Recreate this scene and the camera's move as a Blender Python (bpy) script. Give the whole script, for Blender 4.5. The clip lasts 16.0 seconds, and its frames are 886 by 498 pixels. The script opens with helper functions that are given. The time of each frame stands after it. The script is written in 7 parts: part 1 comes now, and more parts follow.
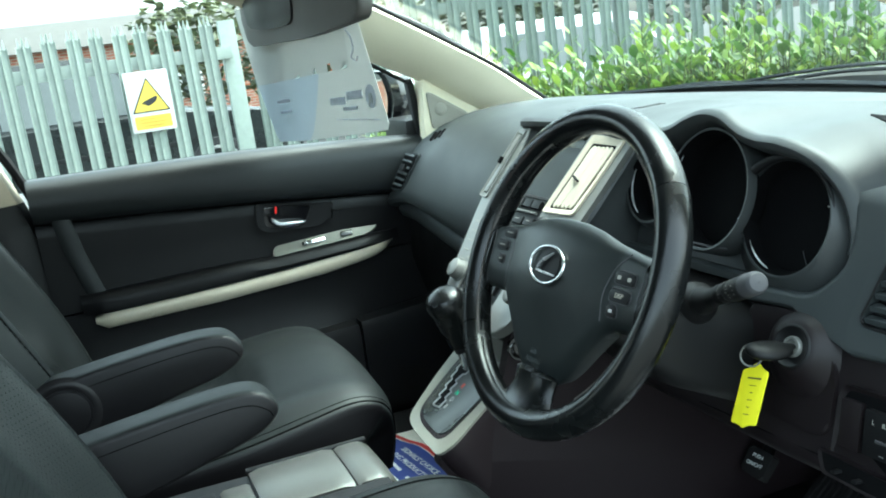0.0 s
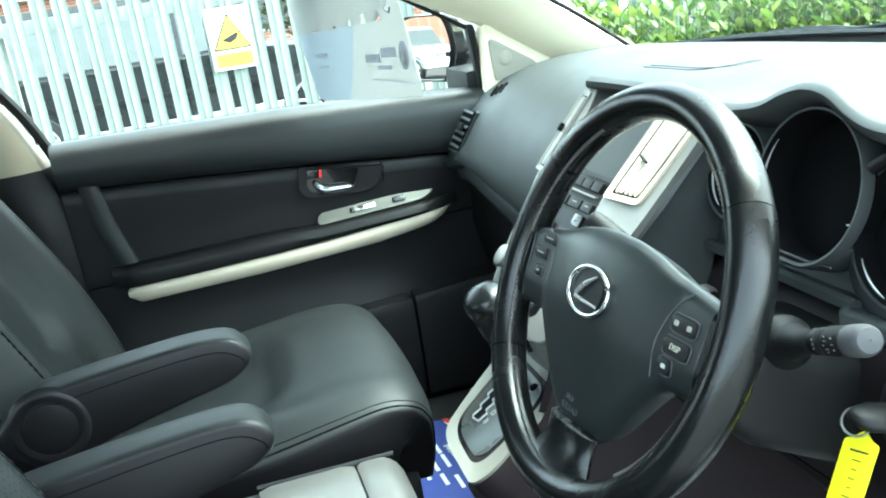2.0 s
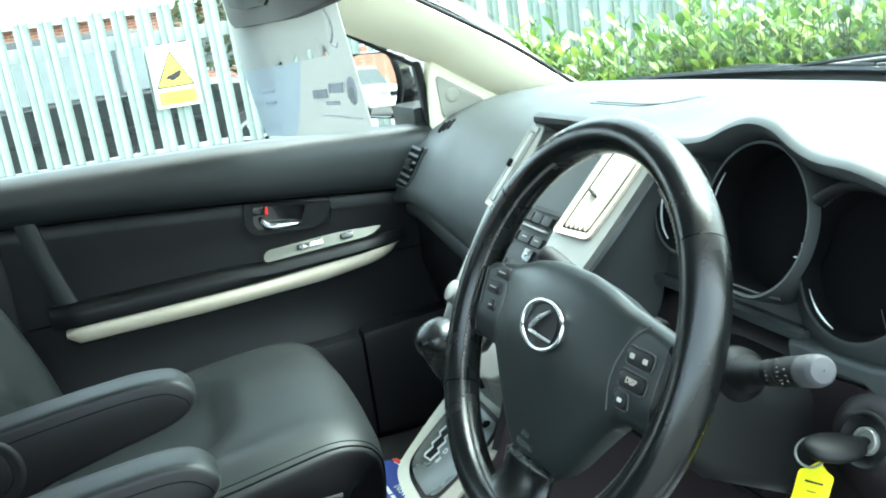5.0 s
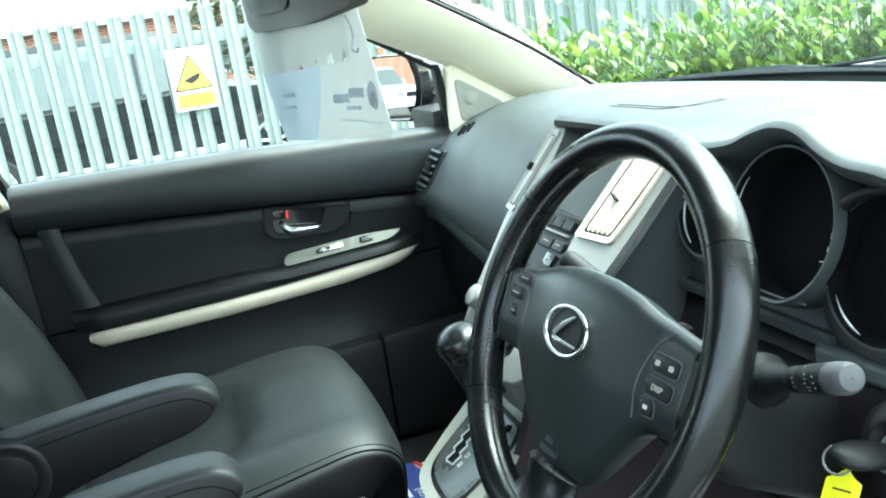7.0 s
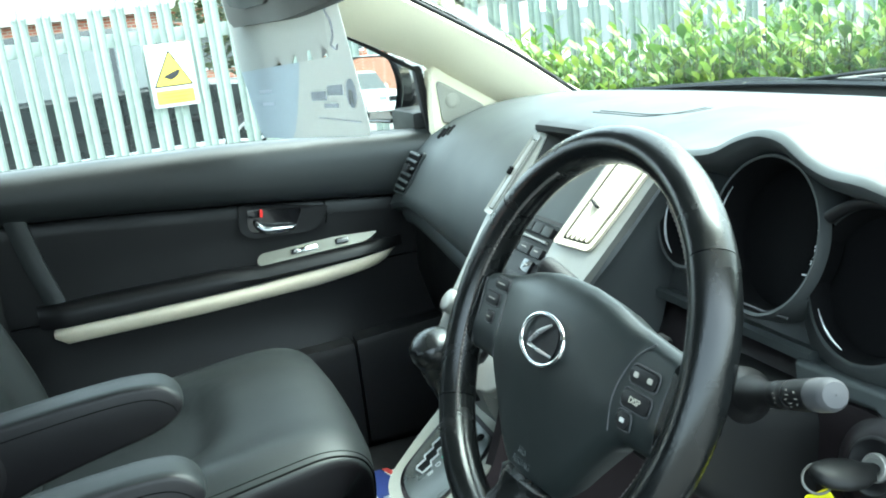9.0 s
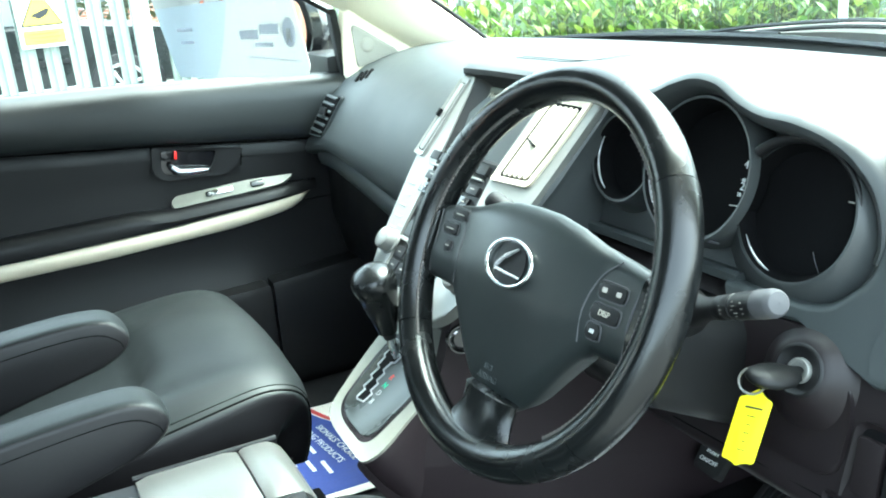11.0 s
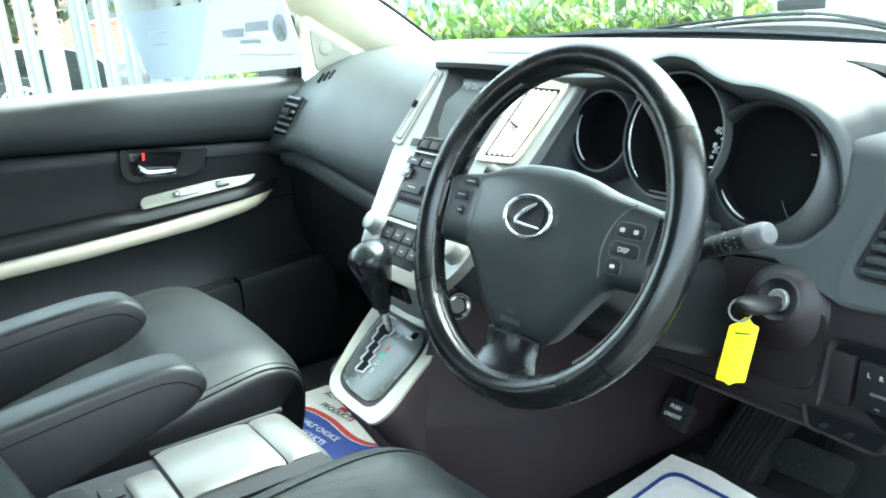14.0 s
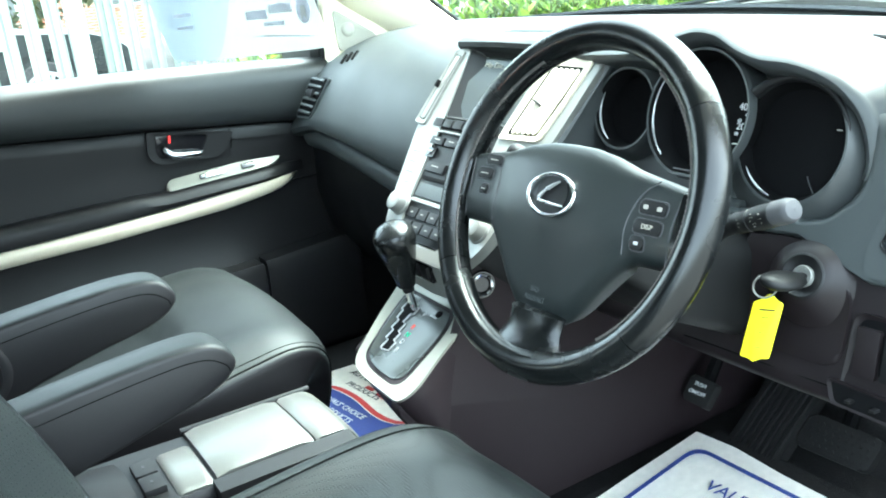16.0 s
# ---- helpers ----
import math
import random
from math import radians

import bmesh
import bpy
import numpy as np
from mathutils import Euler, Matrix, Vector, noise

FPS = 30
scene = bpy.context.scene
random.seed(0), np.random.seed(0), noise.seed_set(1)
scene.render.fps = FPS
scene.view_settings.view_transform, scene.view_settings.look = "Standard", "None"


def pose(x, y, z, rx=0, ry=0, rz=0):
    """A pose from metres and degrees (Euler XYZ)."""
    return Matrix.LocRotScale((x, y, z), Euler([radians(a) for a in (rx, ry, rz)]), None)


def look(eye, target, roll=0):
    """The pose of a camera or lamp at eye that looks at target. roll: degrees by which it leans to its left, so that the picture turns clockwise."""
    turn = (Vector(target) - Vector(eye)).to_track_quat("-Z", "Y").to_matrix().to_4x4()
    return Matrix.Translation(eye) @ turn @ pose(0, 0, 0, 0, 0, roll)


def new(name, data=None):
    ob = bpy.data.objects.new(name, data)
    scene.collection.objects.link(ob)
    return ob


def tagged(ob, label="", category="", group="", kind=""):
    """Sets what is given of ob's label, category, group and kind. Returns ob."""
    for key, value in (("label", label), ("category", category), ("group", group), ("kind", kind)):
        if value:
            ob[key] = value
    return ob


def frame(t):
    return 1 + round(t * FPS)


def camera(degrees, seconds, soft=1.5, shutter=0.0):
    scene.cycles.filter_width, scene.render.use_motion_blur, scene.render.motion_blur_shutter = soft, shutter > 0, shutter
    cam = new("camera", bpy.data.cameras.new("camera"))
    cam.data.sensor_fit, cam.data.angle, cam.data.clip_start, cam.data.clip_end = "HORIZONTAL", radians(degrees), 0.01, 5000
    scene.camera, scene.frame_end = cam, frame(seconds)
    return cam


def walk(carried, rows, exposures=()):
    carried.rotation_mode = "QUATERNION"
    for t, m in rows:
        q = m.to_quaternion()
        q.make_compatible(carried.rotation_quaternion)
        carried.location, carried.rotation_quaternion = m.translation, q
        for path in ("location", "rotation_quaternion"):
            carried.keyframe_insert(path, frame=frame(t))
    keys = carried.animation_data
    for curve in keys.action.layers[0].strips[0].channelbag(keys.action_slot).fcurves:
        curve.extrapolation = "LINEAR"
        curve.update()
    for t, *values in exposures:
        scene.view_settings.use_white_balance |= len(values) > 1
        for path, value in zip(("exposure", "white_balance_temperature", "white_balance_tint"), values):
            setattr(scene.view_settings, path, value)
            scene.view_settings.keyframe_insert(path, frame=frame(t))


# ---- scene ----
cam = camera(52.8, 16.0, soft=1.9)
PATH = [
    (0, (-0.442, -1.211, 1.288), (0.238, 0.619, 0.851), -7.7),
    (0.1, (-0.420, -1.182, 1.290), (0.255, 0.645, 0.835), -7.4),
    (0.2, (-0.389, -1.145, 1.294), (0.256, 0.687, 0.822), -7.7),
    (0.3, (-0.370, -1.126, 1.300), (0.238, 0.715, 0.813), -8.0),
    (0.5, (-0.305, -1.087, 1.311), (0.160, 0.767, 0.790), -9.4),
    (1, (-0.290, -1.060, 1.313), (0.050, 0.789, 0.789), -9.8),
    (1.5, (-0.289, -1.048, 1.311), (0.095, 0.841, 0.751), -9.4),
    (2, (-0.288, -1.036, 1.308), (0.156, 0.860, 0.742), -8.9),
    (2.5, (-0.281, -1.028, 1.301), (0.198, 0.838, 0.767), -8.8),
    (3, (-0.287, -1.03, 1.303), (0.247, 0.825, 0.782), -8.4),
    (3.5, (-0.285, -1.024, 1.3), (0.285, 0.825, 0.792), -8.3),
    (6, (-0.294, -1.025, 1.305), (0.271, 0.829, 0.813), -8.3),
    (6.5, (-0.293, -1.02, 1.305), (0.258, 0.839, 0.815), -8.4),
    (7, (-0.295, -1.022, 1.309), (0.24, 0.843, 0.82), -8.8),
    (7.5, (-0.297, -1.02, 1.309), (0.228, 0.849, 0.825), -8.6),
    (8, (-0.302, -1.021, 1.31), (0.213, 0.851, 0.831), -8.4),
    (8.5, (-0.305, -1.026, 1.312), (0.2, 0.85, 0.837), -8.1),
    (9, (-0.286, -1.0, 1.3), (0.297, 0.851, 0.817), -6.9),
    (9.2, (-0.283, -1.002, 1.305), (0.387, 0.814, 0.803), -6.1),
    (11.3, (-0.442, -1.012, 1.298), (0.452, 0.66, 0.662), -4.4),
    (11.5, (-0.498, -1.003, 1.287), (0.511, 0.606, 0.66), -3.0),
    (12, (-0.529, -1.01, 1.281), (0.571, 0.547, 0.677), -2.5),
    (12.5, (-0.528, -1.025, 1.283), (0.563, 0.55, 0.708), -3.3),
    (13, (-0.53, -1.035, 1.283), (0.54, 0.559, 0.722), -4.0),
    (13.5, (-0.533, -1.04, 1.282), (0.513, 0.568, 0.716), -4.6),
    (14, (-0.538, -1.044, 1.279), (0.481, 0.575, 0.695), -5.1),
    (14.5, (-0.54, -1.045, 1.276), (0.452, 0.585, 0.676), -5.5),
    (15, (-0.546, -1.046, 1.278), (0.43, 0.588, 0.663), -5.7),
    (15.5, (-0.547, -1.046, 1.279), (0.423, 0.59, 0.66), -5.8),
    (16, (-0.542, -1.05, 1.279), (0.422, 0.589, 0.659), -6.0),
]
EXPOSURES = [(0.0, 3.0, 5850, -11), (0.5, 3.42, 5850, -11), (1.5, 3.8, 5850, -11), (3.5, 3.92, 5850, -11), (6.0, 3.74, 5850, -11), (8.5, 3.65, 5850, -11), (11.5, 4.27, 5850, -10), (13.0, 4.25, 5850, -9.5), (16.0, 4.46, 5850, -8)]
walk(cam, [(t, look(eye, target, roll)) for t, eye, target, roll in PATH], EXPOSURES)

# ---- world, sun, exposure ----
world = bpy.data.worlds.new("overcast_sky")
scene.world = world
world.use_nodes = True
wn = world.node_tree.nodes
sky = wn.new("ShaderNodeTexSky")
sky.sky_type = "NISHITA"
sky.sun_disc = False
sky.sun_elevation = radians(61)
sky.sun_rotation = radians(93)
sky.air_density, sky.dust_density, sky.ozone_density = 0.9, 5.0, 0.8
wn["Background"].inputs[1].default_value = 0.15
pale = wn.new("ShaderNodeHueSaturation")
pale.inputs["Saturation"].default_value = 0.4
world.node_tree.links.new(sky.outputs[0], pale.inputs["Color"])
world.node_tree.links.new(pale.outputs[0], wn["Background"].inputs[0])
sun_data = bpy.data.lights.new("sun", "SUN")
sun_data.energy, sun_data.angle, sun_data.color = 0.5, radians(50), (1.0, 0.985, 0.96)
sun = new("sun", sun_data)
sun.matrix_world = look((4.2, -0.2, 8.6), (0.0, 0.0, 0.8))


# ---- materials ----
def material(name, colour, rough=0.5, metal=0.0, grain=0.0, scale=400.0, vary=0.12, stain=6.0, spec=0.5, coat=0.0, dirt=0.0, stretch=None, ramp_rough=0.1):
    """A procedural surface: base colour varied at two scales, roughness wear and fine relief."""
    m = bpy.data.materials.new(name)
    m.use_nodes = True
    nt = m.node_tree
    n, l = nt.nodes, nt.links
    b = n["Principled BSDF"]
    b.inputs["Roughness"].default_value = rough
    b.inputs["Metallic"].default_value = metal
    b.inputs["Specular IOR Level"].default_value = spec
    b.inputs["Coat Weight"].default_value = coat
    co = n.new("ShaderNodeTexCoord")
    src = co.outputs["Object"]
    if stretch:
        mp = n.new("ShaderNodeMapping")
        mp.inputs["Scale"].default_value = stretch
        l.new(src, mp.inputs[0])
        src = mp.outputs[0]
    big = n.new("ShaderNodeTexNoise")
    big.inputs["Scale"].default_value = stain
    big.inputs["Detail"].default_value = 5
    l.new(src, big.inputs["Vector"])
    fine = n.new("ShaderNodeTexNoise")
    fine.inputs["Scale"].default_value = scale * 0.5
    fine.inputs["Detail"].default_value = 3
    l.new(src, fine.inputs["Vector"])
    add = n.new("ShaderNodeMath")
    add.operation = "ADD"
    l.new(big.outputs[0], add.inputs[0])
    l.new(fine.outputs[0], add.inputs[1])
    mr = n.new("ShaderNodeMapRange")
    mr.inputs[1].default_value, mr.inputs[2].default_value = 0.6, 1.4
    mr.inputs[3].default_value, mr.inputs[4].default_value = 1 - vary, 1 + vary
    l.new(add.outputs[0], mr.inputs[0])
    mix = n.new("ShaderNodeVectorMath")
    mix.operation = "SCALE"
    mix.inputs[0].default_value = colour[:3]
    l.new(mr.outputs[0], mix.inputs["Scale"])
    l.new(mix.outputs[0], b.inputs["Base Color"])
    rr = n.new("ShaderNodeMapRange")
    rr.inputs[1].default_value, rr.inputs[2].default_value = 0.3, 0.7
    rr.inputs[3].default_value, rr.inputs[4].default_value = max(0.02, rough - ramp_rough), min(1, rough + ramp_rough)
    l.new(big.outputs[0], rr.inputs[0])
    l.new(rr.outputs[0], b.inputs["Roughness"])
    if grain > 0:
        v = n.new("ShaderNodeTexVoronoi")
        v.inputs["Scale"].default_value = scale
        l.new(src, v.inputs["Vector"])
        bp = n.new("ShaderNodeBump")
        bp.inputs["Strength"].default_value = grain
        bp.inputs["Distance"].default_value = 0.0006
        l.new(v.outputs["Distance"], bp.inputs["Height"])
        l.new(bp.outputs[0], b.inputs["Normal"])
    return m


def glass_material(name, tint, gloss=0.06, least=0.04, most=0.35):
    """Clear pane: straight through, with a mirror share that grows towards a glancing view."""
    m = bpy.data.materials.new(name)
    m.use_nodes = True
    nt = m.node_tree
    n, l = nt.nodes, nt.links
    n.remove(n["Principled BSDF"])
    tr, gl, mx, lw = n.new("ShaderNodeBsdfTransparent"), n.new("ShaderNodeBsdfGlossy"), n.new("ShaderNodeMixShader"), n.new("ShaderNodeLayerWeight")
    tr.inputs[0].default_value = (*tint, 1)
    gl.inputs["Roughness"].default_value = gloss
    lw.inputs[0].default_value = 0.5
    pw, mr = n.new("ShaderNodeMath"), n.new("ShaderNodeMapRange")
    pw.operation = "POWER"
    pw.inputs[1].default_value = 5.0
    mr.inputs[3].default_value, mr.inputs[4].default_value = least, most
    l.new(lw.outputs["Facing"], pw.inputs[0])
    l.new(pw.outputs[0], mr.inputs[0])
    l.new(mr.outputs[0], mx.inputs[0])
    l.new(tr.outputs[0], mx.inputs[1])
    l.new(gl.outputs[0], mx.inputs[2])
    l.new(mx.outputs[0], n["Material Output"].inputs[0])
    return m


def perforated_material(name, colour, rough):
    """Leather with rows of fine holes, as dark dimples."""
    m = material(name, colour, rough, grain=0.25, scale=700)
    nt = m.node_tree
    n, l = nt.nodes, nt.links
    b = n["Principled BSDF"]
    co = n.new("ShaderNodeTexCoord")
    mp = n.new("ShaderNodeMapping")
    mp.inputs["Scale"].default_value = (300, 300, 300)
    l.new(co.outputs["Object"], mp.inputs[0])
    v = n.new("ShaderNodeTexVoronoi")
    v.inputs["Scale"].default_value = 1.0
    v.inputs["Randomness"].default_value = 0.0
    l.new(mp.outputs[0], v.inputs["Vector"])
    st = n.new("ShaderNodeMapRange")
    st.inputs[1].default_value, st.inputs[2].default_value = 0.20, 0.32
    l.new(v.outputs["Distance"], st.inputs[0])
    bp = n.new("ShaderNodeBump")
    bp.inputs["Strength"].default_value = 0.35
    bp.inputs["Distance"].default_value = 0.0006
    l.new(st.outputs[0], bp.inputs["Height"])
    old = b.inputs["Normal"].links[0].from_socket
    l.new(old, bp.inputs["Normal"])
    l.new(bp.outputs[0], b.inputs["Normal"])
    sp = n.new("ShaderNodeMapRange")
    sp.inputs[3].default_value, sp.inputs[4].default_value = 0.05, 0.32
    l.new(st.outputs[0], sp.inputs[0])
    l.new(sp.outputs[0], b.inputs["Specular IOR Level"])
    return m


def random_shade(m, low, high):
    """Varies the brightness of a material from object to object."""
    n, l = m.node_tree.nodes, m.node_tree.links
    b = n["Principled BSDF"]
    src = b.inputs["Base Color"].links[0].from_socket
    oi, mr, sc = n.new("ShaderNodeObjectInfo"), n.new("ShaderNodeMapRange"), n.new("ShaderNodeVectorMath")
    mr.inputs[3].default_value, mr.inputs[4].default_value = low, high
    sc.operation = "SCALE"
    l.new(oi.outputs["Random"], mr.inputs[0])
    l.new(src, sc.inputs[0])
    l.new(mr.outputs[0], sc.inputs["Scale"])
    l.new(sc.outputs[0], b.inputs["Base Color"])
    return m


M_LEATHER = material("black_leather", (0.0100, 0.0124, 0.0130), 0.50, grain=0.12, scale=900, vary=0.14, stain=9, spec=0.32, ramp_rough=0.06)
M_LEATHER_PERF = perforated_material("perforated_leather", (0.0100, 0.0124, 0.0130), 0.42)
# Side vinyl, with the shade between the seats put into its colour.
M_SIDE = material("shaded_seat_vinyl", (0.0062, 0.0058, 0.0068), 0.46, grain=0.10, scale=900, vary=0.12, stain=9, spec=0.30)
M_SEAM = material("seam_thread", (0.003, 0.0035, 0.0035), 0.8, vary=0.1, spec=0.05)
M_WHEEL = material("wheel_leather", (0.0034, 0.0040, 0.0042), 0.23, grain=0.16, scale=700, vary=0.2, stain=22, ramp_rough=0.12, spec=0.50)
M_DASH = material("soft_dash_plastic", (0.036, 0.0415, 0.0425), 0.50, grain=0.10, scale=1300, vary=0.06, stain=5, spec=0.45)
M_DOOR = material("door_soft_plastic", (0.0145, 0.0168, 0.0172), 0.46, grain=0.10, scale=1200, vary=0.07, stain=5, spec=0.5)
M_INSERT = material("door_leather_insert", (0.0052, 0.0052, 0.0058), 0.44, grain=0.10, scale=1000, vary=0.12, stain=7, spec=0.30)
M_PAD = material("airbag_pad_vinyl", (0.0085, 0.0118, 0.0120), 0.42, grain=0.10, scale=1000, vary=0.10, stain=7, spec=0.60)
M_STALKTIP = material("grey_stalk_tip", (0.066, 0.066, 0.070), 0.55, vary=0.05, spec=0.3)
M_MARK = material("pale_grey_marking", (0.42, 0.43, 0.43), 0.6, vary=0.03)
M_VISOR = material("dark_grey_visor_vinyl", (0.13, 0.125, 0.115), 0.7, grain=0.2, scale=700, vary=0.06)
M_HARD = material("hard_black_plastic", (0.0055, 0.0055, 0.0062), 0.50, grain=0.06, scale=1200, vary=0.1, stain=6, spec=0.35)
M_BROWN = material("lower_trim_plastic", (0.0170, 0.0118, 0.0138), 0.55, grain=0.06, scale=1200, vary=0.1, stain=4, spec=0.24)
M_PANEL = material("dark_panel_plastic", (0.0048, 0.0050, 0.0052), 0.5, grain=0.08, scale=1200, vary=0.08, stain=5, spec=0.28)
M_POD = material("dial_shroud_plastic", (0.043, 0.047, 0.048), 0.42, grain=0.08, scale=1200, vary=0.08, stain=5, spec=0.45)
M_LOWER = material("purplish_black_plastic", (0.0090, 0.0064, 0.0074), 0.5, grain=0.08, scale=1200, vary=0.1, stain=5, spec=0.32)
M_DARK = material("matt_black", (0.003, 0.003, 0.0035), 0.8, vary=0.2, spec=0.10)
M_GLOSS = material("gloss_black", (0.006, 0.006, 0.007), 0.12, vary=0.1, coat=0.3, ramp_rough=0.03)
M_SILVER = material("satin_silver_trim", (0.225, 0.226, 0.212), 0.38, metal=0.4, vary=0.04, stain=5, ramp_rough=0.05)
# The door strip's own silver; on the right vent it stands in for light.
M_SILVER_LIT = material("silver_strip_and_lit_vent", (0.63, 0.57, 0.44), 0.42, metal=0.08, vary=0.06, stain=12)
M_LID = material("brushed_lid_silver", (0.125, 0.127, 0.120), 0.36, metal=0.45, vary=0.05, stain=9, ramp_rough=0.05)
M_PLATE = material("grey_satin_plate", (0.215, 0.212, 0.180), 0.38, metal=0.25, vary=0.05, stain=12)
M_GATE = material("selector_plate_plastic", (0.040, 0.046, 0.044), 0.30, grain=0.04, scale=1200, vary=0.06, spec=0.6)
M_CHROME = material("chrome", (0.85, 0.86, 0.87), 0.07, metal=1.0, vary=0.02, ramp_rough=0.03)
M_LEVER = material("handle_chrome", (0.40, 0.41, 0.43), 0.16, metal=1.0, vary=0.03, ramp_rough=0.04)
M_EMBLEM = material("brushed_chrome", (0.55, 0.56, 0.57), 0.32, metal=0.75, vary=0.03)
M_MARKDIM = material("grey_thread", (0.11, 0.10, 0.095), 0.7, vary=0.1, spec=0.2)
# Darker copy of the beige trim: the centre pillar's weaker light as colour.
M_PILLAR_SHADE = material("shaded_pillar_plastic", (0.40, 0.36, 0.27), 0.6, grain=0.10, scale=1000, vary=0.06, stain=7, spec=0.3)
M_BEIGE = material("beige_pillar_trim", (0.92, 0.85, 0.64), 0.75, grain=0.08, scale=1200, vary=0.05, stain=7, spec=0.3)
M_SPEAKER = material("grey_speaker_grille", (0.36, 0.345, 0.29), 0.7, grain=0.3, scale=900, vary=0.06)
M_GREYFAB = material("grey_visor_vinyl", (0.30, 0.29, 0.26), 0.7, grain=0.2, scale=700, vary=0.06)
M_CARPET = material("black_carpet", (0.016, 0.015, 0.0155), 0.95, grain=1.0, scale=500, vary=0.4, stain=30)
M_RUBBER = material("black_rubber", (0.0070, 0.0066, 0.0070), 0.75, grain=0.3, scale=200, vary=0.2)
M_PAPER = material("white_mat_paper", (0.90, 0.86, 0.78), 0.8, grain=0.2, scale=150, vary=0.10, stain=14)
M_BLUE = material("blue_print", (0.035, 0.06, 0.26), 0.7, vary=0.12, stain=20)
M_RED = material("red_print", (0.55, 0.05, 0.05), 0.7, vary=0.1, stain=20)
M_YELLOW = material("yellow_tag_plastic", (0.85, 0.80, 0.02), 0.45, vary=0.03)
M_INK = material("dark_ink", (0.02, 0.02, 0.022), 0.7, vary=0.05)
M_WHITE = material("white_marking", (0.75, 0.76, 0.76), 0.6, vary=0.03)
M_REDPAINT = material("red_marking", (0.75, 0.05, 0.03), 0.4, vary=0.03)
M_LOCKRED = material("red_lock_plastic", (0.8, 0.02, 0.02), 0.35, vary=0.03)
M_GREENMARK = material("green_marking", (0.05, 0.6, 0.3), 0.5, vary=0.03)
M_SCREEN = material("dark_screen", (0.035, 0.045, 0.042), 0.16, vary=0.15, stain=8, ramp_rough=0.06)
M_GLASS = glass_material("window_glass", (0.90, 0.95, 0.92), 0.0)
M_SCREENGLASS = glass_material("windscreen_glass", (0.74, 0.80, 0.78), 0.12, 0.16, 0.42)
M_MIRROR = material("mirror_silver", (0.40, 0.41, 0.41), 0.01, metal=1.0, vary=0.0, ramp_rough=0.005)
M_PAINT = material("car_paint_dark", (0.02, 0.022, 0.026), 0.22, vary=0.05, coat=0.8)
M_HEAD = material("roof_lining", (0.22, 0.23, 0.23), 0.9, grain=0.3, scale=400, vary=0.05)
M_GALV = random_shade(material("galvanised_steel", (0.305, 0.345, 0.312), 0.48, metal=0.15, vary=0.14, stain=16, grain=0.2, scale=60), 0.86, 1.08)
M_SIGNW = material("sign_white", (0.66, 0.66, 0.64), 0.4, vary=0.03)
M_SIGNTEXT = material("faded_sign_print", (0.50, 0.33, 0.05), 0.4, vary=0.04)
M_SIGNY = material("sign_yellow", (0.62, 0.46, 0.07), 0.4, vary=0.04)
M_ROOFTILE = material("dark_roof_tiles", (0.07, 0.065, 0.06), 0.85, grain=0.5, scale=12, vary=0.2, stain=1.5)
M_TARMAC = material("tarmac", (0.075, 0.073, 0.070), 0.9, grain=0.9, scale=90, vary=0.25, stain=2)
M_CARGREY = material("black_car_paint", (0.010, 0.012, 0.013), 0.3, metal=0.2, vary=0.05, coat=0.4)
M_CARWHITE = material("white_car_paint", (0.80, 0.81, 0.82), 0.25, vary=0.03, coat=0.6)
M_CARGLASS = material("tinted_car_glass", (0.11, 0.12, 0.12), 0.14, vary=0.15)
M_TYRE = material("tyre_rubber", (0.015, 0.015, 0.016), 0.8, vary=0.2)
M_ALLOY = material("alloy_wheel", (0.62, 0.63, 0.64), 0.3, metal=0.7, vary=0.06)
M_LAMP = material("headlamp_lens", (0.45, 0.48, 0.5), 0.1, metal=0.5, vary=0.1)
M_STEM = material("green_stem", (0.09, 0.10, 0.03), 0.8, vary=0.2)
M_WIPER = material("wiper_black", (0.012, 0.012, 0.013), 0.45, vary=0.1)


def leaf_material(name, colour):
    m = material(name, colour, 0.42, vary=0.25, stain=3, spec=0.5)
    n, l = m.node_tree.nodes, m.node_tree.links
    b = n["Principled BSDF"]
    g, mr, sc, hs = n.new("ShaderNodeNewGeometry"), n.new("ShaderNodeMapRange"), n.new("ShaderNodeVectorMath"), n.new("ShaderNodeHueSaturation")
    mr.inputs[3].default_value, mr.inputs[4].default_value = 0.45, 1.6
    l.new(g.outputs["Random Per Island"], mr.inputs[0])
    sc.operation = "SCALE"
    src = b.inputs["Base Color"].links[0].from_socket
    l.new(src, sc.inputs[0])
    l.new(mr.outputs[0], sc.inputs["Scale"])
    h = n.new("ShaderNodeMapRange")
    h.inputs[3].default_value, h.inputs[4].default_value = 0.53, 0.47
    l.new(g.outputs["Random Per Island"], h.inputs[0])
    l.new(h.outputs[0], hs.inputs["Hue"])
    l.new(sc.outputs[0], hs.inputs["Color"])
    l.new(hs.outputs[0], b.inputs["Base Color"])
    tl, mx = n.new("ShaderNodeBsdfTranslucent"), n.new("ShaderNodeMixShader")
    mx.inputs[0].default_value = 0.35
    l.new(hs.outputs[0], tl.inputs[0])
    l.new(b.outputs[0], mx.inputs[1])
    l.new(tl.outputs[0], mx.inputs[2])
    l.new(mx.outputs[0], n["Material Output"].inputs[0])
    return m


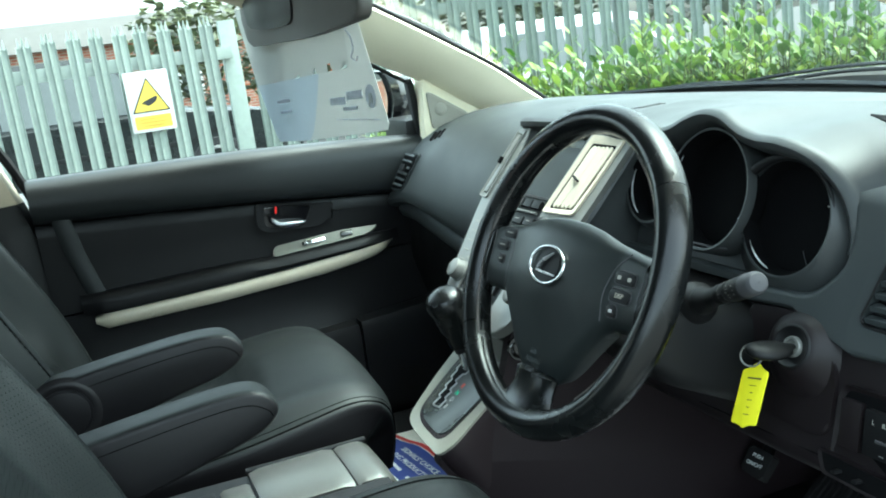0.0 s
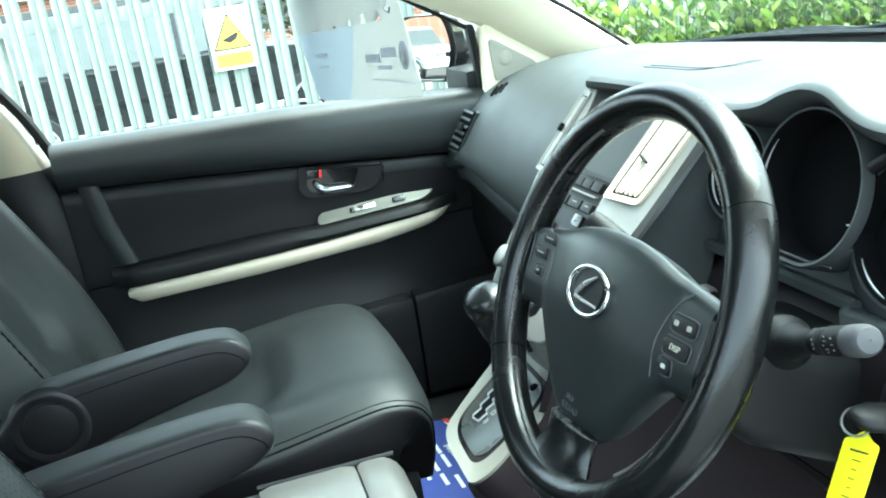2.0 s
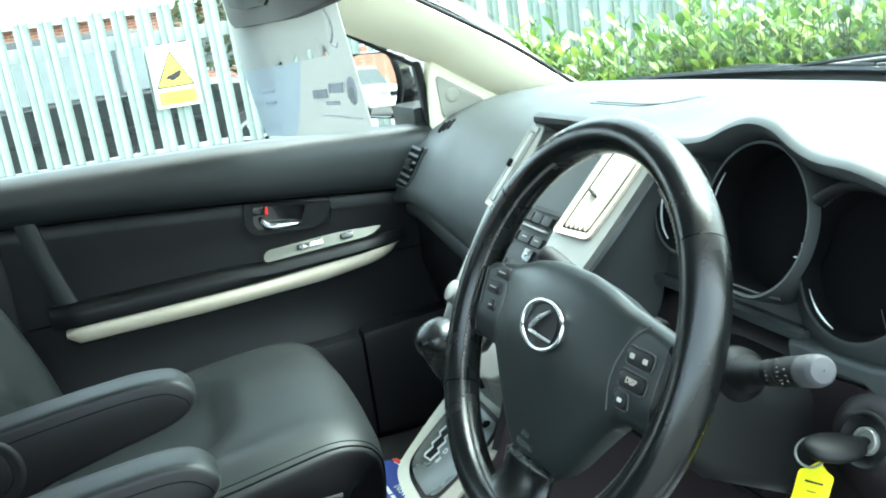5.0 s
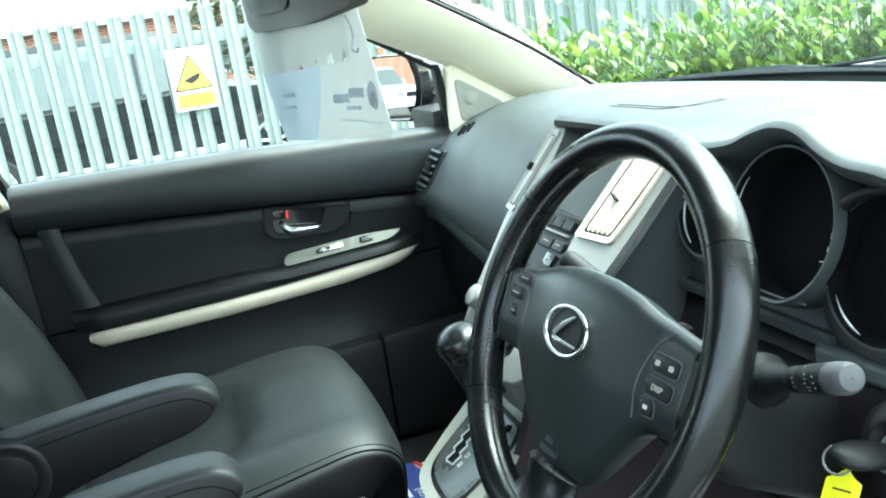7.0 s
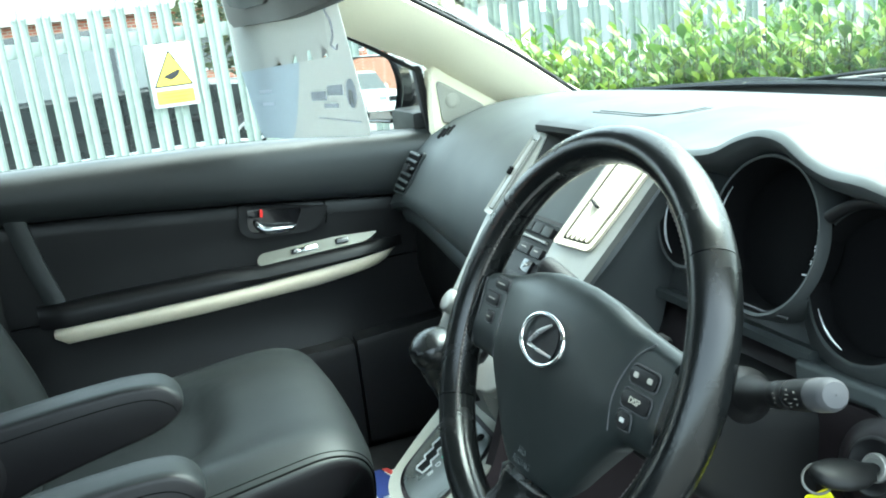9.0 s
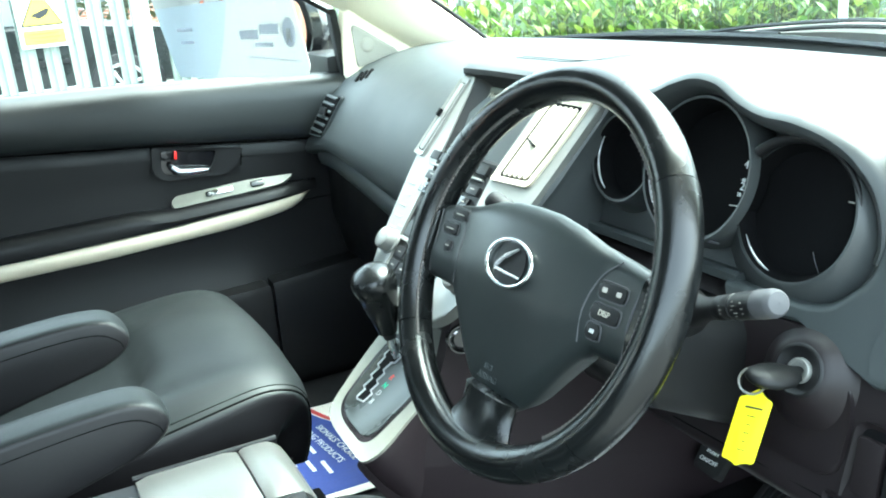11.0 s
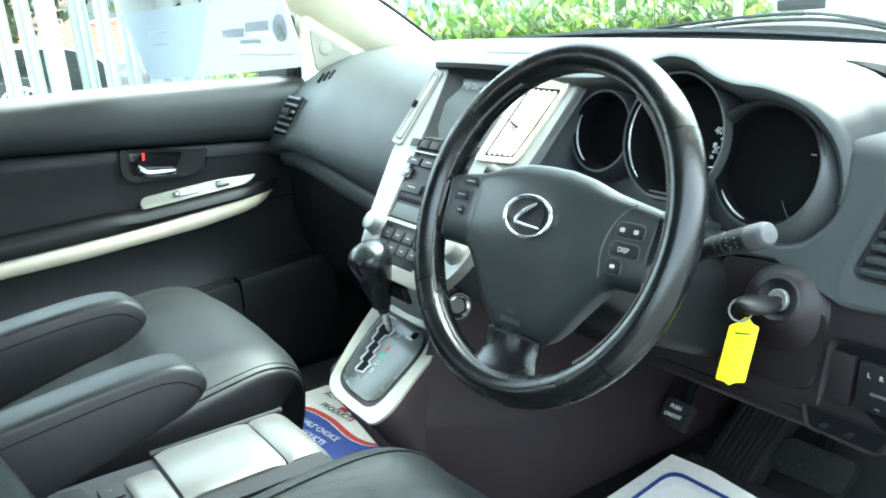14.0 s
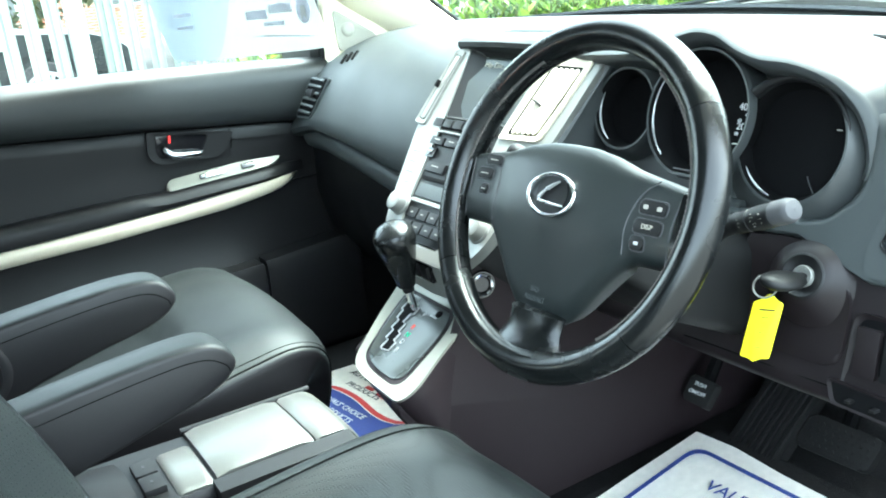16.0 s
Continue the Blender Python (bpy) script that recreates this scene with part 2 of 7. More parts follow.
def sheet_material(name, colour, through_amount):
    """Thin printed card that lets some light through."""
    m = material(name, colour, 0.6, vary=0.05, stain=8)
    n, l = m.node_tree.nodes, m.node_tree.links
    tl, mx = n.new("ShaderNodeBsdfTranslucent"), n.new("ShaderNodeMixShader")
    tl.inputs[0].default_value = (*colour, 1)
    mx.inputs[0].default_value = through_amount
    l.new(n["Principled BSDF"].outputs[0], mx.inputs[1])
    l.new(tl.outputs[0], mx.inputs[2])
    l.new(mx.outputs[0], n["Material Output"].inputs[0])
    return m


M_LEAF = leaf_material("laurel_leaf", (0.11, 0.20, 0.03))
M_LEAF_NEW = leaf_material("laurel_new_leaf", (0.20, 0.30, 0.045))
M_LEAF_FAR = leaf_material("far_tree_leaf", (0.07, 0.085, 0.04))
M_CARD = sheet_material("hanging_card", (0.56, 0.57, 0.56), 0.45)
M_CARDBLUE = sheet_material("card_blue_print", (0.48, 0.53, 0.58), 0.45)
M_CARDGREY = sheet_material("card_grey_print", (0.76, 0.78, 0.84), 0.65)
M_CARDTOP = sheet_material("card_photo_print", (0.50, 0.51, 0.50), 0.45)


def brick_material(name):
    m = material(name, (0.36, 0.13, 0.075), 0.85, vary=0.2, stain=3)
    n, l = m.node_tree.nodes, m.node_tree.links
    b = n["Principled BSDF"]
    co, br = n.new("ShaderNodeTexCoord"), n.new("ShaderNodeTexBrick")
    mp = n.new("ShaderNodeMapping")
    mp.inputs["Rotation"].default_value = (radians(90), 0, 0)
    l.new(co.outputs["Object"], mp.inputs[0])
    br.inputs["Scale"].default_value = 1.0
    br.inputs["Brick Width"].default_value, br.inputs["Row Height"].default_value, br.inputs["Mortar Size"].default_value = 0.225, 0.075, 0.01
    br.inputs["Color1"].default_value, br.inputs["Color2"].default_value = (0.40, 0.13, 0.07, 1), (0.30, 0.10, 0.06, 1)
    br.inputs["Mortar"].default_value = (0.4, 0.36, 0.3, 1)
    l.new(mp.outputs[0], br.inputs["Vector"])
    l.new(br.outputs["Color"], b.inputs["Base Color"])
    return m


M_BRICK = brick_material("red_brick")


# ---- mesh helpers ----
def V(*a):
    return Vector(a)


def thing(name, base, label, category, group="", kind=""):
    ob = new(name)
    ob.location = base
    ob.empty_display_size = 0.05
    return tagged(ob, label, category, group, kind)


def origin_of(ob):
    p = Vector((0, 0, 0))
    while ob:
        p += ob.location
        ob = ob.parent
    return p


def part(name, bm, mat, parent=None, label="", smooth=40, mats=()):
    """Links a bmesh, given in world places, as ONE mesh object under a thing or a part."""
    bmesh.ops.recalc_face_normals(bm, faces=bm.faces)
    me = bpy.data.meshes.new(name)
    if parent:
        bm.transform(Matrix.Translation(-origin_of(parent)))
    for f in bm.faces:
        f.smooth = smooth > 0
    if smooth > 0:
        lim = radians(smooth)
        for e in bm.edges:
            e.smooth = not (len(e.link_faces) == 2 and e.calc_face_angle(0) > lim)
    bm.to_mesh(me)
    bm.free()
    for m in (mat, *mats):
        me.materials.append(m)
    ob = new(name, me)
    ob.parent = parent
    if label:
        ob["label"] = label
    return ob


def add_box(bm, c, size, rot=None, bevel=0.0, seg=2):
    """A box, bevelled, at c, with size along its own axes and a 3x3 turn."""
    m = Matrix.Translation(c) @ (rot.to_4x4() if rot else Matrix.Identity(4)) @ Matrix.Diagonal((*size, 1))
    r = bmesh.ops.create_cube(bm, size=1.0, matrix=m)
    if bevel > 0:
        es = list({e for v in r["verts"] for e in v.link_edges})
        bmesh.ops.bevel(bm, geom=es, offset=bevel, segments=seg, profile=0.7, affect="EDGES")
    return bm


def box(c, size, rot=None, bevel=0.0, seg=2):
    return add_box(bmesh.new(), c, size, rot, bevel, seg)


def axes(u, v):
    """A 3x3 turn with columns u, v and u x v."""
    u, v = Vector(u).normalized(), Vector(v).normalized()
    n = u.cross(v)
    return Matrix((u, v, n)).transposed()


def prism(outline, depth, c, rot, bevel=0.0, seg=2, bm=None):
    """A flat outline (u, v), thickened from -depth to 0 along n, with rounded edges on the front."""
    own = bmesh.new()
    front = [own.verts.new((x, y, 0)) for x, y in outline]
    back = [own.verts.new((x, y, -depth)) for x, y in outline]
    k = len(outline)
    f = own.faces.new(front)
    own.faces.new(back[::-1])
    for i in range(k):
        own.faces.new((front[i], back[i], back[(i + 1) % k], front[(i + 1) % k]))
    if bevel > 0:
        bmesh.ops.bevel(own, geom=list(f.edges), offset=bevel, segments=seg, profile=0.6, affect="EDGES")
    own.transform(Matrix.Translation(c) @ rot.to_4x4())
    return merged(bm, own)


def merged(bm, own):
    if bm is None:
        return own
    me = bpy.data.meshes.new("tmp")
    own.to_mesh(me)
    own.free()
    bm.from_mesh(me)
    bpy.data.meshes.remove(me)
    return bm


def frame_ring(outer, inner, depth, c, rot, bm=None, lift=0.0):
    """A flat frame between two outlines of equal count, with depth; lift raises the inner edge."""
    own = bmesh.new()
    k = len(outer)
    a = [own.verts.new((x, y, 0)) for x, y in outer]
    b = [own.verts.new((x, y, lift)) for x, y in inner]
    a2 = [own.verts.new((x, y, -depth)) for x, y in outer]
    b2 = [own.verts.new((x, y, -depth)) for x, y in inner]
    for i in range(k):
        j = (i + 1) % k
        own.faces.new((a[i], a[j], b[j], b[i]))
        own.faces.new((a2[j], a2[i], b2[i], b2[j]))
        own.faces.new((a[j], a[i], a2[i], a2[j]))
        own.faces.new((b[i], b[j], b2[j], b2[i]))
    own.transform(Matrix.Translation(c) @ rot.to_4x4())
    return merged(bm, own)


def round_poly(pts, r, seg=4):
    """Rounds the corners of an outline; r is one radius or one for each corner."""
    out, k = [], len(pts)
    for i in range(k):
        p, a, b = Vector(pts[i]), Vector(pts[i - 1]), Vector(pts[(i + 1) % k])
        rr = r[i] if isinstance(r, (list, tuple)) else r
        ra = min(rr, (a - p).length * 0.49)
        rb = min(rr, (b - p).length * 0.49)
        s, e = p + (a - p).normalized() * ra, p + (b - p).normalized() * rb
        for q in range(seg + 1):
            t = q / seg
            x = s * (1 - t) ** 2 + p * 2 * t * (1 - t) + e * t**2
            out.append((x.x, x.y))
    return out


def loft(rings, closed=True, caps=True, bm=None):
    """Skins a row of rings, each with the same number of points."""
    own = bmesh.new()
    vs = [[own.verts.new(p) for p in ring] for ring in rings]
    k = len(rings[0])
    for a, b in zip(vs, vs[1:]):
        for i in range(k if closed else k - 1):
            j = (i + 1) % k
            own.faces.new((a[i], a[j], b[j], b[i]))
    if caps and closed:
        own.faces.new(vs[0])
        own.faces.new(vs[-1][::-1])
    return merged(bm, own)


def spline(pts, n):
    """n points along a smooth curve through pts."""
    pts = [Vector(p) for p in pts]
    ext = [pts[0] * 2 - pts[1], *pts, pts[-1] * 2 - pts[-2]]
    out = []
    for q in range(n):
        t = q / (n - 1) * (len(pts) - 1)
        i = min(int(t), len(pts) - 2)
        t -= i
        a, b, c, d = ext[i : i + 4]
        out.append(0.5 * ((2 * b) + (c - a) * t + (2 * a - 5 * b + 4 * c - d) * t**2 + (3 * b - a - 3 * c + d) * t**3))
    return out


def tube(pts, radius, seg=10, closed=False, bm=None, flat=1.0):
    """A round tube along pts; radius is a number or a function of 0..1."""
    pts = [Vector(p) for p in pts]
    k = len(pts)
    rings = []
    up = Vector((0.02, 0.11, 1)).normalized()
    for i, p in enumerate(pts):
        if closed:
            d = (pts[(i + 1) % k] - pts[i - 1]).normalized()
        else:
            d = (pts[min(i + 1, k - 1)] - pts[max(i - 1, 0)]).normalized()
        s = d.cross(up)
        if s.length < 0.05:
            s = d.cross(Vector((1, 0, 0)))
        s.normalize()
        w = s.cross(d)
        r = radius(i / max(1, k - 1)) if callable(radius) else radius
        rings.append([p + s * (math.cos(q / seg * math.tau) * r) + w * (math.sin(q / seg * math.tau) * r * flat) for q in range(seg)])
    if closed:
        rings.append(rings[0])
        own = loft(rings, caps=False)
        bmesh.ops.remove_doubles(own, verts=own.verts, dist=1e-6)
        return merged(bm, own)
    return loft(rings, bm=bm)


def ring_tube(c, rot, a, b, r, n=48, seg=10, bm=None):
    """A closed round-section ring, a by b, in the plane of a turn."""
    own = bmesh.new()
    vs = []
    for q in range(n):
        t = q / n * math.tau
        o = Vector((math.cos(t) * b, math.sin(t) * a, 0)).normalized()
        p = Vector((math.cos(t) * a, math.sin(t) * b, 0))
        vs.append([own.verts.new(Vector(c) + rot @ (p + o * (r * math.cos(k / seg * math.tau)) + Vector((0, 0, r * math.sin(k / seg * math.tau))))) for k in range(seg)])
    for i in range(n):
        for k in range(seg):
            own.faces.new((vs[i][k], vs[(i + 1) % n][k], vs[(i + 1) % n][(k + 1) % seg], vs[i][(k + 1) % seg]))
    return merged(bm, own)


def lathe(profile, c, axis, seg=28, bm=None, close=False):
    """Turns a profile of (radius, height) round an axis through c."""
    z = Vector(axis).normalized()
    x = z.cross(Vector((0.13, 0.2, 0.97)))
    x.normalize()
    y = z.cross(x)
    rings = []
    for q in range(seg):
        a = q / seg * math.tau
        d = x * math.cos(a) + y * math.sin(a)
        rings.append([Vector(c) + d * r + z * h for r, h in profile])
    rings.append(rings[0])
    own = loft(rings, closed=close, caps=False)
    bmesh.ops.remove_doubles(own, verts=own.verts, dist=1e-6)
    return merged(bm, own)


def text_mesh(body, size, c, rot, depth=0.0004, bm=None, align="CENTER"):
    cu = bpy.data.curves.new("lettering", "FONT")
    cu.body, cu.size, cu.extrude, cu.align_x, cu.align_y = body, size, depth, align, "CENTER"
    cu.resolution_u = 3
    ob = new("lettering", cu)
    bpy.context.view_layer.update()
    me = bpy.data.meshes.new_from_object(ob.evaluated_get(bpy.context.evaluated_depsgraph_get()))
    bpy.data.objects.remove(ob)
    own = bmesh.new()
    own.from_mesh(me)
    own.transform(Matrix.Translation(c) @ rot.to_4x4())
    return merged(bm, own)


def lerp(a, b, t):
    return a + (b - a) * t


def table(x, rows):
    """Straight-line reading of a table of (x, value) with rising x."""
    if x <= rows[0][0]:
        return rows[0][1]
    for (a, va), (b, vb) in zip(rows, rows[1:]):
        if x <= b:
            return lerp(va, vb, (x - a) / (b - a))
    return rows[-1][1]


# ---- ground and distance ----
bm = bmesh.new()
bmesh.ops.create_grid(bm, x_segments=24, y_segments=24, size=140)
tagged(part("ground", bm, M_TARMAC, smooth=0), "grey tarmac yard under the parked cars", "ground", kind="structure")



# ---- car shell ----
WS_TOP_Z, WS_TOP_X = 1.50, 0.06


def ws_base(y):
    """Foot of the windscreen."""
    return V(0.665 - 0.37 * y * y, y, 1.150 - 0.018 * (y / 0.62) ** 2)


def ws_top(y):
    return V(WS_TOP_X - 0.25 * y * y, y * 0.88, WS_TOP_Z - 0.09 * y * y)


shell = thing("car_body", (0, 0, 0.42), "dark car shell with open driver side and beige lining", "car body", kind="structure")
part("floor_pan", box((-0.75, 0, 0.42), (3.2, 1.52, 0.06), bevel=0.01), M_CARPET, shell, "black carpeted floor")
part("firewall", box((0.80, 0, 0.72), (0.06, 1.50, 0.66), bevel=0.01), M_DARK, shell)
part("toe_board", prism(round_poly([(-0.74, -0.2), (0.74, -0.2), (0.74, 0.2), (-0.74, 0.2)], 0.03), 0.03, (0.67, 0, 0.57), axes((0, -1, 0), (0.5, 0, 0.85)), 0.005), M_CARPET, shell)
roof = loft([[V(x, y * w, z + 0.035 * (1 - y * y) + th) for y, th in [(q / 8 * 2 - 1, 0) for q in range(9)] + [(1 - q / 8 * 2, 0.04) for q in range(9)]] for x, w, z in [(-2.35, 0.62, 1.50), (-1.6, 0.68, 1.58), (-0.8, 0.69, 1.59), (-0.2, 0.67, 1.55), (0.03, 0.60, 1.47)]])
part("roof", roof, M_HEAD, shell, "pale cloth roof lining")
part("roof_skin", loft([[V(x, y * w, z + 0.042 + 0.035 * (1 - y * y) + th) for y, th in [(q / 8 * 2 - 1, 0) for q in range(9)] + [(1 - q / 8 * 2, 0.004) for q in range(9)]] for x, w, z in [(-2.37, 0.63, 1.50), (-1.6, 0.69, 1.58), (-0.8, 0.70, 1.59), (-0.2, 0.68, 1.55), (0.035, 0.61, 1.47)]]), M_PAINT, shell, "dark painted roof")
for s in (1, -1):
    part("kick_panel", box((0.60, s * 0.725, 0.74), (0.72 if s > 0 else 0.40, 0.05, 0.64), bevel=0.01), M_HARD, shell, "black kick panel beside the footwell")
part("bonnet", loft([[V(x, y * w, z - 0.05 * y * y - th) for y, th in [(q / 8 * 2 - 1, 0) for q in range(9)] + [(1 - q / 8 * 2, 0.05) for q in range(9)]] for x, w, z in [(0.74, 0.70, 1.085), (1.1, 0.74, 1.06), (1.5, 0.74, 0.99), (1.72, 0.70, 0.86), (1.76, 0.66, 0.6)]]), M_PAINT, shell, "dark painted bonnet")
for s in (1, -1):
    part("rear_side", box((-1.5, s * 0.80, 0.78), (1.75, 0.12, 0.72), bevel=0.03), M_PAINT, shell)
    part("sill", box((0.0, s * 0.78, 0.42), (1.4, 0.10, 0.14), bevel=0.02), M_PAINT, shell)
    part("front_wing", box((1.2, s * 0.84, 0.70), (1.15, 0.10, 0.66), bevel=0.04), M_PAINT, shell)
    part("rear_pillar", prism(round_poly([(-0.1, -0.25), (0.12, -0.25), (0.02, 0.25), (-0.12, 0.25)], 0.02), 0.08, (-1.75, s * 0.74, 1.34), axes((1, 0, 0), (0, -0.25 * s, 1)), 0.01), M_BEIGE, shell)
part("tailgate", box((-2.36, 0, 0.85), (0.12, 1.5, 0.72), bevel=0.04), M_PAINT, shell)
part("cowl", loft([[ws_base(y) + V(0.0, 0, 0.004), ws_base(y) + V(0.13, 0, -0.045), ws_base(y) + V(0.13, 0, -0.10), ws_base(y) + V(-0.02, 0, -0.06)] for y in [q / 10 * 1.3 - 0.65 for q in range(11)]]), M_HARD, shell, "black plastic scuttle below the windscreen")

# windscreen pillars, inside faces
SILL = [(-0.60, 1.141), (-0.38, 1.137), (-0.16, 1.131), (0.06, 1.118), (0.24, 1.105), (0.30, 1.102)]


def a_pillar(s):
    lower = [V(0.60, s * 0.70, 1.02), V(0.44, s * 0.695, 1.10), V(0.31, s * 0.695, 1.185), V(0.262, s * 0.690, 1.222), V(0.105, s * 0.668, 1.300), V(-0.10, s * 0.63, 1.41), V(-0.26, s * 0.60, 1.47)]
    upper = [V(0.70, s * 0.60, 1.03), V(0.525, s * 0.612, 1.140), V(0.40, s * 0.590, 1.228), V(0.30, s * 0.577, 1.286), V(0.19, s * 0.560, 1.348), V(0.03, s * 0.52, 1.43), V(-0.10, s * 0.50, 1.50)]
    rings = []
    for a, b in zip(spline(lower, 22), spline(upper, 22)):
        mid = (a + b) / 2
        bulge = V(-0.030, -s * 0.012, 0.006)
        out = V(0.035, s * 0.06, 0.02)
        rings.append([a, a.lerp(b, 0.12) + bulge * 0.55, a.lerp(b, 0.3) + bulge, mid + bulge * 1.1, a.lerp(b, 0.72) + bulge * 0.9, a.lerp(b, 0.9) + bulge * 0.45, b, b + out * 0.6, mid + out, a + out * 0.7])
    return loft(rings)


for s in (1, -1):
    part("pillar_edge", tube(spline([V(0.545, s * 0.612, 1.136), V(0.410, s * 0.588, 1.230), V(0.310, s * 0.575, 1.290), V(0.20, s * 0.558, 1.352), V(0.04, s * 0.518, 1.436), V(-0.09, s * 0.498, 1.506)], 20), 0.0045, 8), M_HARD, shell, "black windscreen edge along the pillar")
    part("windscreen_pillar", a_pillar(s), M_BEIGE, shell, "cream cloth-trimmed windscreen pillar")
# sail panel with the tweeter, at the foot of the passenger pillar
sail = round_poly([(0.250, 1.075), (0.62, 1.075), (0.50, 1.140), (0.42, 1.185), (0.31, 1.255), (0.262, 1.235), (0.254, 1.16)], [0.005, 0.01, 0.03, 0.05, 0.03, 0.02, 0.03], 4)
part("sail_panel", prism([(x, z) for x, z in sail], 0.05, (0, 0.668, 0), Matrix(((1, 0, 0), (0, 0, -1), (0, 1, 0))), 0.006), M_BEIGE, shell)
rot_sail = Matrix(((1, 0, 0), (0, 0, -1), (0, 1, 0)))
tw = round_poly([(0.270, 1.113), (0.366, 1.134), (0.264, 1.202)], [0.010, 0.016, 0.016], 5)
tweeter = part("tweeter_grille", prism(tw, 0.008, (0, 0.664, 0), rot_sail, 0.003), M_SPEAKER, shell, "grey triangular tweeter grille")
part("dome", lathe([(0.0, 0.004), (0.008, 0.0035), (0.014, 0.001), (0.017, -0.003)], (0.294, 0.6635, 1.156), (0, -1, 0), 20), M_SPEAKER, tweeter)
# centre pillar of the passenger side: cream above, its shade painted in, black below
bp = [V(-0.545, 0.715, 0.62), V(-0.552, 0.715, 0.95), V(-0.572, 0.715, 1.07), V(-0.610, 0.705, 1.184), V(-0.657, 0.690, 1.270), V(-0.702, 0.670, 1.351), V(-0.785, 0.625, 1.50)]
pil = spline(bp, 25)
cut = min(range(25), key=lambda q: abs(pil[q].z - 1.110))
for nm, seq, mt, lab in (("pillar_lower", pil[:cut + 1], M_HARD, "black plastic lower centre pillar"), ("pillar_upper", pil[cut:], M_PILLAR_SHADE, "beige upper centre pillar trim")):
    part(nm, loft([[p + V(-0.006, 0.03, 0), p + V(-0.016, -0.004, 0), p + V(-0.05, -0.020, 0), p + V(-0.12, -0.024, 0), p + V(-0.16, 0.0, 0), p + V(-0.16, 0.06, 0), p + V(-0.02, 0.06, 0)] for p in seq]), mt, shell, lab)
part("pillar_lower", loft([[p + V(0, -1.46, 0) + V(x, -y, 0) for x, y in ((0, 0.03), (-0.02, -0.01), (-0.12, -0.01), (-0.12, 0.05))] for p in pil]), M_HARD, shell)
part("door_seal", tube([p + V(0.012, 0.012, 0) for p in pil], 0.010, 8), M_RUBBER, shell)

windscreen = bmesh.new()
gl = [[ws_base(y).lerp(ws_top(y), t) + V(0.05, 0, 0.02) * (4 * t * (1 - t)) for t in [q / 8 for q in range(9)]] for y in [q / 12 * 1.28 - 0.64 for q in range(13)]]
part("windscreen", loft(gl, closed=False, caps=False, bm=windscreen), M_SCREENGLASS, shell, "large raked clear windscreen").visible_shadow = False
part("windscreen_edge", tube([ws_base(y) + V(-0.006, 0, 0.004) for y in [q / 20 * 1.28 - 0.64 for q in range(21)]], 0.005, 6), M_GLOSS, shell)
for s in (1, -1):
    part("windscreen_edge", tube([gl[-1 if s > 0 else 0][q] for q in range(9)], 0.006, 6), M_GLOSS, shell)

# ---- passenger door ----
door = thing("car_door", (-0.15, 0.72, 0.45), "closed front door with black padded trim and silver strip", "car door")


def sill_z(x):
    return table(x, SILL)


def pad_z(x):
    return table(x, [(-0.60, 1.057), (-0.535, 1.052), (-0.395, 1.042), (-0.30, 1.034), (-0.15, 1.020), (0.015, 1.003), (0.16, 0.988), (0.30, 0.975)])


XS = [-0.575 + 0.035 * q for q in range(25)]
upper = []
for x in XS:
    zs, zp = sill_z(x), pad_z(x)
    upper.append([V(x, 0.760, zs - 0.004), V(x, 0.735, zs + 0.001), V(x, 0.712, zs - 0.001), V(x, 0.694, zs - 0.008), V(x, 0.682, zs - 0.022), V(x, 0.676, zs - 0.045), V(x, 0.677, zp + 0.034), V(x, 0.681, zp + 0.018), V(x, 0.689, zp + 0.006), V(x, 0.700, zp), V(x, 0.72, zp - 0.004), V(x, 0.76, zp)])
part("upper_pad", loft(upper), M_DOOR, door, "soft grey-black upper door pad")
insert = []
for x in XS:
    zp = pad_z(x)
    insert.append([V(x, 0.75, zp - 0.004), V(x, 0.705, zp - 0.004), V(x, 0.700, zp - 0.010), V(x, 0.699, zp - 0.03), V(x, 0.703, 0.97), V(x, 0.702, 0.93), V(x, 0.701, 0.864), V(x, 0.75, 0.860)])
part("insert_panel", loft(insert), M_INSERT, door, "black leather-covered door insert")
part("end_strip", loft([[V(x + o, 0.706, z), V(x + o, 0.694, z), V(x + o + 0.006, 0.690, z), V(x + o + 0.030, 0.690, z), V(x + o + 0.036, 0.694, z), V(x + o + 0.036, 0.706, z)] for x, z, o in ((-0.545, 1.060, 0.0), (-0.530, 0.98, 0.0), (-0.508, 0.90, 0.0), (-0.50, 0.885, 0.0))]), M_DOOR, door, "raised trim bar at the end of the insert")
part("insert_seam", tube([V(0.020, 0.699, 0.998), V(0.022, 0.699, 0.975), V(0.018, 0.700, 0.955)], 0.0012, 6), M_SEAM, door)
AX = [-0.522 + 0.0228 * q for q in range(31)]
arm = []
for x in AX:
    k = min(1, max(0.03, min((x + 0.530) / 0.045, (0.168 - x) / 0.10)) ** 0.5) if x < 0.168 else 0.03
    zt = table(x, [(-0.5, 0.898), (-0.20, 0.902), (-0.13, 0.897), (0.08, 0.905), (0.17, 0.903)])
    zb = table(x, [(-0.5, 0.858), (-0.2, 0.866), (0.14, 0.884), (0.17, 0.89)])
    yb = 0.700 - 0.040 * k
    arm.append([V(x, 0.72, zt), V(x, 0.700, zt), V(x, lerp(0.700, yb, 0.55), zt + 0.002), V(x, lerp(0.700, yb, 0.85), zt - 0.005), V(x, yb, zt - 0.018), V(x, yb + 0.004, zb), V(x, 0.72, zb)])
part("armrest", loft(arm), M_INSERT, door, "black padded door armrest")
strip = []
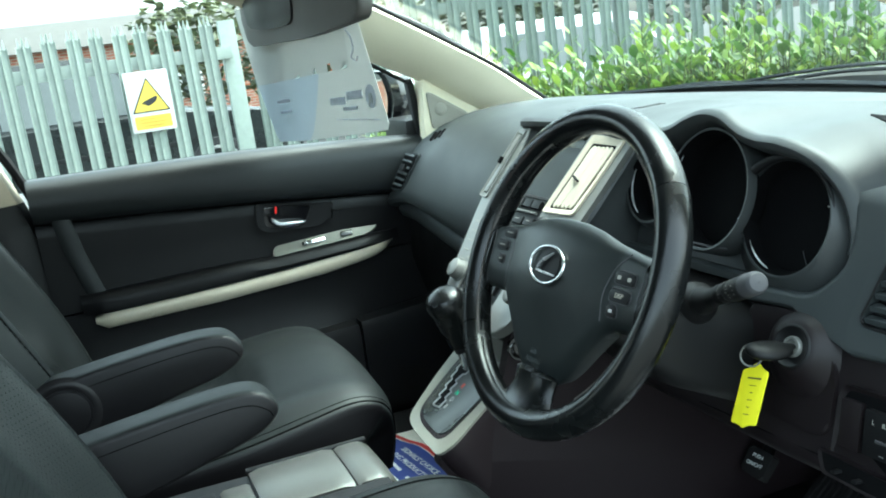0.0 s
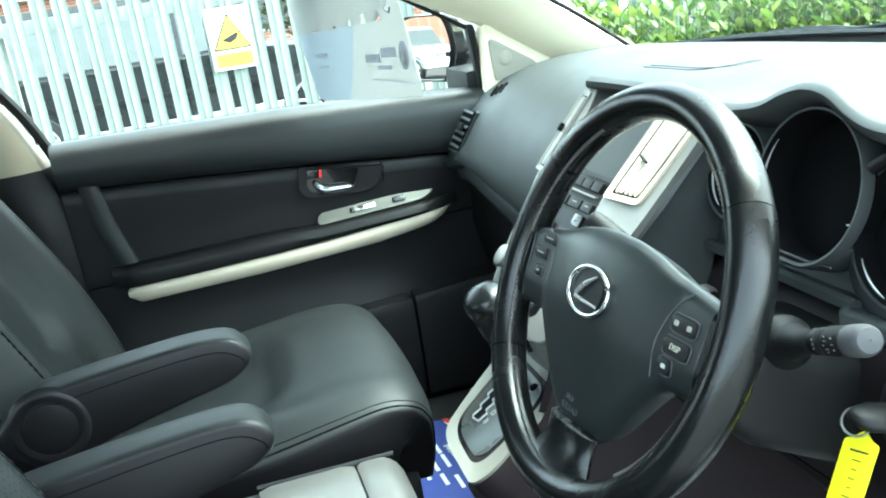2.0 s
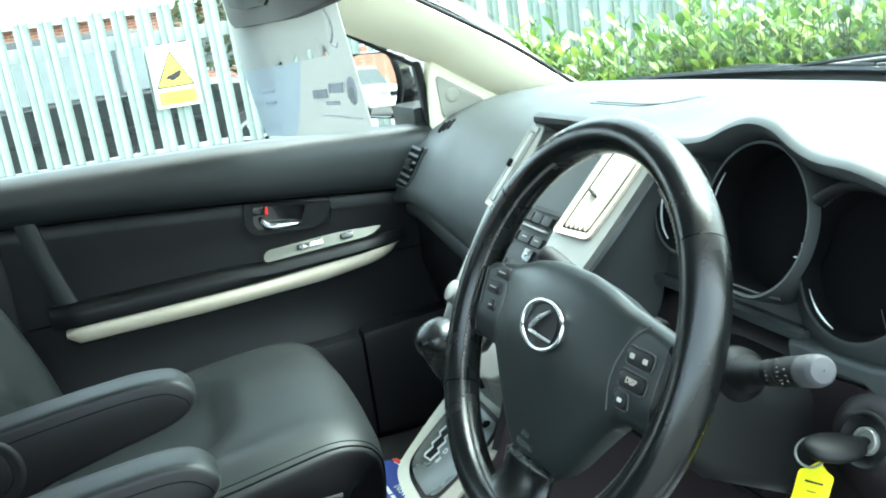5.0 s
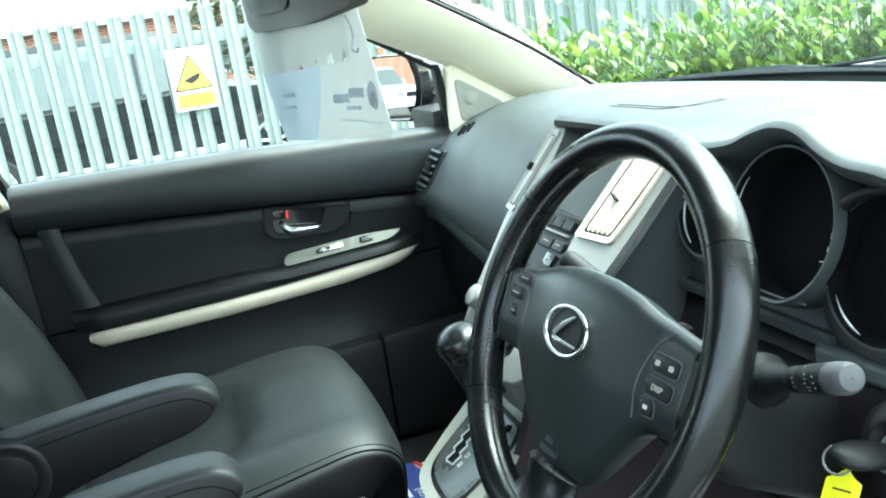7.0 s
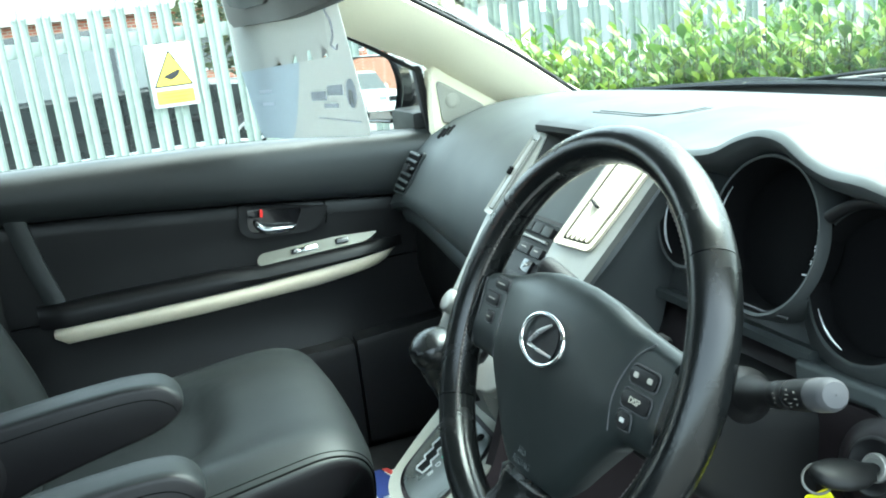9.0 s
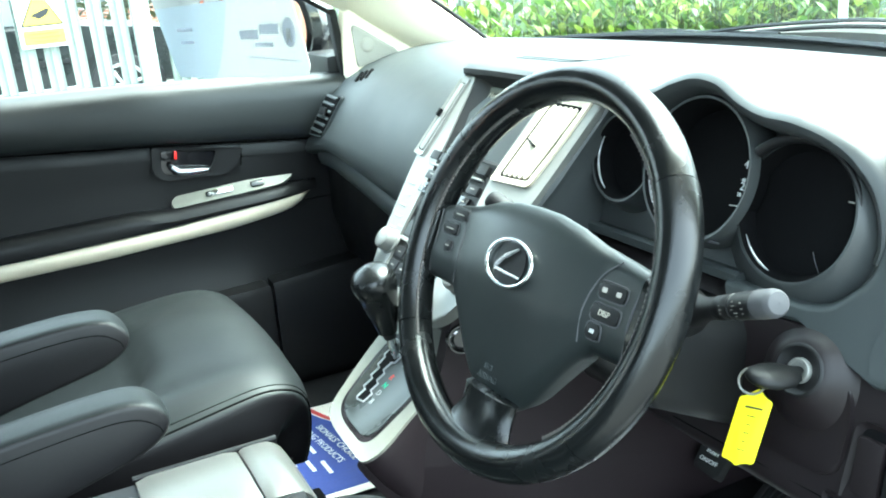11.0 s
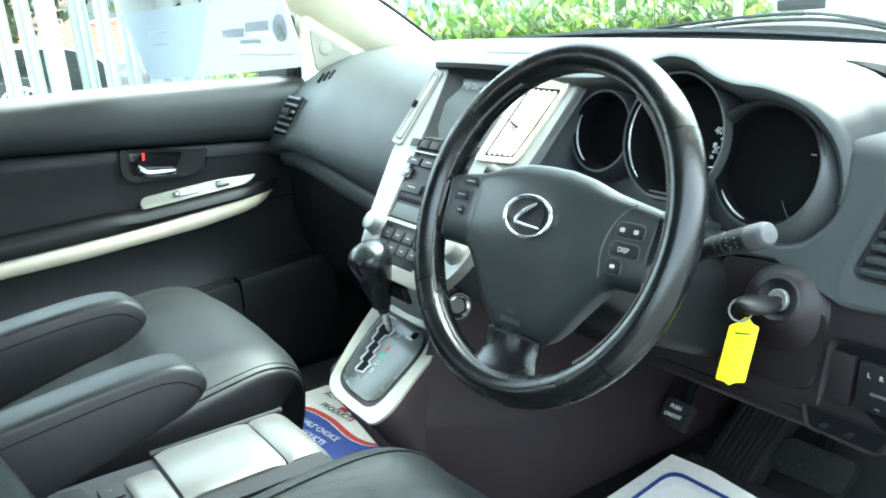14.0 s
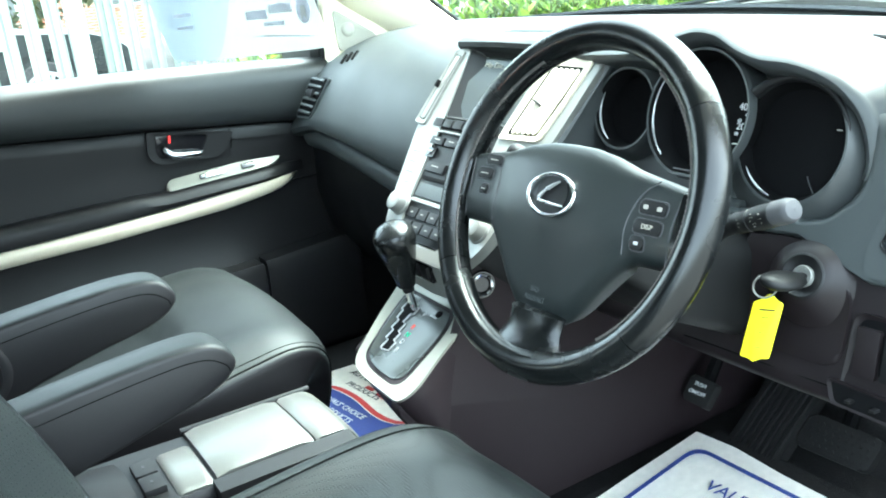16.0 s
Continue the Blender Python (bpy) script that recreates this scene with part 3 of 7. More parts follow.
for x in [-0.503 + 0.0217 * q for q in range(31)]:
    k = min(1, (x + 0.509) / 0.020) if x < -0.4 else 1 if x < 0.05 else max(0.04, 1 - ((x - 0.05) / 0.098) ** 2.2) if x < 0.147 else 0.04
    zt = table(x, [(-0.5, 0.857), (-0.34, 0.859), (-0.12, 0.866), (0.05, 0.879), (0.105, 0.885), (0.132, 0.889), (0.148, 0.884)])
    zb = table(x, [(-0.5, 0.825), (-0.25, 0.829), (-0.02, 0.840), (0.045, 0.848), (0.10, 0.856), (0.132, 0.868), (0.148, 0.881)])
    yb = 0.702 - 0.036 * k**0.5
    kz = math.sqrt(min(1, max(0.05, (x + 0.506) / 0.02)))
    zt, zb = lerp((zt + zb) / 2, zt, kz), lerp((zt + zb) / 2, zb, kz)
    zm = lerp(zb, zt, 0.55)
    strip.append([V(x, 0.72, zt), V(x, yb + 0.004, zt), V(x, yb + 0.0005, zt - 0.003), V(x, yb - 0.0015, zm), V(x, yb + 0.004, lerp(zb, zm, 0.2)), V(x, yb + 0.009, zb), V(x, 0.72, zb)])
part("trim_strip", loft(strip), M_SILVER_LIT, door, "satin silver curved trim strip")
lower = []
for x in XS:
    d = table(x, [(-0.6, 0.0), (-0.40, 0.004), (0.0, 0.012), (0.06, 0.0), (0.3, -0.01)])
    lower.append([V(x, 0.75, 0.87), V(x, 0.703, 0.86), V(x, 0.708, 0.80), V(x, 0.704, 0.74), V(x, 0.700 - d, 0.715), V(x, 0.69 - d, 0.66), V(x, 0.69 - d, 0.50), V(x, 0.70, 0.44), V(x, 0.75, 0.44)])
part("lower_panel", loft(lower), M_HARD, door, "black hard plastic lower door panel")
part("map_pocket", loft([[V(x, 0.70, 0.715 + dz), V(x, 0.645, 0.715 + dz), V(x, 0.64, 0.70 + dz), V(x, 0.645, 0.50), V(x, 0.70, 0.49)] for x, dz in [(-0.50, -0.005), (-0.30, -0.003), (-0.10, 0.0), (0.02, 0.003), (0.027, 0.0)]]), M_HARD, door, "black door pocket")
part("lower_front_ledge", loft([[V(x, 0.70, 0.72 + dz), V(x, 0.655, 0.718 + dz), V(x, 0.65, 0.705 + dz), V(x, 0.655, 0.50), V(x, 0.70, 0.49)] for x, dz in [(0.035, 0.0), (0.12, 0.006), (0.25, 0.015)]]), M_HARD, door)
# inner handle
ROT_DOOR = Matrix(((1, 0, 0), (0, 0, -1), (0, 1, 0)))
hp_out = round_poly([(-0.144, 1.017), (0.0255, 0.990), (-0.002, 0.945), (-0.132, 0.951), (-0.150, 0.970)], [0.006, 0.005, 0.022, 0.014, 0.014])
hp_in = round_poly([(-0.129, 1.009), (-0.025, 0.993), (-0.045, 0.953), (-0.126, 0.961), (-0.133, 0.975)], [0.008, 0.010, 0.018, 0.010, 0.008])
part("handle_bezel", frame_ring(hp_out, hp_in, 0.02, (0, 0.6905, 0), ROT_DOOR, lift=-0.001), M_INSERT, door, "dark handle surround")
part("handle_cup", prism(hp_in, 0.004, (0, 0.6965, 0), ROT_DOOR), M_GLOSS, door)
lever = spline([V(-0.1165, 0.690, 0.982), V(-0.1130, 0.686, 0.974), V(-0.104, 0.683, 0.9665), V(-0.088, 0.6815, 0.9635), V(-0.066, 0.6815, 0.9615), V(-0.050, 0.684, 0.9605), V(-0.044, 0.689, 0.9605)], 26)
part("handle_lever", tube(lever, lambda t: 0.0042 + 0.0038 * math.sin(min(1, t * 1.15) * math.pi) ** 0.6, 14), M_LEVER, door, "chrome pull handle")
part("lock_slider", box((-0.119, 0.692, 0.998), (0.022, 0.010, 0.016), bevel=0.002), M_GLOSS, door)
part("lock_flag", box((-0.104, 0.690, 0.997), (0.005, 0.008, 0.015), Matrix.Rotation(radians(8), 3, "Y"), bevel=0.0015), M_LOCKRED, door, "red lock indicator")
# switch plate
rot_sw = axes((1, 0, 0.035), (0, 0.62, 0.785))
plate = round_poly([(-0.124, 0.000), (-0.114, 0.013), (0.035, 0.015), (0.120, 0.008), (0.095, -0.009), (-0.120, -0.012)], [0.006, 0.006, 0.02, 0.004, 0.02, 0.004])
swp = part("switch_plate", prism(plate, 0.012, (-0.004, 0.684, 0.913), rot_sw, 0.002), M_PLATE, door, "silver window switch plate")
part("window_switch", box((-0.030, 0.6835, 0.9155), (0.042, 0.010, 0.006), rot_sw, 0.002), M_CHROME, swp)
part("switch_recess", box((-0.056, 0.6825, 0.9140), (0.010, 0.009, 0.005), rot_sw, 0.001), M_GLOSS, swp)
part("seat_switch", box((0.040, 0.6835, 0.918), (0.026, 0.011, 0.006), rot_sw, 0.002), M_GLOSS, swp)
# window
wg = bmesh.new()
loft([[V(x, 0.735, sill_z(x) - 0.01), V(x, 0.70, 1.30), V(x - 0.02, 0.655, 1.46)] for x in [-0.60, -0.3, 0.0, 0.28]], closed=False, caps=False, bm=wg)
part("window_pane", wg, M_GLASS, door, "clear door glass").visible_shadow = False
part("window_seal", tube([V(x, 0.742, sill_z(x) - 0.004) for x in XS], 0.006, 6), M_RUBBER, door)
part("front_seal", tube(spline([V(0.235, 0.704, 1.224), V(0.10, 0.678, 1.304), V(-0.08, 0.643, 1.407)], 14), 0.0045, 8), M_RUBBER, door, "black window frame seal")
qf = part("quarter_frame", prism(round_poly([(0.250, 1.085), (0.266, 1.085), (0.251, 1.226), (0.246, 1.229), (0.236, 1.230)], [0.002, 0.002, 0.008, 0.006, 0.002], 4), 0.02, (0, 0.704, 0), ROT_DOOR, 0.002), M_RUBBER, door, "black front frame of the door window")
part("seal_ridge", tube([V(0.240, 0.703, 1.215), V(0.2545, 0.703, 1.088)], 0.0022, 6), M_HARD, qf)
part("door_skin", box((-0.16, 0.80, 0.76), (0.86, 0.06, 0.66), bevel=0.03), M_PAINT, door)

# passenger door mirror
wm = thing("wing_mirror", (0.26, 0.80, 1.09), "black wing mirror outside the passenger window", "wing mirror")
mu = V(-0.531, 0.847, 0).normalized()
rot_m = axes(mu, V(0.038 * 0.847, 0.038 * 0.531, 1))
mc = V(0.243, 0.958, 1.180)
mo = round_poly([(-0.020, -0.076), (0.130, -0.068), (0.140, 0.050), (0.095, 0.072), (-0.026, 0.068), (-0.050, 0.0)], [0.02, 0.03, 0.04, 0.03, 0.02, 0.05], 6)
rings = []
for k, extra, d in ((0.995, 0.0, -0.012), (1.0, 0.0, -0.004), (1.04, 0.012, -0.008), (1.06, 0.026, 0.004), (1.07, 0.030, 0.05), (0.95, 0.020, 0.085), (0.6, 0.0, 0.105)):
    rings.append([mc + rot_m @ V(0.045 + (x - 0.045) * k - extra * min(1, max(0, (0.045 - x) / 0.08)), y * k, d) for x, y in mo])
part("housing", loft(rings, caps=False), M_GLOSS, wm, "black mirror housing")
part("mirror_glass", loft([[mc + rot_m @ V(x, y, d) for x, y in mo] for d in (0.002, -0.002)]), M_MIRROR, wm, smooth=20)
part("mirror_foot", box((0.265, 0.80, 1.112), (0.08, 0.16, 0.055), bevel=0.015), M_HARD, wm)

# sun visor and hanging card
vis = thing("sun_visor", (-0.10, 0.45, 1.50), "grey vinyl sun visor folded down", "sun visor")
PA, PB = V(-0.018, 0.11, 1.182), V(-0.085, 0.62, 1.150)
pu = V(PB.x - PA.x, PB.y - PA.y, 0).normalized()
rot_p = axes(-pu, V(0, 0, 1))
pn = rot_p.col[2]
if pn.x > 0:
    pn = -pn
vo = round_poly([(-0.545, 1.338), (-0.535, 1.60), (0.03, 1.60), (0.02, 1.346), (-0.20, 1.334)], [0.05, 0.03, 0.05, 0.03, 0.05], 6)
vo0 = V(PA.x, PA.y, 0) + pn * 0.025
part("visor_board", prism(vo, 0.024, vo0, rot_p, 0.009, 3), M_VISOR, vis)
part("vanity_cover", prism(round_poly([(-0.51, 1.375), (-0.51, 1.50), (-0.24, 1.50), (-0.25, 1.362), (-0.40, 1.362)], 0.03, 6), 0.004, vo0 + pn * 0.004, rot_p, 0.003), M_HARD, vis, "dark grey vanity mirror cover")
part("hinge_rod", tube([vo0 + rot_p @ V(-0.55, 1.60, 0), vo0 + rot_p @ V(-0.05, 1.60, 0)], 0.006, 8), M_HARD, vis)
card = thing("hanging_card", (-0.05, 0.36, 1.17), "white printed card hanging from the sun visor", "card")
c0 = V(PA.x, PA.y, 0)
W = (PB - PA).length


def bow(u, v):
    return 0.006 * math.sin(u * 9) + 0.012 * (1.35 - v) * math.sin(u * 5 + 1)


def card_patch(poly, off, mat, name, label=""):
    own = bmesh.new()
    f = own.faces.new([own.verts.new((u, v, 0)) for u, v in poly])
    bmesh.ops.triangulate(own, faces=[f])
    bmesh.ops.subdivide_edges(own, edges=own.edges, cuts=3, use_grid_fill=True)
    r = bmesh.ops.extrude_face_region(own, geom=own.faces[:])
    for el in r["geom"]:
        if isinstance(el, bmesh.types.BMVert):
            el.co.z -= 0.0006
    for v in own.verts:
        v.co = c0 + rot_p @ V(v.co.x, v.co.y, 0) + pn * (bow(v.co.x, v.co.y) + off + v.co.z)
    return part(name, own, mat, card, label, smooth=60)


def edge_z(u):
    """Height of the border between the photo and the lower print."""
    return 1.262 + 0.045 * (u + 0.53) * 0.8


curve = [(-0.338 + 0.085 * (q / 8) ** 0.7, 1.152 + (edge_z(-0.253) - 1.152) * q / 8) for q in range(9)]
top_edge = [(-0.253, edge_z(-0.253)), (-0.115, edge_z(-0.115))]
card_patch([*curve, *top_edge[1:], (-0.115, 1.42), (-0.085, 1.42), (0.020, 1.188), (0.012, 1.177), (-0.02, 1.174)], 0.0, M_CARD, "sheet")
card_patch([*curve[::-1], (-W + 0.02, 1.146), (-W + 0.004, 1.158), (-0.575, edge_z(-0.575))], 0.0, M_CARDBLUE, "blue_field")
low_edge = [(-0.575, edge_z(-0.575))]
for u in (-0.429, -0.347, -0.269, -0.200, -0.133):
    e = edge_z(u)
    low_edge += [(u - 0.013, e), (u - 0.012, e + 0.013), (u + 0.004, e + 0.014), (u + 0.005, e + 0.006), (u + 0.012, e)]
card_patch([*low_edge, (-0.115, edge_z(-0.115)), (-0.115, 1.42), (-0.65, 1.42)], 0.0, M_CARDTOP, "photo_field")
ringp = [(-0.037 + 0.021 * math.cos(q / 20 * math.tau), 1.229 + 0.019 * math.sin(q / 20 * math.tau)) for q in range(20)]
card_patch(ringp, 0.0016, M_CARDGREY, "round_emblem")
card_patch(round_poly([(-0.044, 1.214), (-0.034, 1.222), (-0.026, 1.214), (-0.030, 1.234), (-0.042, 1.234)], 0.002, 2), 0.003, M_CARD, "emblem_hole")
for u0, u1, z, h in ((-0.072, -0.142, 1.226, 0.014), (-0.150, -0.218, 1.217, 0.013), (-0.10, -0.165, 1.208, 0.006), (-0.01, -0.20, 1.192, 0.0018), (-0.40, -0.47, 1.225, 0.006), (-0.40, -0.46, 1.205, 0.005)):
    card_patch([(u0, z), (u1, z - 0.002), (u1, z + h - 0.002), (u0, z + h)], 0.0016, M_CARDGREY, "print_bar")
sig = spline([(-0.106, 1.37, 0), (-0.095, 1.345, 0), (-0.108, 1.338, 0), (-0.09, 1.325, 0), (-0.085, 1.305, 0), (-0.098, 1.292, 0), (-0.078, 1.286, 0), (-0.070, 1.292, 0)], 24)
part("pen_stroke", tube([c0 + rot_p @ V(p.x, p.y, 0) + pn * (bow(p.x, p.y) + 0.001) for p in sig], 0.0014, 6), M_CARDGREY, card)

# driver door, standing open
od = thing("car_door", (0.55, -0.84, 0.45), "open driver door with black trim, hinged at the front", "car door")
oR = Matrix.Rotation(radians(-68), 3, "Z")
part("door_skin", box(V(0.56, -0.84, 0.76) + oR @ V(0.44, 0.04, 0), (0.88, 0.05, 0.66), oR, 0.02), M_PAINT, od)
part("door_trim", box(V(0.56, -0.84, 0.76) + oR @ V(0.44, -0.02, 0), (0.84, 0.06, 0.62), oR, 0.02), M_DOOR, od)
part("window_frame", tube([V(0.56, -0.84, 1.08) + oR @ V(*p) for p in ((0.02, 0.02, 0.0), (0.30, 0.01, 0.22), (0.55, 0.0, 0.36), (0.86, 0.0, 0.36), (0.88, 0.02, 0.0))], 0.022, 8), M_PAINT, od)


# ---- dashboard ----
dash = thing("dashboard", (0.4, 0, 0.6), "black soft plastic dashboard across the car", "dashboard")


def dash_ring(y):
    """Closed outline of the dash at y: top from the windscreen, brow, face, underside."""
    w = ws_base(y)
    side = max(0.0, (abs(y) - 0.50) / 0.2)
    dz = -0.030 * side**1.6 if y > 0 else -0.030 * max(0, (-y - 0.45) / 0.2) ** 1.5
    top = [V(w.x - 0.004, y, w.z - 0.012), V(lerp(w.x, 0.40, 0.35), y, 1.152 + dz * 0.4), V(lerp(w.x, 0.36, 0.75), y, 1.156 + dz * 0.7)]
    face = [(0.330, 1.152), (0.285, 1.140), (0.245, 1.120), (0.213, 1.094), (0.188, 1.062), (0.168, 1.026), (0.154, 0.990), (0.147, 0.960), (0.150, 0.938), (0.162, 0.924), (0.185, 0.914), (0.23, 0.908)]
    zb = lerp(0.905, 0.975, min(1, max(0, (y - 0.17) / 0.42)))
    face = [(x, z if z > 1.03 else 1.03 - (1.03 - z) * (1.03 - zb) / 0.122) for x, z in face]
    ring = top + [V(x + 0.004 * side, y, z + dz) for x, z in face]
    return ring + [V(0.40, y, 0.90), V(w.x + 0.02, y, 1.05)]


low = []
for y in (0.70, 0.66, 0.5, 0.3, 0.16, 0.12):
    zg = lerp(0.905, 0.972, min(1, max(0, (y - 0.17) / 0.42)))
    low.append([V(0.30, y, zg + 0.01), V(0.222, y, zg - 0.002), V(0.196, y, zg - 0.02), V(0.192, y, 0.83), V(0.215, y, 0.74), V(0.27, y, 0.66), V(0.36, y, 0.62), V(0.55, y, 0.62), V(0.55, y, 0.9)])
part("glovebox", loft(low), M_INSERT, dash, "black glovebox below the dash pad")
lip = []
for y in (0.672, 0.66, 0.60, 0.5, 0.4, 0.3, 0.2, 0.165):
    zg = lerp(0.905, 0.972, min(1, max(0, (y - 0.17) / 0.42)))
    lip.append([V(0.28, y, zg + 0.012), V(0.176, y, zg + 0.004), V(0.167, y, zg - 0.006), V(0.166, y, zg - 0.022), V(0.172, y, zg - 0.036), V(0.186, y, zg - 0.045), V(0.28, y, zg - 0.05)])
part("dash_lip", loft(lip), M_DASH, dash, "rounded lower lip of the dash above the glovebox", smooth=70)
# passenger end vent, following the curve of the dash
rot_v = axes((0.05, -1, 0), (0.50, 0.03, 0.87))
VC = V(0.1745, 0.622, 1.038)
v_out = round_poly([(-0.040, -0.044), (0.022, -0.043), (0.046, 0.044), (-0.030, 0.040)], 0.008)
v_in = round_poly([(-0.037, -0.041), (0.019, -0.040), (0.043, 0.041), (-0.027, 0.037)], 0.006)
vent = part("vent_surround", frame_ring(v_out, v_in, 0.02, VC + rot_v @ V(0, 0, 0.0012), rot_v, lift=-0.0004), M_DASH, dash, "side air vent of the passenger side")
part("vent_depth", prism(v_in, 0.003, VC + rot_v @ V(0, 0, 0.0012), rot_v), M_DARK, vent)
for q in range(6):
    z = -0.032 + q * 0.0138
    part("vent_slat", box(VC + rot_v @ V(0.0 + z * 0.20, z, 0.0032), (0.056, 0.0058, 0.003), rot_v @ Matrix.Rotation(radians(-28), 3, "X") @ Matrix.Rotation(radians(-4), 3, "Z"), 0.001), M_DASH, vent)
part("vent_tab", box(VC + rot_v @ V(0.004, 0.006, 0.008), (0.022, 0.016, 0.008), rot_v, 0.003), M_HARD, vent)
for q in range(3):
    part("demister_slot", box((0.236 + q * 0.003, 0.578 - q * 0.019, 1.1065 + q * 0.0036), (0.024, 0.0055, 0.006), Matrix.Rotation(radians(20), 3, "Z") @ Matrix.Rotation(radians(-36), 3, "Y"), 0.001), M_DARK, dash)
for off in (0.0, 0.012):
    part("airbag_seam", tube(spline([V(0.335 + off, 0.17, 1.1526 + off * 0.04), V(0.338 + off, 0.10, 1.1527 + off * 0.04), V(0.342 + off, 0.04, 1.1529 + off * 0.04), V(0.372 + off * 0.5, 0.015 - off, 1.1538), V(0.415, 0.008 - off, 1.1555)], 24), 0.0008, 6), M_HARD, dash)

# driver side of the dash, set back behind the binnacle
def dash_ring_back(y):
    r = dash_ring(y)
    w = ws_base(y)
    keep = r[:3]
    face = [(0.372, 1.156), (0.362, 1.152), (0.356, 1.14), (0.352, 1.11), (0.350, 1.08), (0.350, 1.05), (0.345, 1.01), (0.340, 0.985), (0.335, 0.965), (0.33, 0.945), (0.325, 0.925), (0.32, 0.908)]
    return keep + [V(x, y, z) for x, z in face] + r[-2:]


def dash_station(y):
    """Full face on the passenger side, set back behind the dials, with a soft change between."""
    t = min(1, max(0, (-0.05 - y) / 0.075))
    k = min(1, max(0, (-0.525 - y) / 0.055))
    t = t * t * (3 - 2 * t)
    k = k * k * (3 - 2 * k)
    end = [p + V((0.050 + 0.020 * min(1, max(0, (1.10 - p.z) / 0.04))) * min(1, max(0, (1.157 - p.z) / 0.05)) if 2 < q < 15 else 0, 0, 0) for q, p in enumerate(dash_ring(y))]
    back = [a.lerp(b, t) for a, b in zip(dash_ring(y), dash_ring_back(y))]
    return [a.lerp(b, k) for a, b in zip(back, end)]


ys = [0.700, 0.690, 0.665, 0.63, 0.58, 0.52, 0.45, 0.36, 0.27, 0.19, 0.1, 0.0, -0.04, -0.055, -0.07, -0.085, -0.1, -0.112, -0.125, -0.2, -0.3, -0.4, -0.5, -0.525, -0.54, -0.555, -0.57, -0.585, -0.60, -0.64, -0.68, -0.705, -0.715]
part("dash_pad", loft([dash_station(y) for y in ys]), M_DASH, dash, "soft black dash pad")
slot = []
for q in range(12):
    y = -0.476 - q * 0.013
    z = table(-y, [(0.47, 1.1566), (0.50, 1.1548), (0.53, 1.1508), (0.56, 1.1450), (0.59, 1.1385), (0.63, 1.1300)]) + 0.0006
    a, b = 0.341 - 0.0052 * q, 0.3425 + 0.0004 * q
    slot.append([V(a, y, z - 0.0016 - 0.0005 * q), V(a + 0.001, y, z - 0.0004 * q), V(b - 0.0005, y, z + 0.0010), V(b, y, z), V(b, y, z - 0.012), V(a, y, z - 0.012)])
part("defroster_slot", loft(slot), M_DARK, dash, "dark demister slot at the end of the dash")

# instrument binnacle
binn = thing("instrument_cluster", (0.25, -0.33, 1.0), "black hooded instrument cluster with three round dials", "instrument panel")
CU, CV = V(0, -1, 0), V(0.287, 0, 0.958)
rot_c = axes(CU, CV)
C0 = V(0.25, -0.37, 1.08)


def cl(u, v, d=0.0):
    """A place in the cluster: u to the driver's right, v up, d towards the driver."""
    return C0 + rot_c @ V(u, v, d)


def brow_d(u):
    """How far the brow reaches towards the driver."""
    return table(u, [(-0.34, 0.020), (-0.22, 0.036), (-0.13, 0.047), (0.10, 0.048), (0.136, 0.038), (0.160, 0.027), (0.174, 0.015), (0.180, 0.0085)])


hood_line = [(-0.340, 0.050), (-0.280, 0.053), (-0.220, 0.055), (-0.170, 0.056), (-0.130, 0.0578), (-0.095, 0.0640), (-0.066, 0.0765), (-0.036, 0.0845), (-0.003, 0.0815), (0.030, 0.0670), (0.060, 0.0585), (0.100, 0.0555), (0.136, 0.0450), (0.160, 0.0270), (0.174, 0.002), (0.180, -0.030), (0.178, -0.050)]
hl = [(p.x, p.y) for p in spline([(u, v, 0) for u, v in hood_line], 64)]
rings = []
for grow, d_off, rise in ((-0.020, -0.058, 0), (-0.015, -0.030, 0), (-0.012, -0.010, 0), (-0.009, -0.003, 0), (-0.003, 0.001, 0), (0.003, -0.002, 0), (0.006, -0.009, 0), (0.006, -0.02, 0.12), (0.006, 0, 0.3), (0.006, 0, 0.6), (0.006, 0, 1.0)):
    ring = []
    for i, (u, v) in enumerate(hl):
        a, b = hl[max(i - 1, 0)], hl[min(i + 1, len(hl) - 1)]
        t = Vector((b[0] - a[0], b[1] - a[1])).normalized()
        sink = 0.010 * max(0, (i - 50) / 13) ** 2
        p = cl(u - t.y * grow, v + t.x * grow, brow_d(u) + d_off - sink)
        if rise:
            q = cl(u - t.y * grow, v + t.x * grow, brow_d(u) - 0.02 - sink)
            w = min(1, max(0, (u - 0.12) / 0.06))
            w = w * w * (3 - 2 * w)
            far = V(0.44, q.y, 1.1572).lerp(V(q.x + 0.040, q.y - 0.075, q.z + 0.012), w)
            k = 0 if rise < 0.2 else rise
            p = q.lerp(far, k) + V(-0.45, 0, 0.9).lerp(V(-0.010, 0, 0.006), w) * (math.sin(k * math.pi) * (0.004 + 0.30 * max(0, 1.150 - q.z)))
        ring.append(p)
    rings.append(ring)
part("hood", loft(rings[4:], closed=False, caps=False), M_DASH, binn, "padded brow over the dials", smooth=70)
part("brow_lining", loft(rings[:5], closed=False, caps=False), M_POD, binn, "dark underside of the brow", smooth=70)
face = [(u - 0.004 * (u > 0.2), v - 0.006) for u, v in hl if u > -0.26] + [(0.236, -0.100), (-0.26, -0.100)]
part("fascia", prism(face, 0.006, cl(0, 0, -0.012), rot_c), M_POD, binn, "dark grey fascia behind the dials")
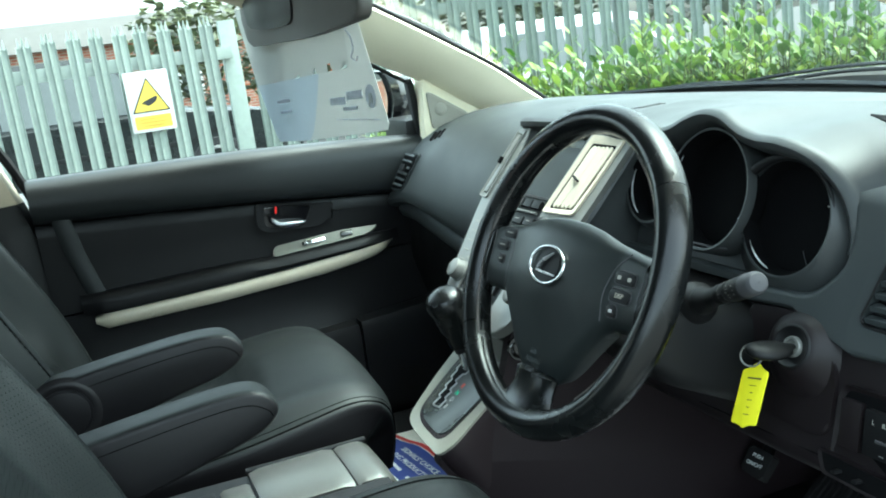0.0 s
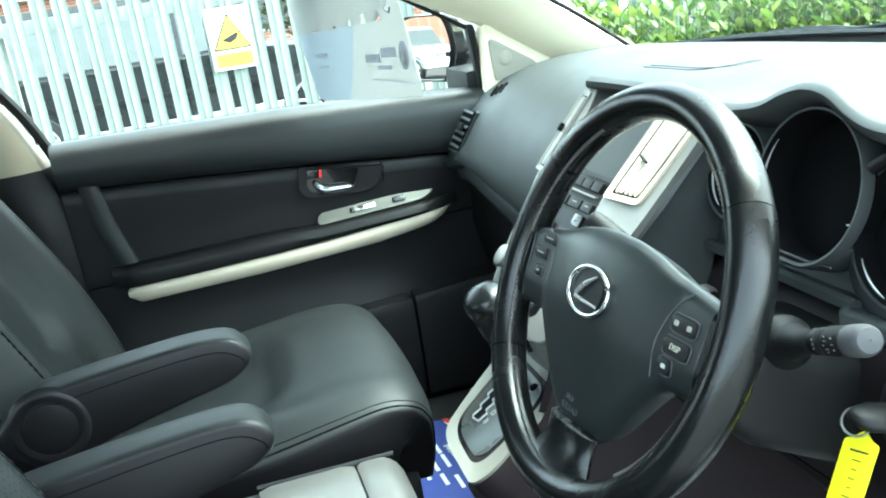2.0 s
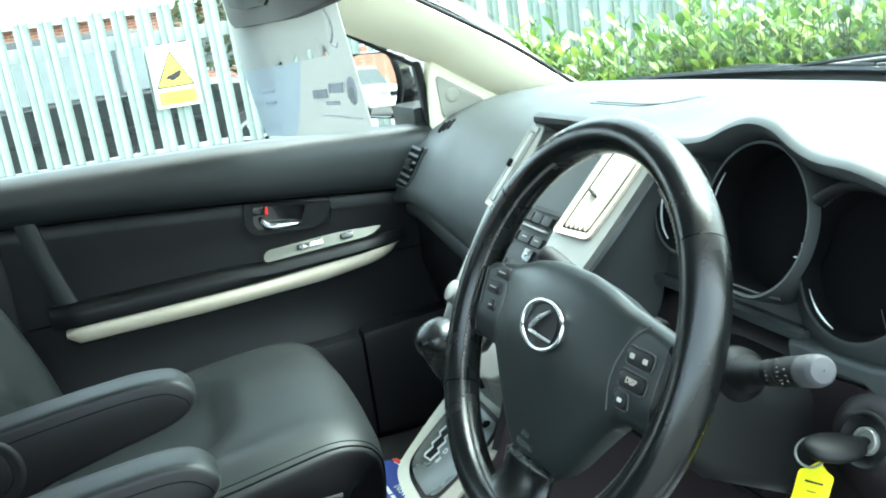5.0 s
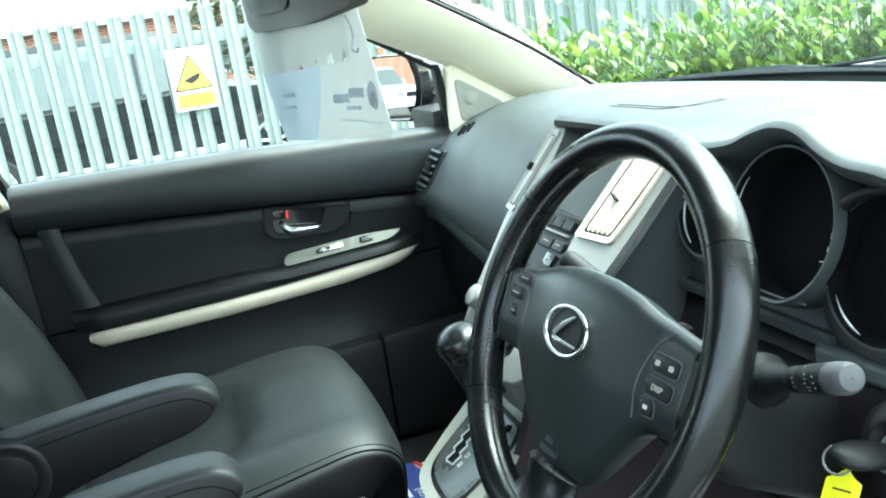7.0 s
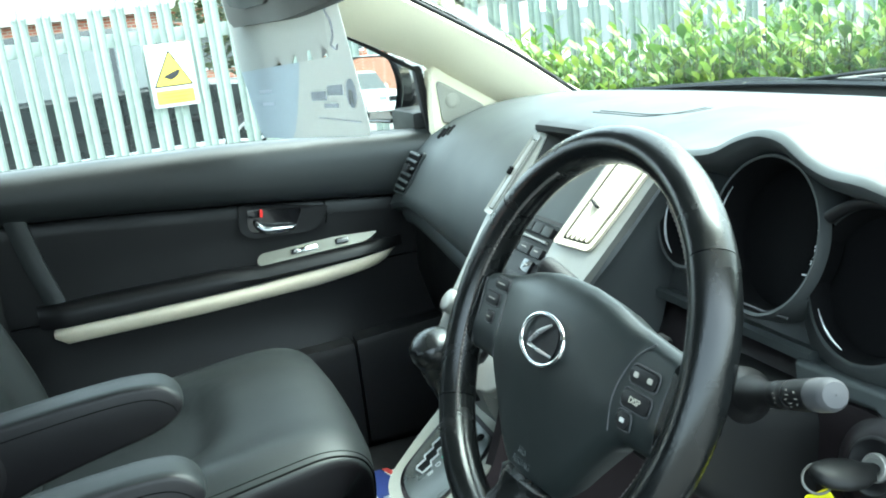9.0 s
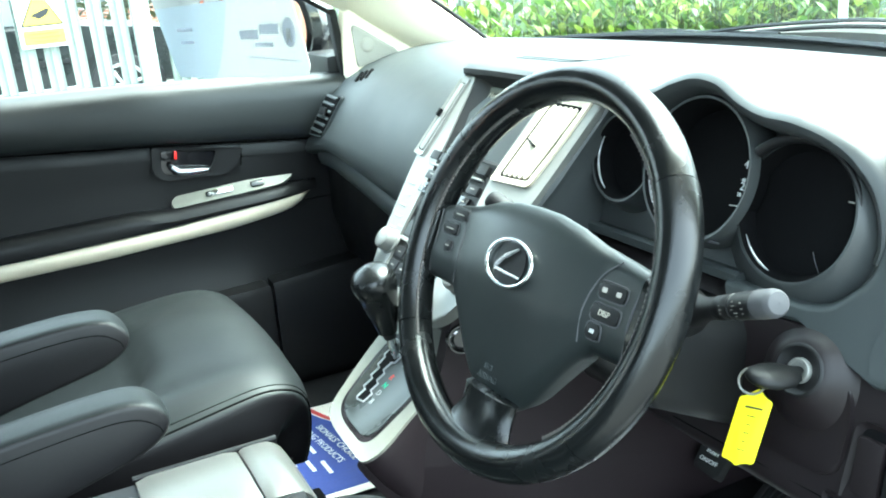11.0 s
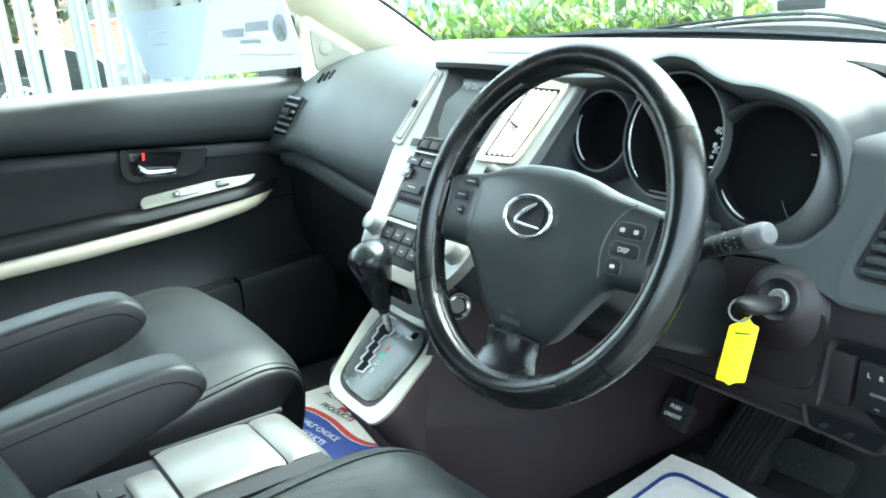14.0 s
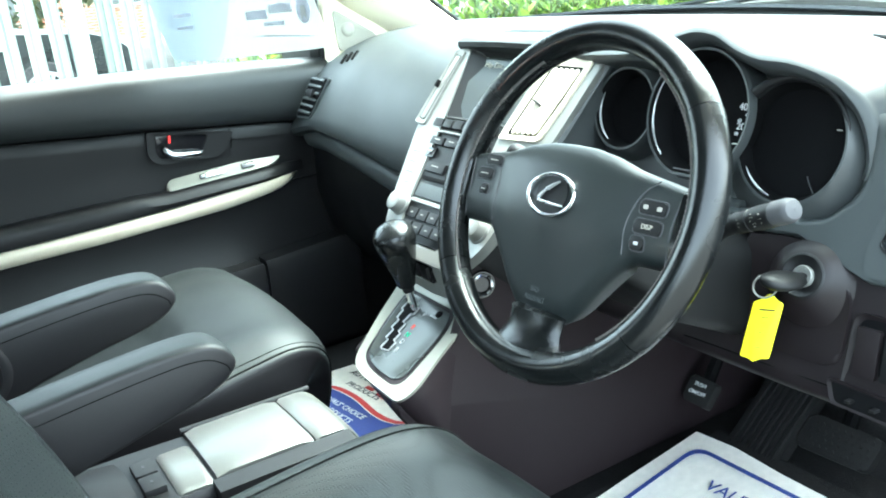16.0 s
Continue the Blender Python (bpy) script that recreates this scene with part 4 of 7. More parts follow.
part("fascia_shelf", loft([[cl(u, -0.092, -0.014), cl(u, -0.092, table(u, [(-0.25, 0.0), (0.1, 0.004), (0.24, 0.010)])), cl(u, -0.096, table(u, [(-0.25, 0.004), (0.1, 0.008), (0.24, 0.014)])), cl(u, -0.104, table(u, [(-0.25, 0.002), (0.1, 0.006), (0.24, 0.012)])), cl(u, -0.108, -0.014)] for u in [-0.25 + q * 0.029 for q in range(11)]]), M_DASH, binn, "narrow ledge under the dials")
# opening centre u, v, radius, reach; base centre, radius; dial face depth
PODS = ((-0.151, -0.009, 0.049, 0.020, -0.158, -0.010, 0.062), (-0.027, -0.005, 0.071, 0.029, -0.030, -0.006, 0.0765), (0.091, -0.023, 0.063, 0.013, 0.082, -0.031, 0.086))


def pod_ring(u, v, r, d, n=72, floor_v=None):
    out = []
    for k in range(n):
        a = k / n * math.tau
        vv = v + r * math.sin(a)
        out.append(cl(u + r * math.cos(a), vv if floor_v is None else max(vv, floor_v), d))
    return out


for q, (u, v, r, reach, ub, vb, rb) in enumerate(PODS):
    fl = -0.074 if q == 1 else None
    sleeve = [pod_ring(lerp(u, ub, k), lerp(v, vb, k), lerp(r + 0.004, rb, k ** 0.8), lerp(reach - 0.002, -0.011, k), 72, fl and fl - 0.006 - 0.012 * k) for k in (1.0, 0.75, 0.5, 0.25, 0.06)]
    sleeve += [pod_ring(u, v, r + 0.0025, reach + 0.0005, 72, fl and fl - 0.003), pod_ring(u, v, r, reach, 72, fl)]
    skin = loft(sleeve, caps=False)
    gone = []
    for f in skin.faces:
        w = rot_c.transposed() @ (f.calc_center_median() - C0)
        for k, (uo, vo_, ro, do) in enumerate([p[:4] for p in PODS]):
            if k != q and math.hypot(w.x - uo, w.y - vo_) < ro and w.z < do:
                gone.append(f)
                break
    bmesh.ops.delete(skin, geom=gone, context="FACES")
    pod = part("dial_pod", skin, M_POD, binn, "flared round dial shroud", smooth=60)
    tunnel = [pod_ring(u, v, r - 0.0002, reach - 0.0002, 72, fl), pod_ring(u, v, r - 0.003, reach - 0.006, 72, fl and fl + 0.003), pod_ring(lerp(u, ub, 0.5), v, r - 0.006, -0.008, 72, fl and fl + 0.004)]
    part("dial_wall", loft(tunnel, caps=False), M_DARK, pod)
    part("dial_face", loft([pod_ring(lerp(u, ub, 0.5), v, r - 0.004, d, 72, fl and fl + 0.003) for d in (-0.0082, -0.0100)]), M_DARK, pod)
    a0, a1 = ((2.75, 4.20), (2.55, 4.02), (3.70, 4.45))[q]
    arc = []
    for t in range(25):
        a = lerp(a0, a1, t / 24)
        arc.append(cl(u + (r - 0.0032) * math.cos(a), max(v + (r - 0.0032) * math.sin(a), (fl or -1) + 0.004), reach - 0.0045))
    part("chrome_ring", tube(arc, lambda t: 0.0004 + 0.0013 * math.sin(t * math.pi) ** 0.8 * (0.4 + 0.6 * t), 8), M_EMBLEM, pod, "bright ring edge")
u, v, r, reach = PODS[1][:4]
part("dial_sill", tube([cl(u - 0.020, -0.0700, reach - 0.004), cl(u + 0.020, -0.0705, reach - 0.004), cl(u + 0.050, -0.0690, reach - 0.006)], 0.0013, 8), M_STALKTIP, binn, "thin bright sill of the middle dial")
DIAL = (-0.034, -0.004)
for q in range(9):
    a = 0.62 - q * 0.115
    long_tick = q % 2 == 0
    part("speed_tick", box(cl(DIAL[0] + 0.0575 * math.cos(a), DIAL[1] + 0.0575 * math.sin(a), -0.0078), (0.0075 if long_tick else 0.0045, 0.0014, 0.0006), rot_c @ Matrix.Rotation(a, 3, "Z")), M_WHITE, binn)
for body, a, rr, size in (("40", 0.30, 0.044, 0.0115), ("20", -0.20, 0.044, 0.0115), ("60", 0.10, 0.050, 0.0055), ("40", -0.06, 0.040, 0.0055), ("20", -0.42, 0.042, 0.0055)):
    part("speed_figure", text_mesh(body, size, cl(DIAL[0] + rr * math.cos(a), DIAL[1] + rr * math.sin(a), -0.0078), rot_c), M_WHITE, binn)
part("speed_needle", box(cl(DIAL[0] + 0.043, DIAL[1] - 0.028, -0.0072), (0.026, 0.0011, 0.001), rot_c @ Matrix.Rotation(0.10, 3, "Z")), M_WHITE, binn)
u, v, r, reach = PODS[2][:4]
lip = [cl(u + 0.0655 * math.cos(a), v + 0.0655 * math.sin(a), reach + lerp(0.010, -0.004, t / 30)) for t, a in [(t, lerp(2.36, 0.05, t / 30)) for t in range(31)]]
part("dial_lip", tube(lip, lambda t: 0.0058 * (1 - 0.75 * t), 10), M_HARD, binn, "black inner lip of the side dial")
part("gauge_tick", box(cl(0.131, -0.004, -0.0076), (0.006, 0.0014, 0.0006), rot_c), M_GREYFAB, binn)
part("gauge_needle", tube([cl(0.106 + 0.010 * t + 0.004 * t * t, -0.055 - 0.020 * t, -0.0070) for t in (0, 0.25, 0.5, 0.75, 1)], 0.0005, 6), M_STALKTIP, binn)

# driver lower dash
lowd = thing("lower_dash_panel", (0.2, -0.45, 0.8), "dark lower dash panel with ignition lock", "dashboard panel")
LOW = [(0.300, 0.975), (0.238, 0.975), (0.226, 0.968), (0.214, 0.955), (0.205, 0.938), (0.199, 0.915), (0.194, 0.885), (0.188, 0.855), (0.183, 0.835), (0.180, 0.822), (0.183, 0.813), (0.195, 0.808), (0.26, 0.806), (0.34, 0.83)]
rings = []
for y, dx in ((-0.115, 0.05), (-0.14, 0.02), (-0.2, 0.0), (-0.3, 0.0), (-0.40, 0.0), (-0.45, 0.0), (-0.50, 0.0), (-0.55, 0.002), (-0.60, 0.005), (-0.66, 0.010), (-0.70, 0.016), (-0.715, 0.03)):
    rings.append([V(x + (dx if x < 0.29 else 0), y, z) for x, z in LOW])
part("panel", loft(rings), M_LOWER, lowd, smooth=60)
part("panel_seam", tube([V(0.1795 + 0.0008 * q, -0.36 - 0.033 * q, 0.8285 + 0.0005 * q) for q in range(10)], 0.0007, 6), M_SEAM, lowd)
ig = V(0.1905, -0.5146, 0.9382)
ign_axis = V(-0.92, -0.10, 0.38)
part("lock_bulge", lathe([(0.0240, 0.0078), (0.0270, 0.0068), (0.0310, 0.0038), (0.0360, -0.001), (0.0420, -0.007), (0.0500, -0.016)], ig, ign_axis, 48), M_LOWER, lowd, "soft round swelling about the ignition lock")
lockp = round_poly([(0.061, -0.006), (0.111, 0.000), (0.139, -0.001), (0.163, -0.016), (0.184, -0.029), (0.192, -0.060), (0.186, -0.122), (0.066, -0.122)], [0.006, 0.01, 0.012, 0.02, 0.012, 0.02, 0.02, 0.01], 4)
part("lock_panel", prism(lockp, 0.024, cl(0, -0.118, 0.012), axes((0, -1, 0), (0.16, 0, 0.987)), 0.005, 3), M_LOWER, lowd, "dark panel carrying the ignition lock")
part("lock_boss", lathe([(0.0105, 0.004), (0.0140, 0.0052), (0.0190, 0.0075), (0.0208, 0.0093), (0.0222, 0.0093), (0.0240, 0.0078)], ig, ign_axis, 40), M_HARD, lowd, "round ignition lock surround")
part("lock_barrel", lathe([(0.0005, 0.006), (0.0070, 0.006), (0.0078, 0.0082), (0.0100, 0.0086), (0.0112, 0.0072), (0.0115, 0.003)], ig, ign_axis, 28), M_SILVER, lowd, "worn silver ignition barrel")
swp = V(0.1925, -0.612, 0.872)
rot_l = axes((0.03, -1, 0), (0.16, 0, 0.985))
sp = part("switch_panel", frame_ring(round_poly([(-0.052, -0.042), (0.055, -0.042), (0.055, 0.044), (-0.046, 0.042)], 0.014), round_poly([(-0.045, -0.035), (0.050, -0.035), (0.050, 0.037), (-0.040, 0.036)], 0.010), 0.02, swp, rot_l, lift=-0.004), M_LOWER, lowd)
part("switch_face", prism(round_poly([(-0.047, -0.037), (0.052, -0.037), (0.052, 0.039), (-0.042, 0.038)], 0.008), 0.004, swp + rot_l @ V(0, 0, -0.0035), rot_l), M_DARK, sp)
part("switch_block", box(swp + rot_l @ V(0.014, 0.004, 0.000), (0.050, 0.046, 0.010), rot_l, 0.003), M_HARD, sp, "black switch block")
part("switch_lid", box(swp + rot_l @ V(-0.028, 0.004, 0.000), (0.024, 0.050, 0.008), rot_l, 0.003), M_LOWER, sp)
for body, u in (("L", 0.000), ("R", 0.012)):
    part("switch_letter", text_mesh(body, 0.0065, swp + rot_l @ V(u, 0.016, 0.0052), rot_l, 0.0003), M_GREYFAB, sp)
for u, v, a, b in ((0.026, 0.016, 0.006, 0.004), (0.012, -0.001, 0.030, 0.006), (0.012, -0.014, 0.009, 0.003)):
    part("switch_mark", box(swp + rot_l @ V(u, v, 0.0052), (a * 0.55, b * 0.5, 0.001), rot_l, 0.0004), M_STALKTIP, sp)
tray = part("coin_tray", frame_ring(round_poly([(-0.036, -0.010), (0.040, -0.013), (0.050, 0.011), (-0.044, 0.015)], 0.006), round_poly([(-0.030, -0.006), (0.036, -0.009), (0.044, 0.008), (-0.037, 0.011)], 0.005), 0.01, (0.1795, -0.592, 0.8275), rot_l, lift=-0.002), M_LOWER, lowd)
part("tray_floor", prism(round_poly([(-0.032, -0.008), (0.038, -0.010), (0.046, 0.009), (-0.039, 0.012)], 0.004), 0.003, (0.1808, -0.592, 0.8275), rot_l), M_DARK, tray)
for u in (-0.014, 0.012):
    part("tray_rib", box((0.1795, -0.592 - u, 0.8275), (0.006, 0.003, 0.018), rot_l, 0.001), M_HARD, tray)
# driver end vent
dv = V(0.226, -0.618, 1.012)
rot_dv = axes((0.06, -1, 0), (0.30, 0, 0.954))
vo = round_poly([(-0.004, 0.066), (-0.024, 0.050), (-0.038, 0.016), (-0.048, -0.0195), (-0.053, -0.051), (-0.046, -0.066), (0.092, -0.064), (0.092, 0.066)], [0.012, 0.016, 0.02, 0.02, 0.012, 0.006, 0.004, 0.004], 5)
vi = round_poly([(0.000, 0.046), (-0.014, 0.045), (-0.024, 0.018), (-0.032, -0.010), (-0.040, -0.034), (-0.034, -0.040), (0.046, -0.044), (0.046, 0.046)], [0.004, 0.006, 0.02, 0.02, 0.004, 0.004, 0.006, 0.006], 5)
vp = part("vent_surround", frame_ring(vo, vi, 0.016, dv + rot_dv @ V(0, 0, 0.0016), rot_dv, lift=-0.001), M_DASH, dash, "flush dash panel around the driver side air vent")
part("vent_depth", prism([(x * 1.02, y * 1.02) for x, y in vi], 0.003, dv + rot_dv @ V(0, 0, -0.020), rot_dv), M_DARK, vp)
part("vent_rim", tube([dv + rot_dv @ V(x, y, 0.0012) for x, y in vi], 0.0013, 6, closed=True), M_HARD, vp)
for q in range(7):
    v = -0.033 + q * 0.0125
    left = table(v, [(-0.036, -0.037), (-0.010, -0.031), (0.018, -0.023), (0.044, -0.012)])
    part("vent_slat", box(dv + rot_dv @ V((left + 0.046) / 2, v, -0.0060), (0.046 - left, 0.0058, 0.011), rot_dv @ Matrix.Rotation(radians(22), 3, "X"), 0.001), M_DASH, vp)
for q in range(6):
    part("vent_vane", box(dv + rot_dv @ V(-0.026 + q * 0.013, -0.002, -0.0140), (0.0016, 0.080 - 0.030 * (q == 0), 0.010), rot_dv, 0.0004), M_HARD, vp)
part("vent_tab", box(dv + rot_dv @ V(0.012, 0.018, 0.000), (0.034, 0.013, 0.010), rot_dv, 0.003), M_SILVER, vp)

# dash cheek: from the dial recess out to the vent and down to the lower panel
N_C, N_V = rot_c.col[2], rot_dv.col[2]
CHEEK_IN = [(0.170, 0.012), (0.176, -0.008), (0.1795, -0.035), (0.176, -0.058), (0.170, -0.069), (0.1635, -0.0775), (0.148, -0.092), (0.130, -0.0985), (0.110, -0.100), (0.030, -0.102)]
CHEEK_OUT = [(0.270, 0.060), (0.345, 0.060), (0.345, -0.020), (0.345, -0.100), (0.345, -0.136), (0.270, -0.141), (0.205, -0.146), (0.165, -0.132), (0.125, -0.116), (0.040, -0.122)]


def soft_step(t):
    t = min(1, max(0, t))
    return t * t * (3 - 2 * t)


def cheek_d(u, v):
    """Height of the cheek over the dial plane: flush with the vent, rolling back at the top."""
    flat = (dv - cl(u, v)).dot(N_V) / N_C.dot(N_V)
    return lerp(0.012, flat, soft_step((u - 0.10) / 0.09)) - 16 * max(0, v + 0.006 - 0.06 * max(0, 0.23 - u)) ** 2


cheek, lining = [], []
inner = spline([(u, v, 0) for u, v in CHEEK_IN], 91)
for q in range(91):
    t = q / 90 * (len(CHEEK_OUT) - 1)
    k = min(int(t), len(CHEEK_OUT) - 2)
    b = [lerp(CHEEK_OUT[k][c], CHEEK_OUT[k + 1][c], t - k) for c in (0, 1)]
    a = inner[q]
    row = []
    for r in range(41):
        u, v = lerp(a.x, b[0], r / 40), lerp(a.y, b[1], r / 40)
        e, f = math.hypot(u - a.x, v - a.y), math.hypot(u - b[0], v - b[1])
        row.append(cl(u, v, cheek_d(u, v) - 0.004 * max(0, 1 - e / 0.006) ** 2 - 0.005 * max(0, 1 - f / 0.005) ** 2))
    row.append(cl(b[0], b[1], cheek_d(*b) - 0.020))
    cheek.append(row)
    lining.append([row[0], cl(a.x - 0.002, a.y + 0.002, cheek_d(a.x, a.y) - 0.008), cl(a.x - 0.005, a.y + 0.003, -0.012)])
skin = loft(cheek, closed=False, caps=False)
inv = rot_dv.transposed()
gone = []
for f in skin.faces:
    w = inv @ (f.calc_center_median() - dv)
    if -0.043 < w.x < 0.050 and -0.050 < w.y < 0.052 and w.x > table(w.y, [(-0.050, -0.043), (-0.010, -0.035), (0.018, -0.027), (0.052, -0.014)]):
        gone.append(f)
bmesh.ops.delete(skin, geom=gone, context="FACES")
part("dash_cheek", skin, M_DASH, dash, "smooth dash panel between dials and side vent", smooth=70)
part("recess_wall", loft(lining, closed=False, caps=False), M_DASH, dash, smooth=70)

# ---- centre stack ----
stack = thing("centre_stack", (0.1, 0.01, 0.8), "silver centre console with screen, vents and knobs", "centre console")
SU, SV = V(0, -1, 0), V(0.6387, 0, 0.7695)
rot_s = axes(SU, SV)
S0 = V(0.081, 0.013, 0.924)


def st(u, v, d=0.0):
    """A place on the stack face: u to the driver's right, v up its slope, d proud of it."""
    return S0 + rot_s @ V(u, v, d)


body = round_poly([(-0.148, 0.272), (0.138, 0.272), (0.132, 0.15), (0.128, 0.06), (0.138, -0.01), (0.108, -0.066), (-0.082, -0.066), (-0.112, -0.01), (-0.132, 0.06), (-0.158, 0.15)], [0.02, 0.02, 0.08, 0.08, 0.03, 0.03, 0.03, 0.03, 0.08, 0.08], 5)
part("stack_base", prism(body, 0.07, st(0, 0, 0.0), rot_s, 0.004, 2), M_HARD, stack, "dark stack backing")
wing_l = round_poly([(-0.150, 0.270), (-0.118, 0.270), (-0.092, 0.150), (-0.076, 0.02), (-0.062, -0.048), (0.0, -0.048), (0.0, -0.068), (-0.084, -0.068), (-0.116, -0.012), (-0.136, 0.06), (-0.162, 0.15)], [0.01, 0.01, 0.03, 0.03, 0.01, 0.001, 0.001, 0.03, 0.03, 0.08, 0.08], 5)
wing_r = round_poly([(0.0, -0.068), (0.0, -0.048), (0.062, -0.048), (0.074, 0.02), (0.058, 0.14), (0.080, 0.270), (0.192, 0.266), (0.176, 0.15), (0.155, 0.06), (0.151, -0.012), (0.112, -0.068)], [0.001, 0.001, 0.01, 0.03, 0.03, 0.01, 0.02, 0.08, 0.08, 0.03, 0.03], 5)
cheek = []
for q in range(15):
    v = lerp(0.03, 0.270, q / 14)
    ue = table(v, [(-0.012, 0.149), (0.06, 0.153), (0.15, 0.174), (0.27, 0.190)])
    e = st(ue + 0.002, v, -0.006)
    back = V(0.25 + 0.30 * (e.z - 1.08) + 0.010, -0.168, e.z - 0.004)
    cheek.append([st(ue - 0.006, v, 0.008), st(ue + 0.001, v, 0.007), st(ue + 0.004, v, 0.002), e, e.lerp(back, 0.25) + V(0, -0.003, 0), e.lerp(back, 0.6) + V(0, -0.003, 0), back, back + V(0.01, 0.03, 0), st(ue - 0.045, v, 0.004)])
part("stack_cheek", loft(cheek), M_POD, stack, "rounded grey side of the stack")
for w in (wing_l[::-1], wing_r[::-1]):
    part("stack_wing", prism(w, 0.016, st(0, 0, 0.014), rot_s, 0.004, 3), M_SILVER, stack, "satin silver stack wing")
scr = round_poly([(-0.084, 0.262), (0.060, 0.262), (0.050, 0.158), (-0.062, 0.158)], 0.004)
part("screen_hood", loft([[st(u, 0.266, 0.000), st(u, 0.268, 0.022 - 0.3 * (u + 0.04) ** 2), st(u, 0.274, 0.026 - 0.3 * (u + 0.04) ** 2), st(u, 0.284, 0.018), st(u, 0.286, -0.01), st(u, 0.27, -0.02)] for u in [-0.150 + q * 0.0275 for q in range(9)]]), M_HARD, stack, "black hood over the screen")
part("screen_recess", frame_ring(round_poly([(-0.119, 0.270), (0.072, 0.270), (0.062, 0.150), (-0.092, 0.150)], 0.004), scr, 0.012, st(0, 0, 0.012), rot_s, lift=-0.011), M_HARD, stack)
part("screen", prism(scr, 0.003, st(0, 0, 0.001), rot_s), M_SCREEN, stack, "dark glossy display screen")
part("screen_caption", text_mesh("Map Disc", 0.012, st(-0.055, 0.248, 0.002), rot_s, 0.0003), M_SPEAKER, stack)


rv_o = round_poly([(0.090, 0.262), (0.176, 0.260), (0.165, 0.20), (0.149, 0.135), (0.064, 0.130)], [0.006, 0.010, 0.05, 0.010, 0.006])
rv_i = round_poly([(0.098, 0.249), (0.163, 0.248), (0.152, 0.19), (0.139, 0.1425), (0.076, 0.1385)], 0.004)
# Ring and louvres paler than the wings: bright sky light put into their colour.
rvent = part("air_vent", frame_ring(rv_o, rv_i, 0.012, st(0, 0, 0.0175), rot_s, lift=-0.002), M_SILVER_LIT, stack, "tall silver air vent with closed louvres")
part("vent_depth", prism(rv_i, 0.003, st(0, 0, 0.0146), rot_s), M_DARK, rvent)
for q in range(5):
    ta, tb = 0.085 + q * 0.181, 0.085 + (q + 1) * 0.181

    def louvre(t, k):
        lo = (lerp(0.0775, 0.1375, t), lerp(0.1400, 0.1440, t))
        hi = (lerp(0.0990, 0.1605, t), 0.2475)
        return lerp(lo[0], hi[0], k), lerp(lo[1], hi[1], k)

    tm = (ta + tb) / 2
    slat = [louvre(ta, 0.06), louvre(lerp(ta, tm, 0.5), 0.012), louvre(tm, 0.0), louvre(lerp(tb, tm, 0.5), 0.012), louvre(tb, 0.06), louvre(tb, 0.925), louvre(lerp(tb, tm, 0.5), 0.965), louvre(tm, 0.975), louvre(lerp(ta, tm, 0.5), 0.965), louvre(ta, 0.925)]
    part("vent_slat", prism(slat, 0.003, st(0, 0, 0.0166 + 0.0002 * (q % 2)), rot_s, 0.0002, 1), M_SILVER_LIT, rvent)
part("vent_tab", box(st(0.110, 0.189, 0.018), (0.018, 0.003, 0.008), rot_s @ Matrix.Rotation(-0.35, 3, "Z"), 0.001), M_HARD, rvent)
lv_o = round_poly([(-0.151, 0.262), (-0.124, 0.262), (-0.134, 0.130), (-0.164, 0.132)], 0.006)
lv_i = round_poly([(-0.148, 0.255), (-0.131, 0.254), (-0.141, 0.138), (-0.160, 0.140)], 0.004)
lvent = part("air_vent", frame_ring(lv_o, lv_i, 0.012, st(0, 0, 0.0175), rot_s, lift=-0.002), M_SILVER, stack, "tall silver air vent")
part("vent_depth", prism(lv_i, 0.003, st(0, 0, 0.0146), rot_s), M_DARK, lvent)
part("vent_flap", prism(round_poly([(-0.1435, 0.253), (-0.1315, 0.252), (-0.1415, 0.140), (-0.1545, 0.141)], 0.003), 0.003, st(0, 0, 0.0172), rot_s, 0.001), M_SILVER, lvent)
part("vent_tab", box(st(-0.150, 0.200, 0.019), (0.006, 0.012, 0.008), rot_s, 0.002), M_DARK, lvent)
# radio and climate block
blk = round_poly([(-0.115, 0.150), (0.060, 0.150), (0.072, 0.06), (0.066, -0.045), (-0.066, -0.045), (-0.078, 0.02), (-0.098, 0.10)], 0.006)
rad = part("control_block", prism(blk, 0.014, st(0, 0, 0.010), rot_s, 0.003), M_HARD, stack, "dark radio and climate control block")
for q in range(6):
    part("screen_button", box(st(-0.100 + q * 0.027, 0.139, 0.013), (0.024, 0.013, 0.006), rot_s, 0.0015), M_HARD, rad)
part("silver_bar", box(st(-0.03, 0.1255, 0.012), (0.150, 0.003, 0.006), rot_s, 0.001), M_SILVER, rad)
for q, (u, v, a, b) in enumerate(((-0.080, 0.110, 0.034, 0.013), (-0.040, 0.110, 0.034, 0.013), (0.0, 0.110, 0.034, 0.013), (0.036, 0.110, 0.028, 0.013), (-0.082, 0.090, 0.024, 0.016), (0.030, 0.090, 0.024, 0.016), (-0.05, 0.068, 0.05, 0.016), (0.02, 0.068, 0.05, 0.016))):
    b1 = part("radio_button", box(st(u, v, 0.012), (a, b, 0.006), rot_s, 0.002), M_GLOSS if q in (4, 5) else M_HARD, rad)
    part("button_mark", box(st(u, v + 0.001, 0.0153), (a * 0.4, 0.0014, 0.0004), rot_s), M_GREYFAB, b1)
part("disc_slot", box(st(-0.012, 0.050, 0.0105), (0.12, 0.006, 0.004), rot_s, 0.001), M_DARK, rad)
part("disc_tray", box(st(-0.010, 0.030, 0.012), (0.112, 0.022, 0.006), rot_s, 0.002), M_DASH, rad)
part("silver_bar", box(st(-0.006, 0.013, 0.013), (0.122, 0.006, 0.006), rot_s, 0.001), M_SILVER, rad)
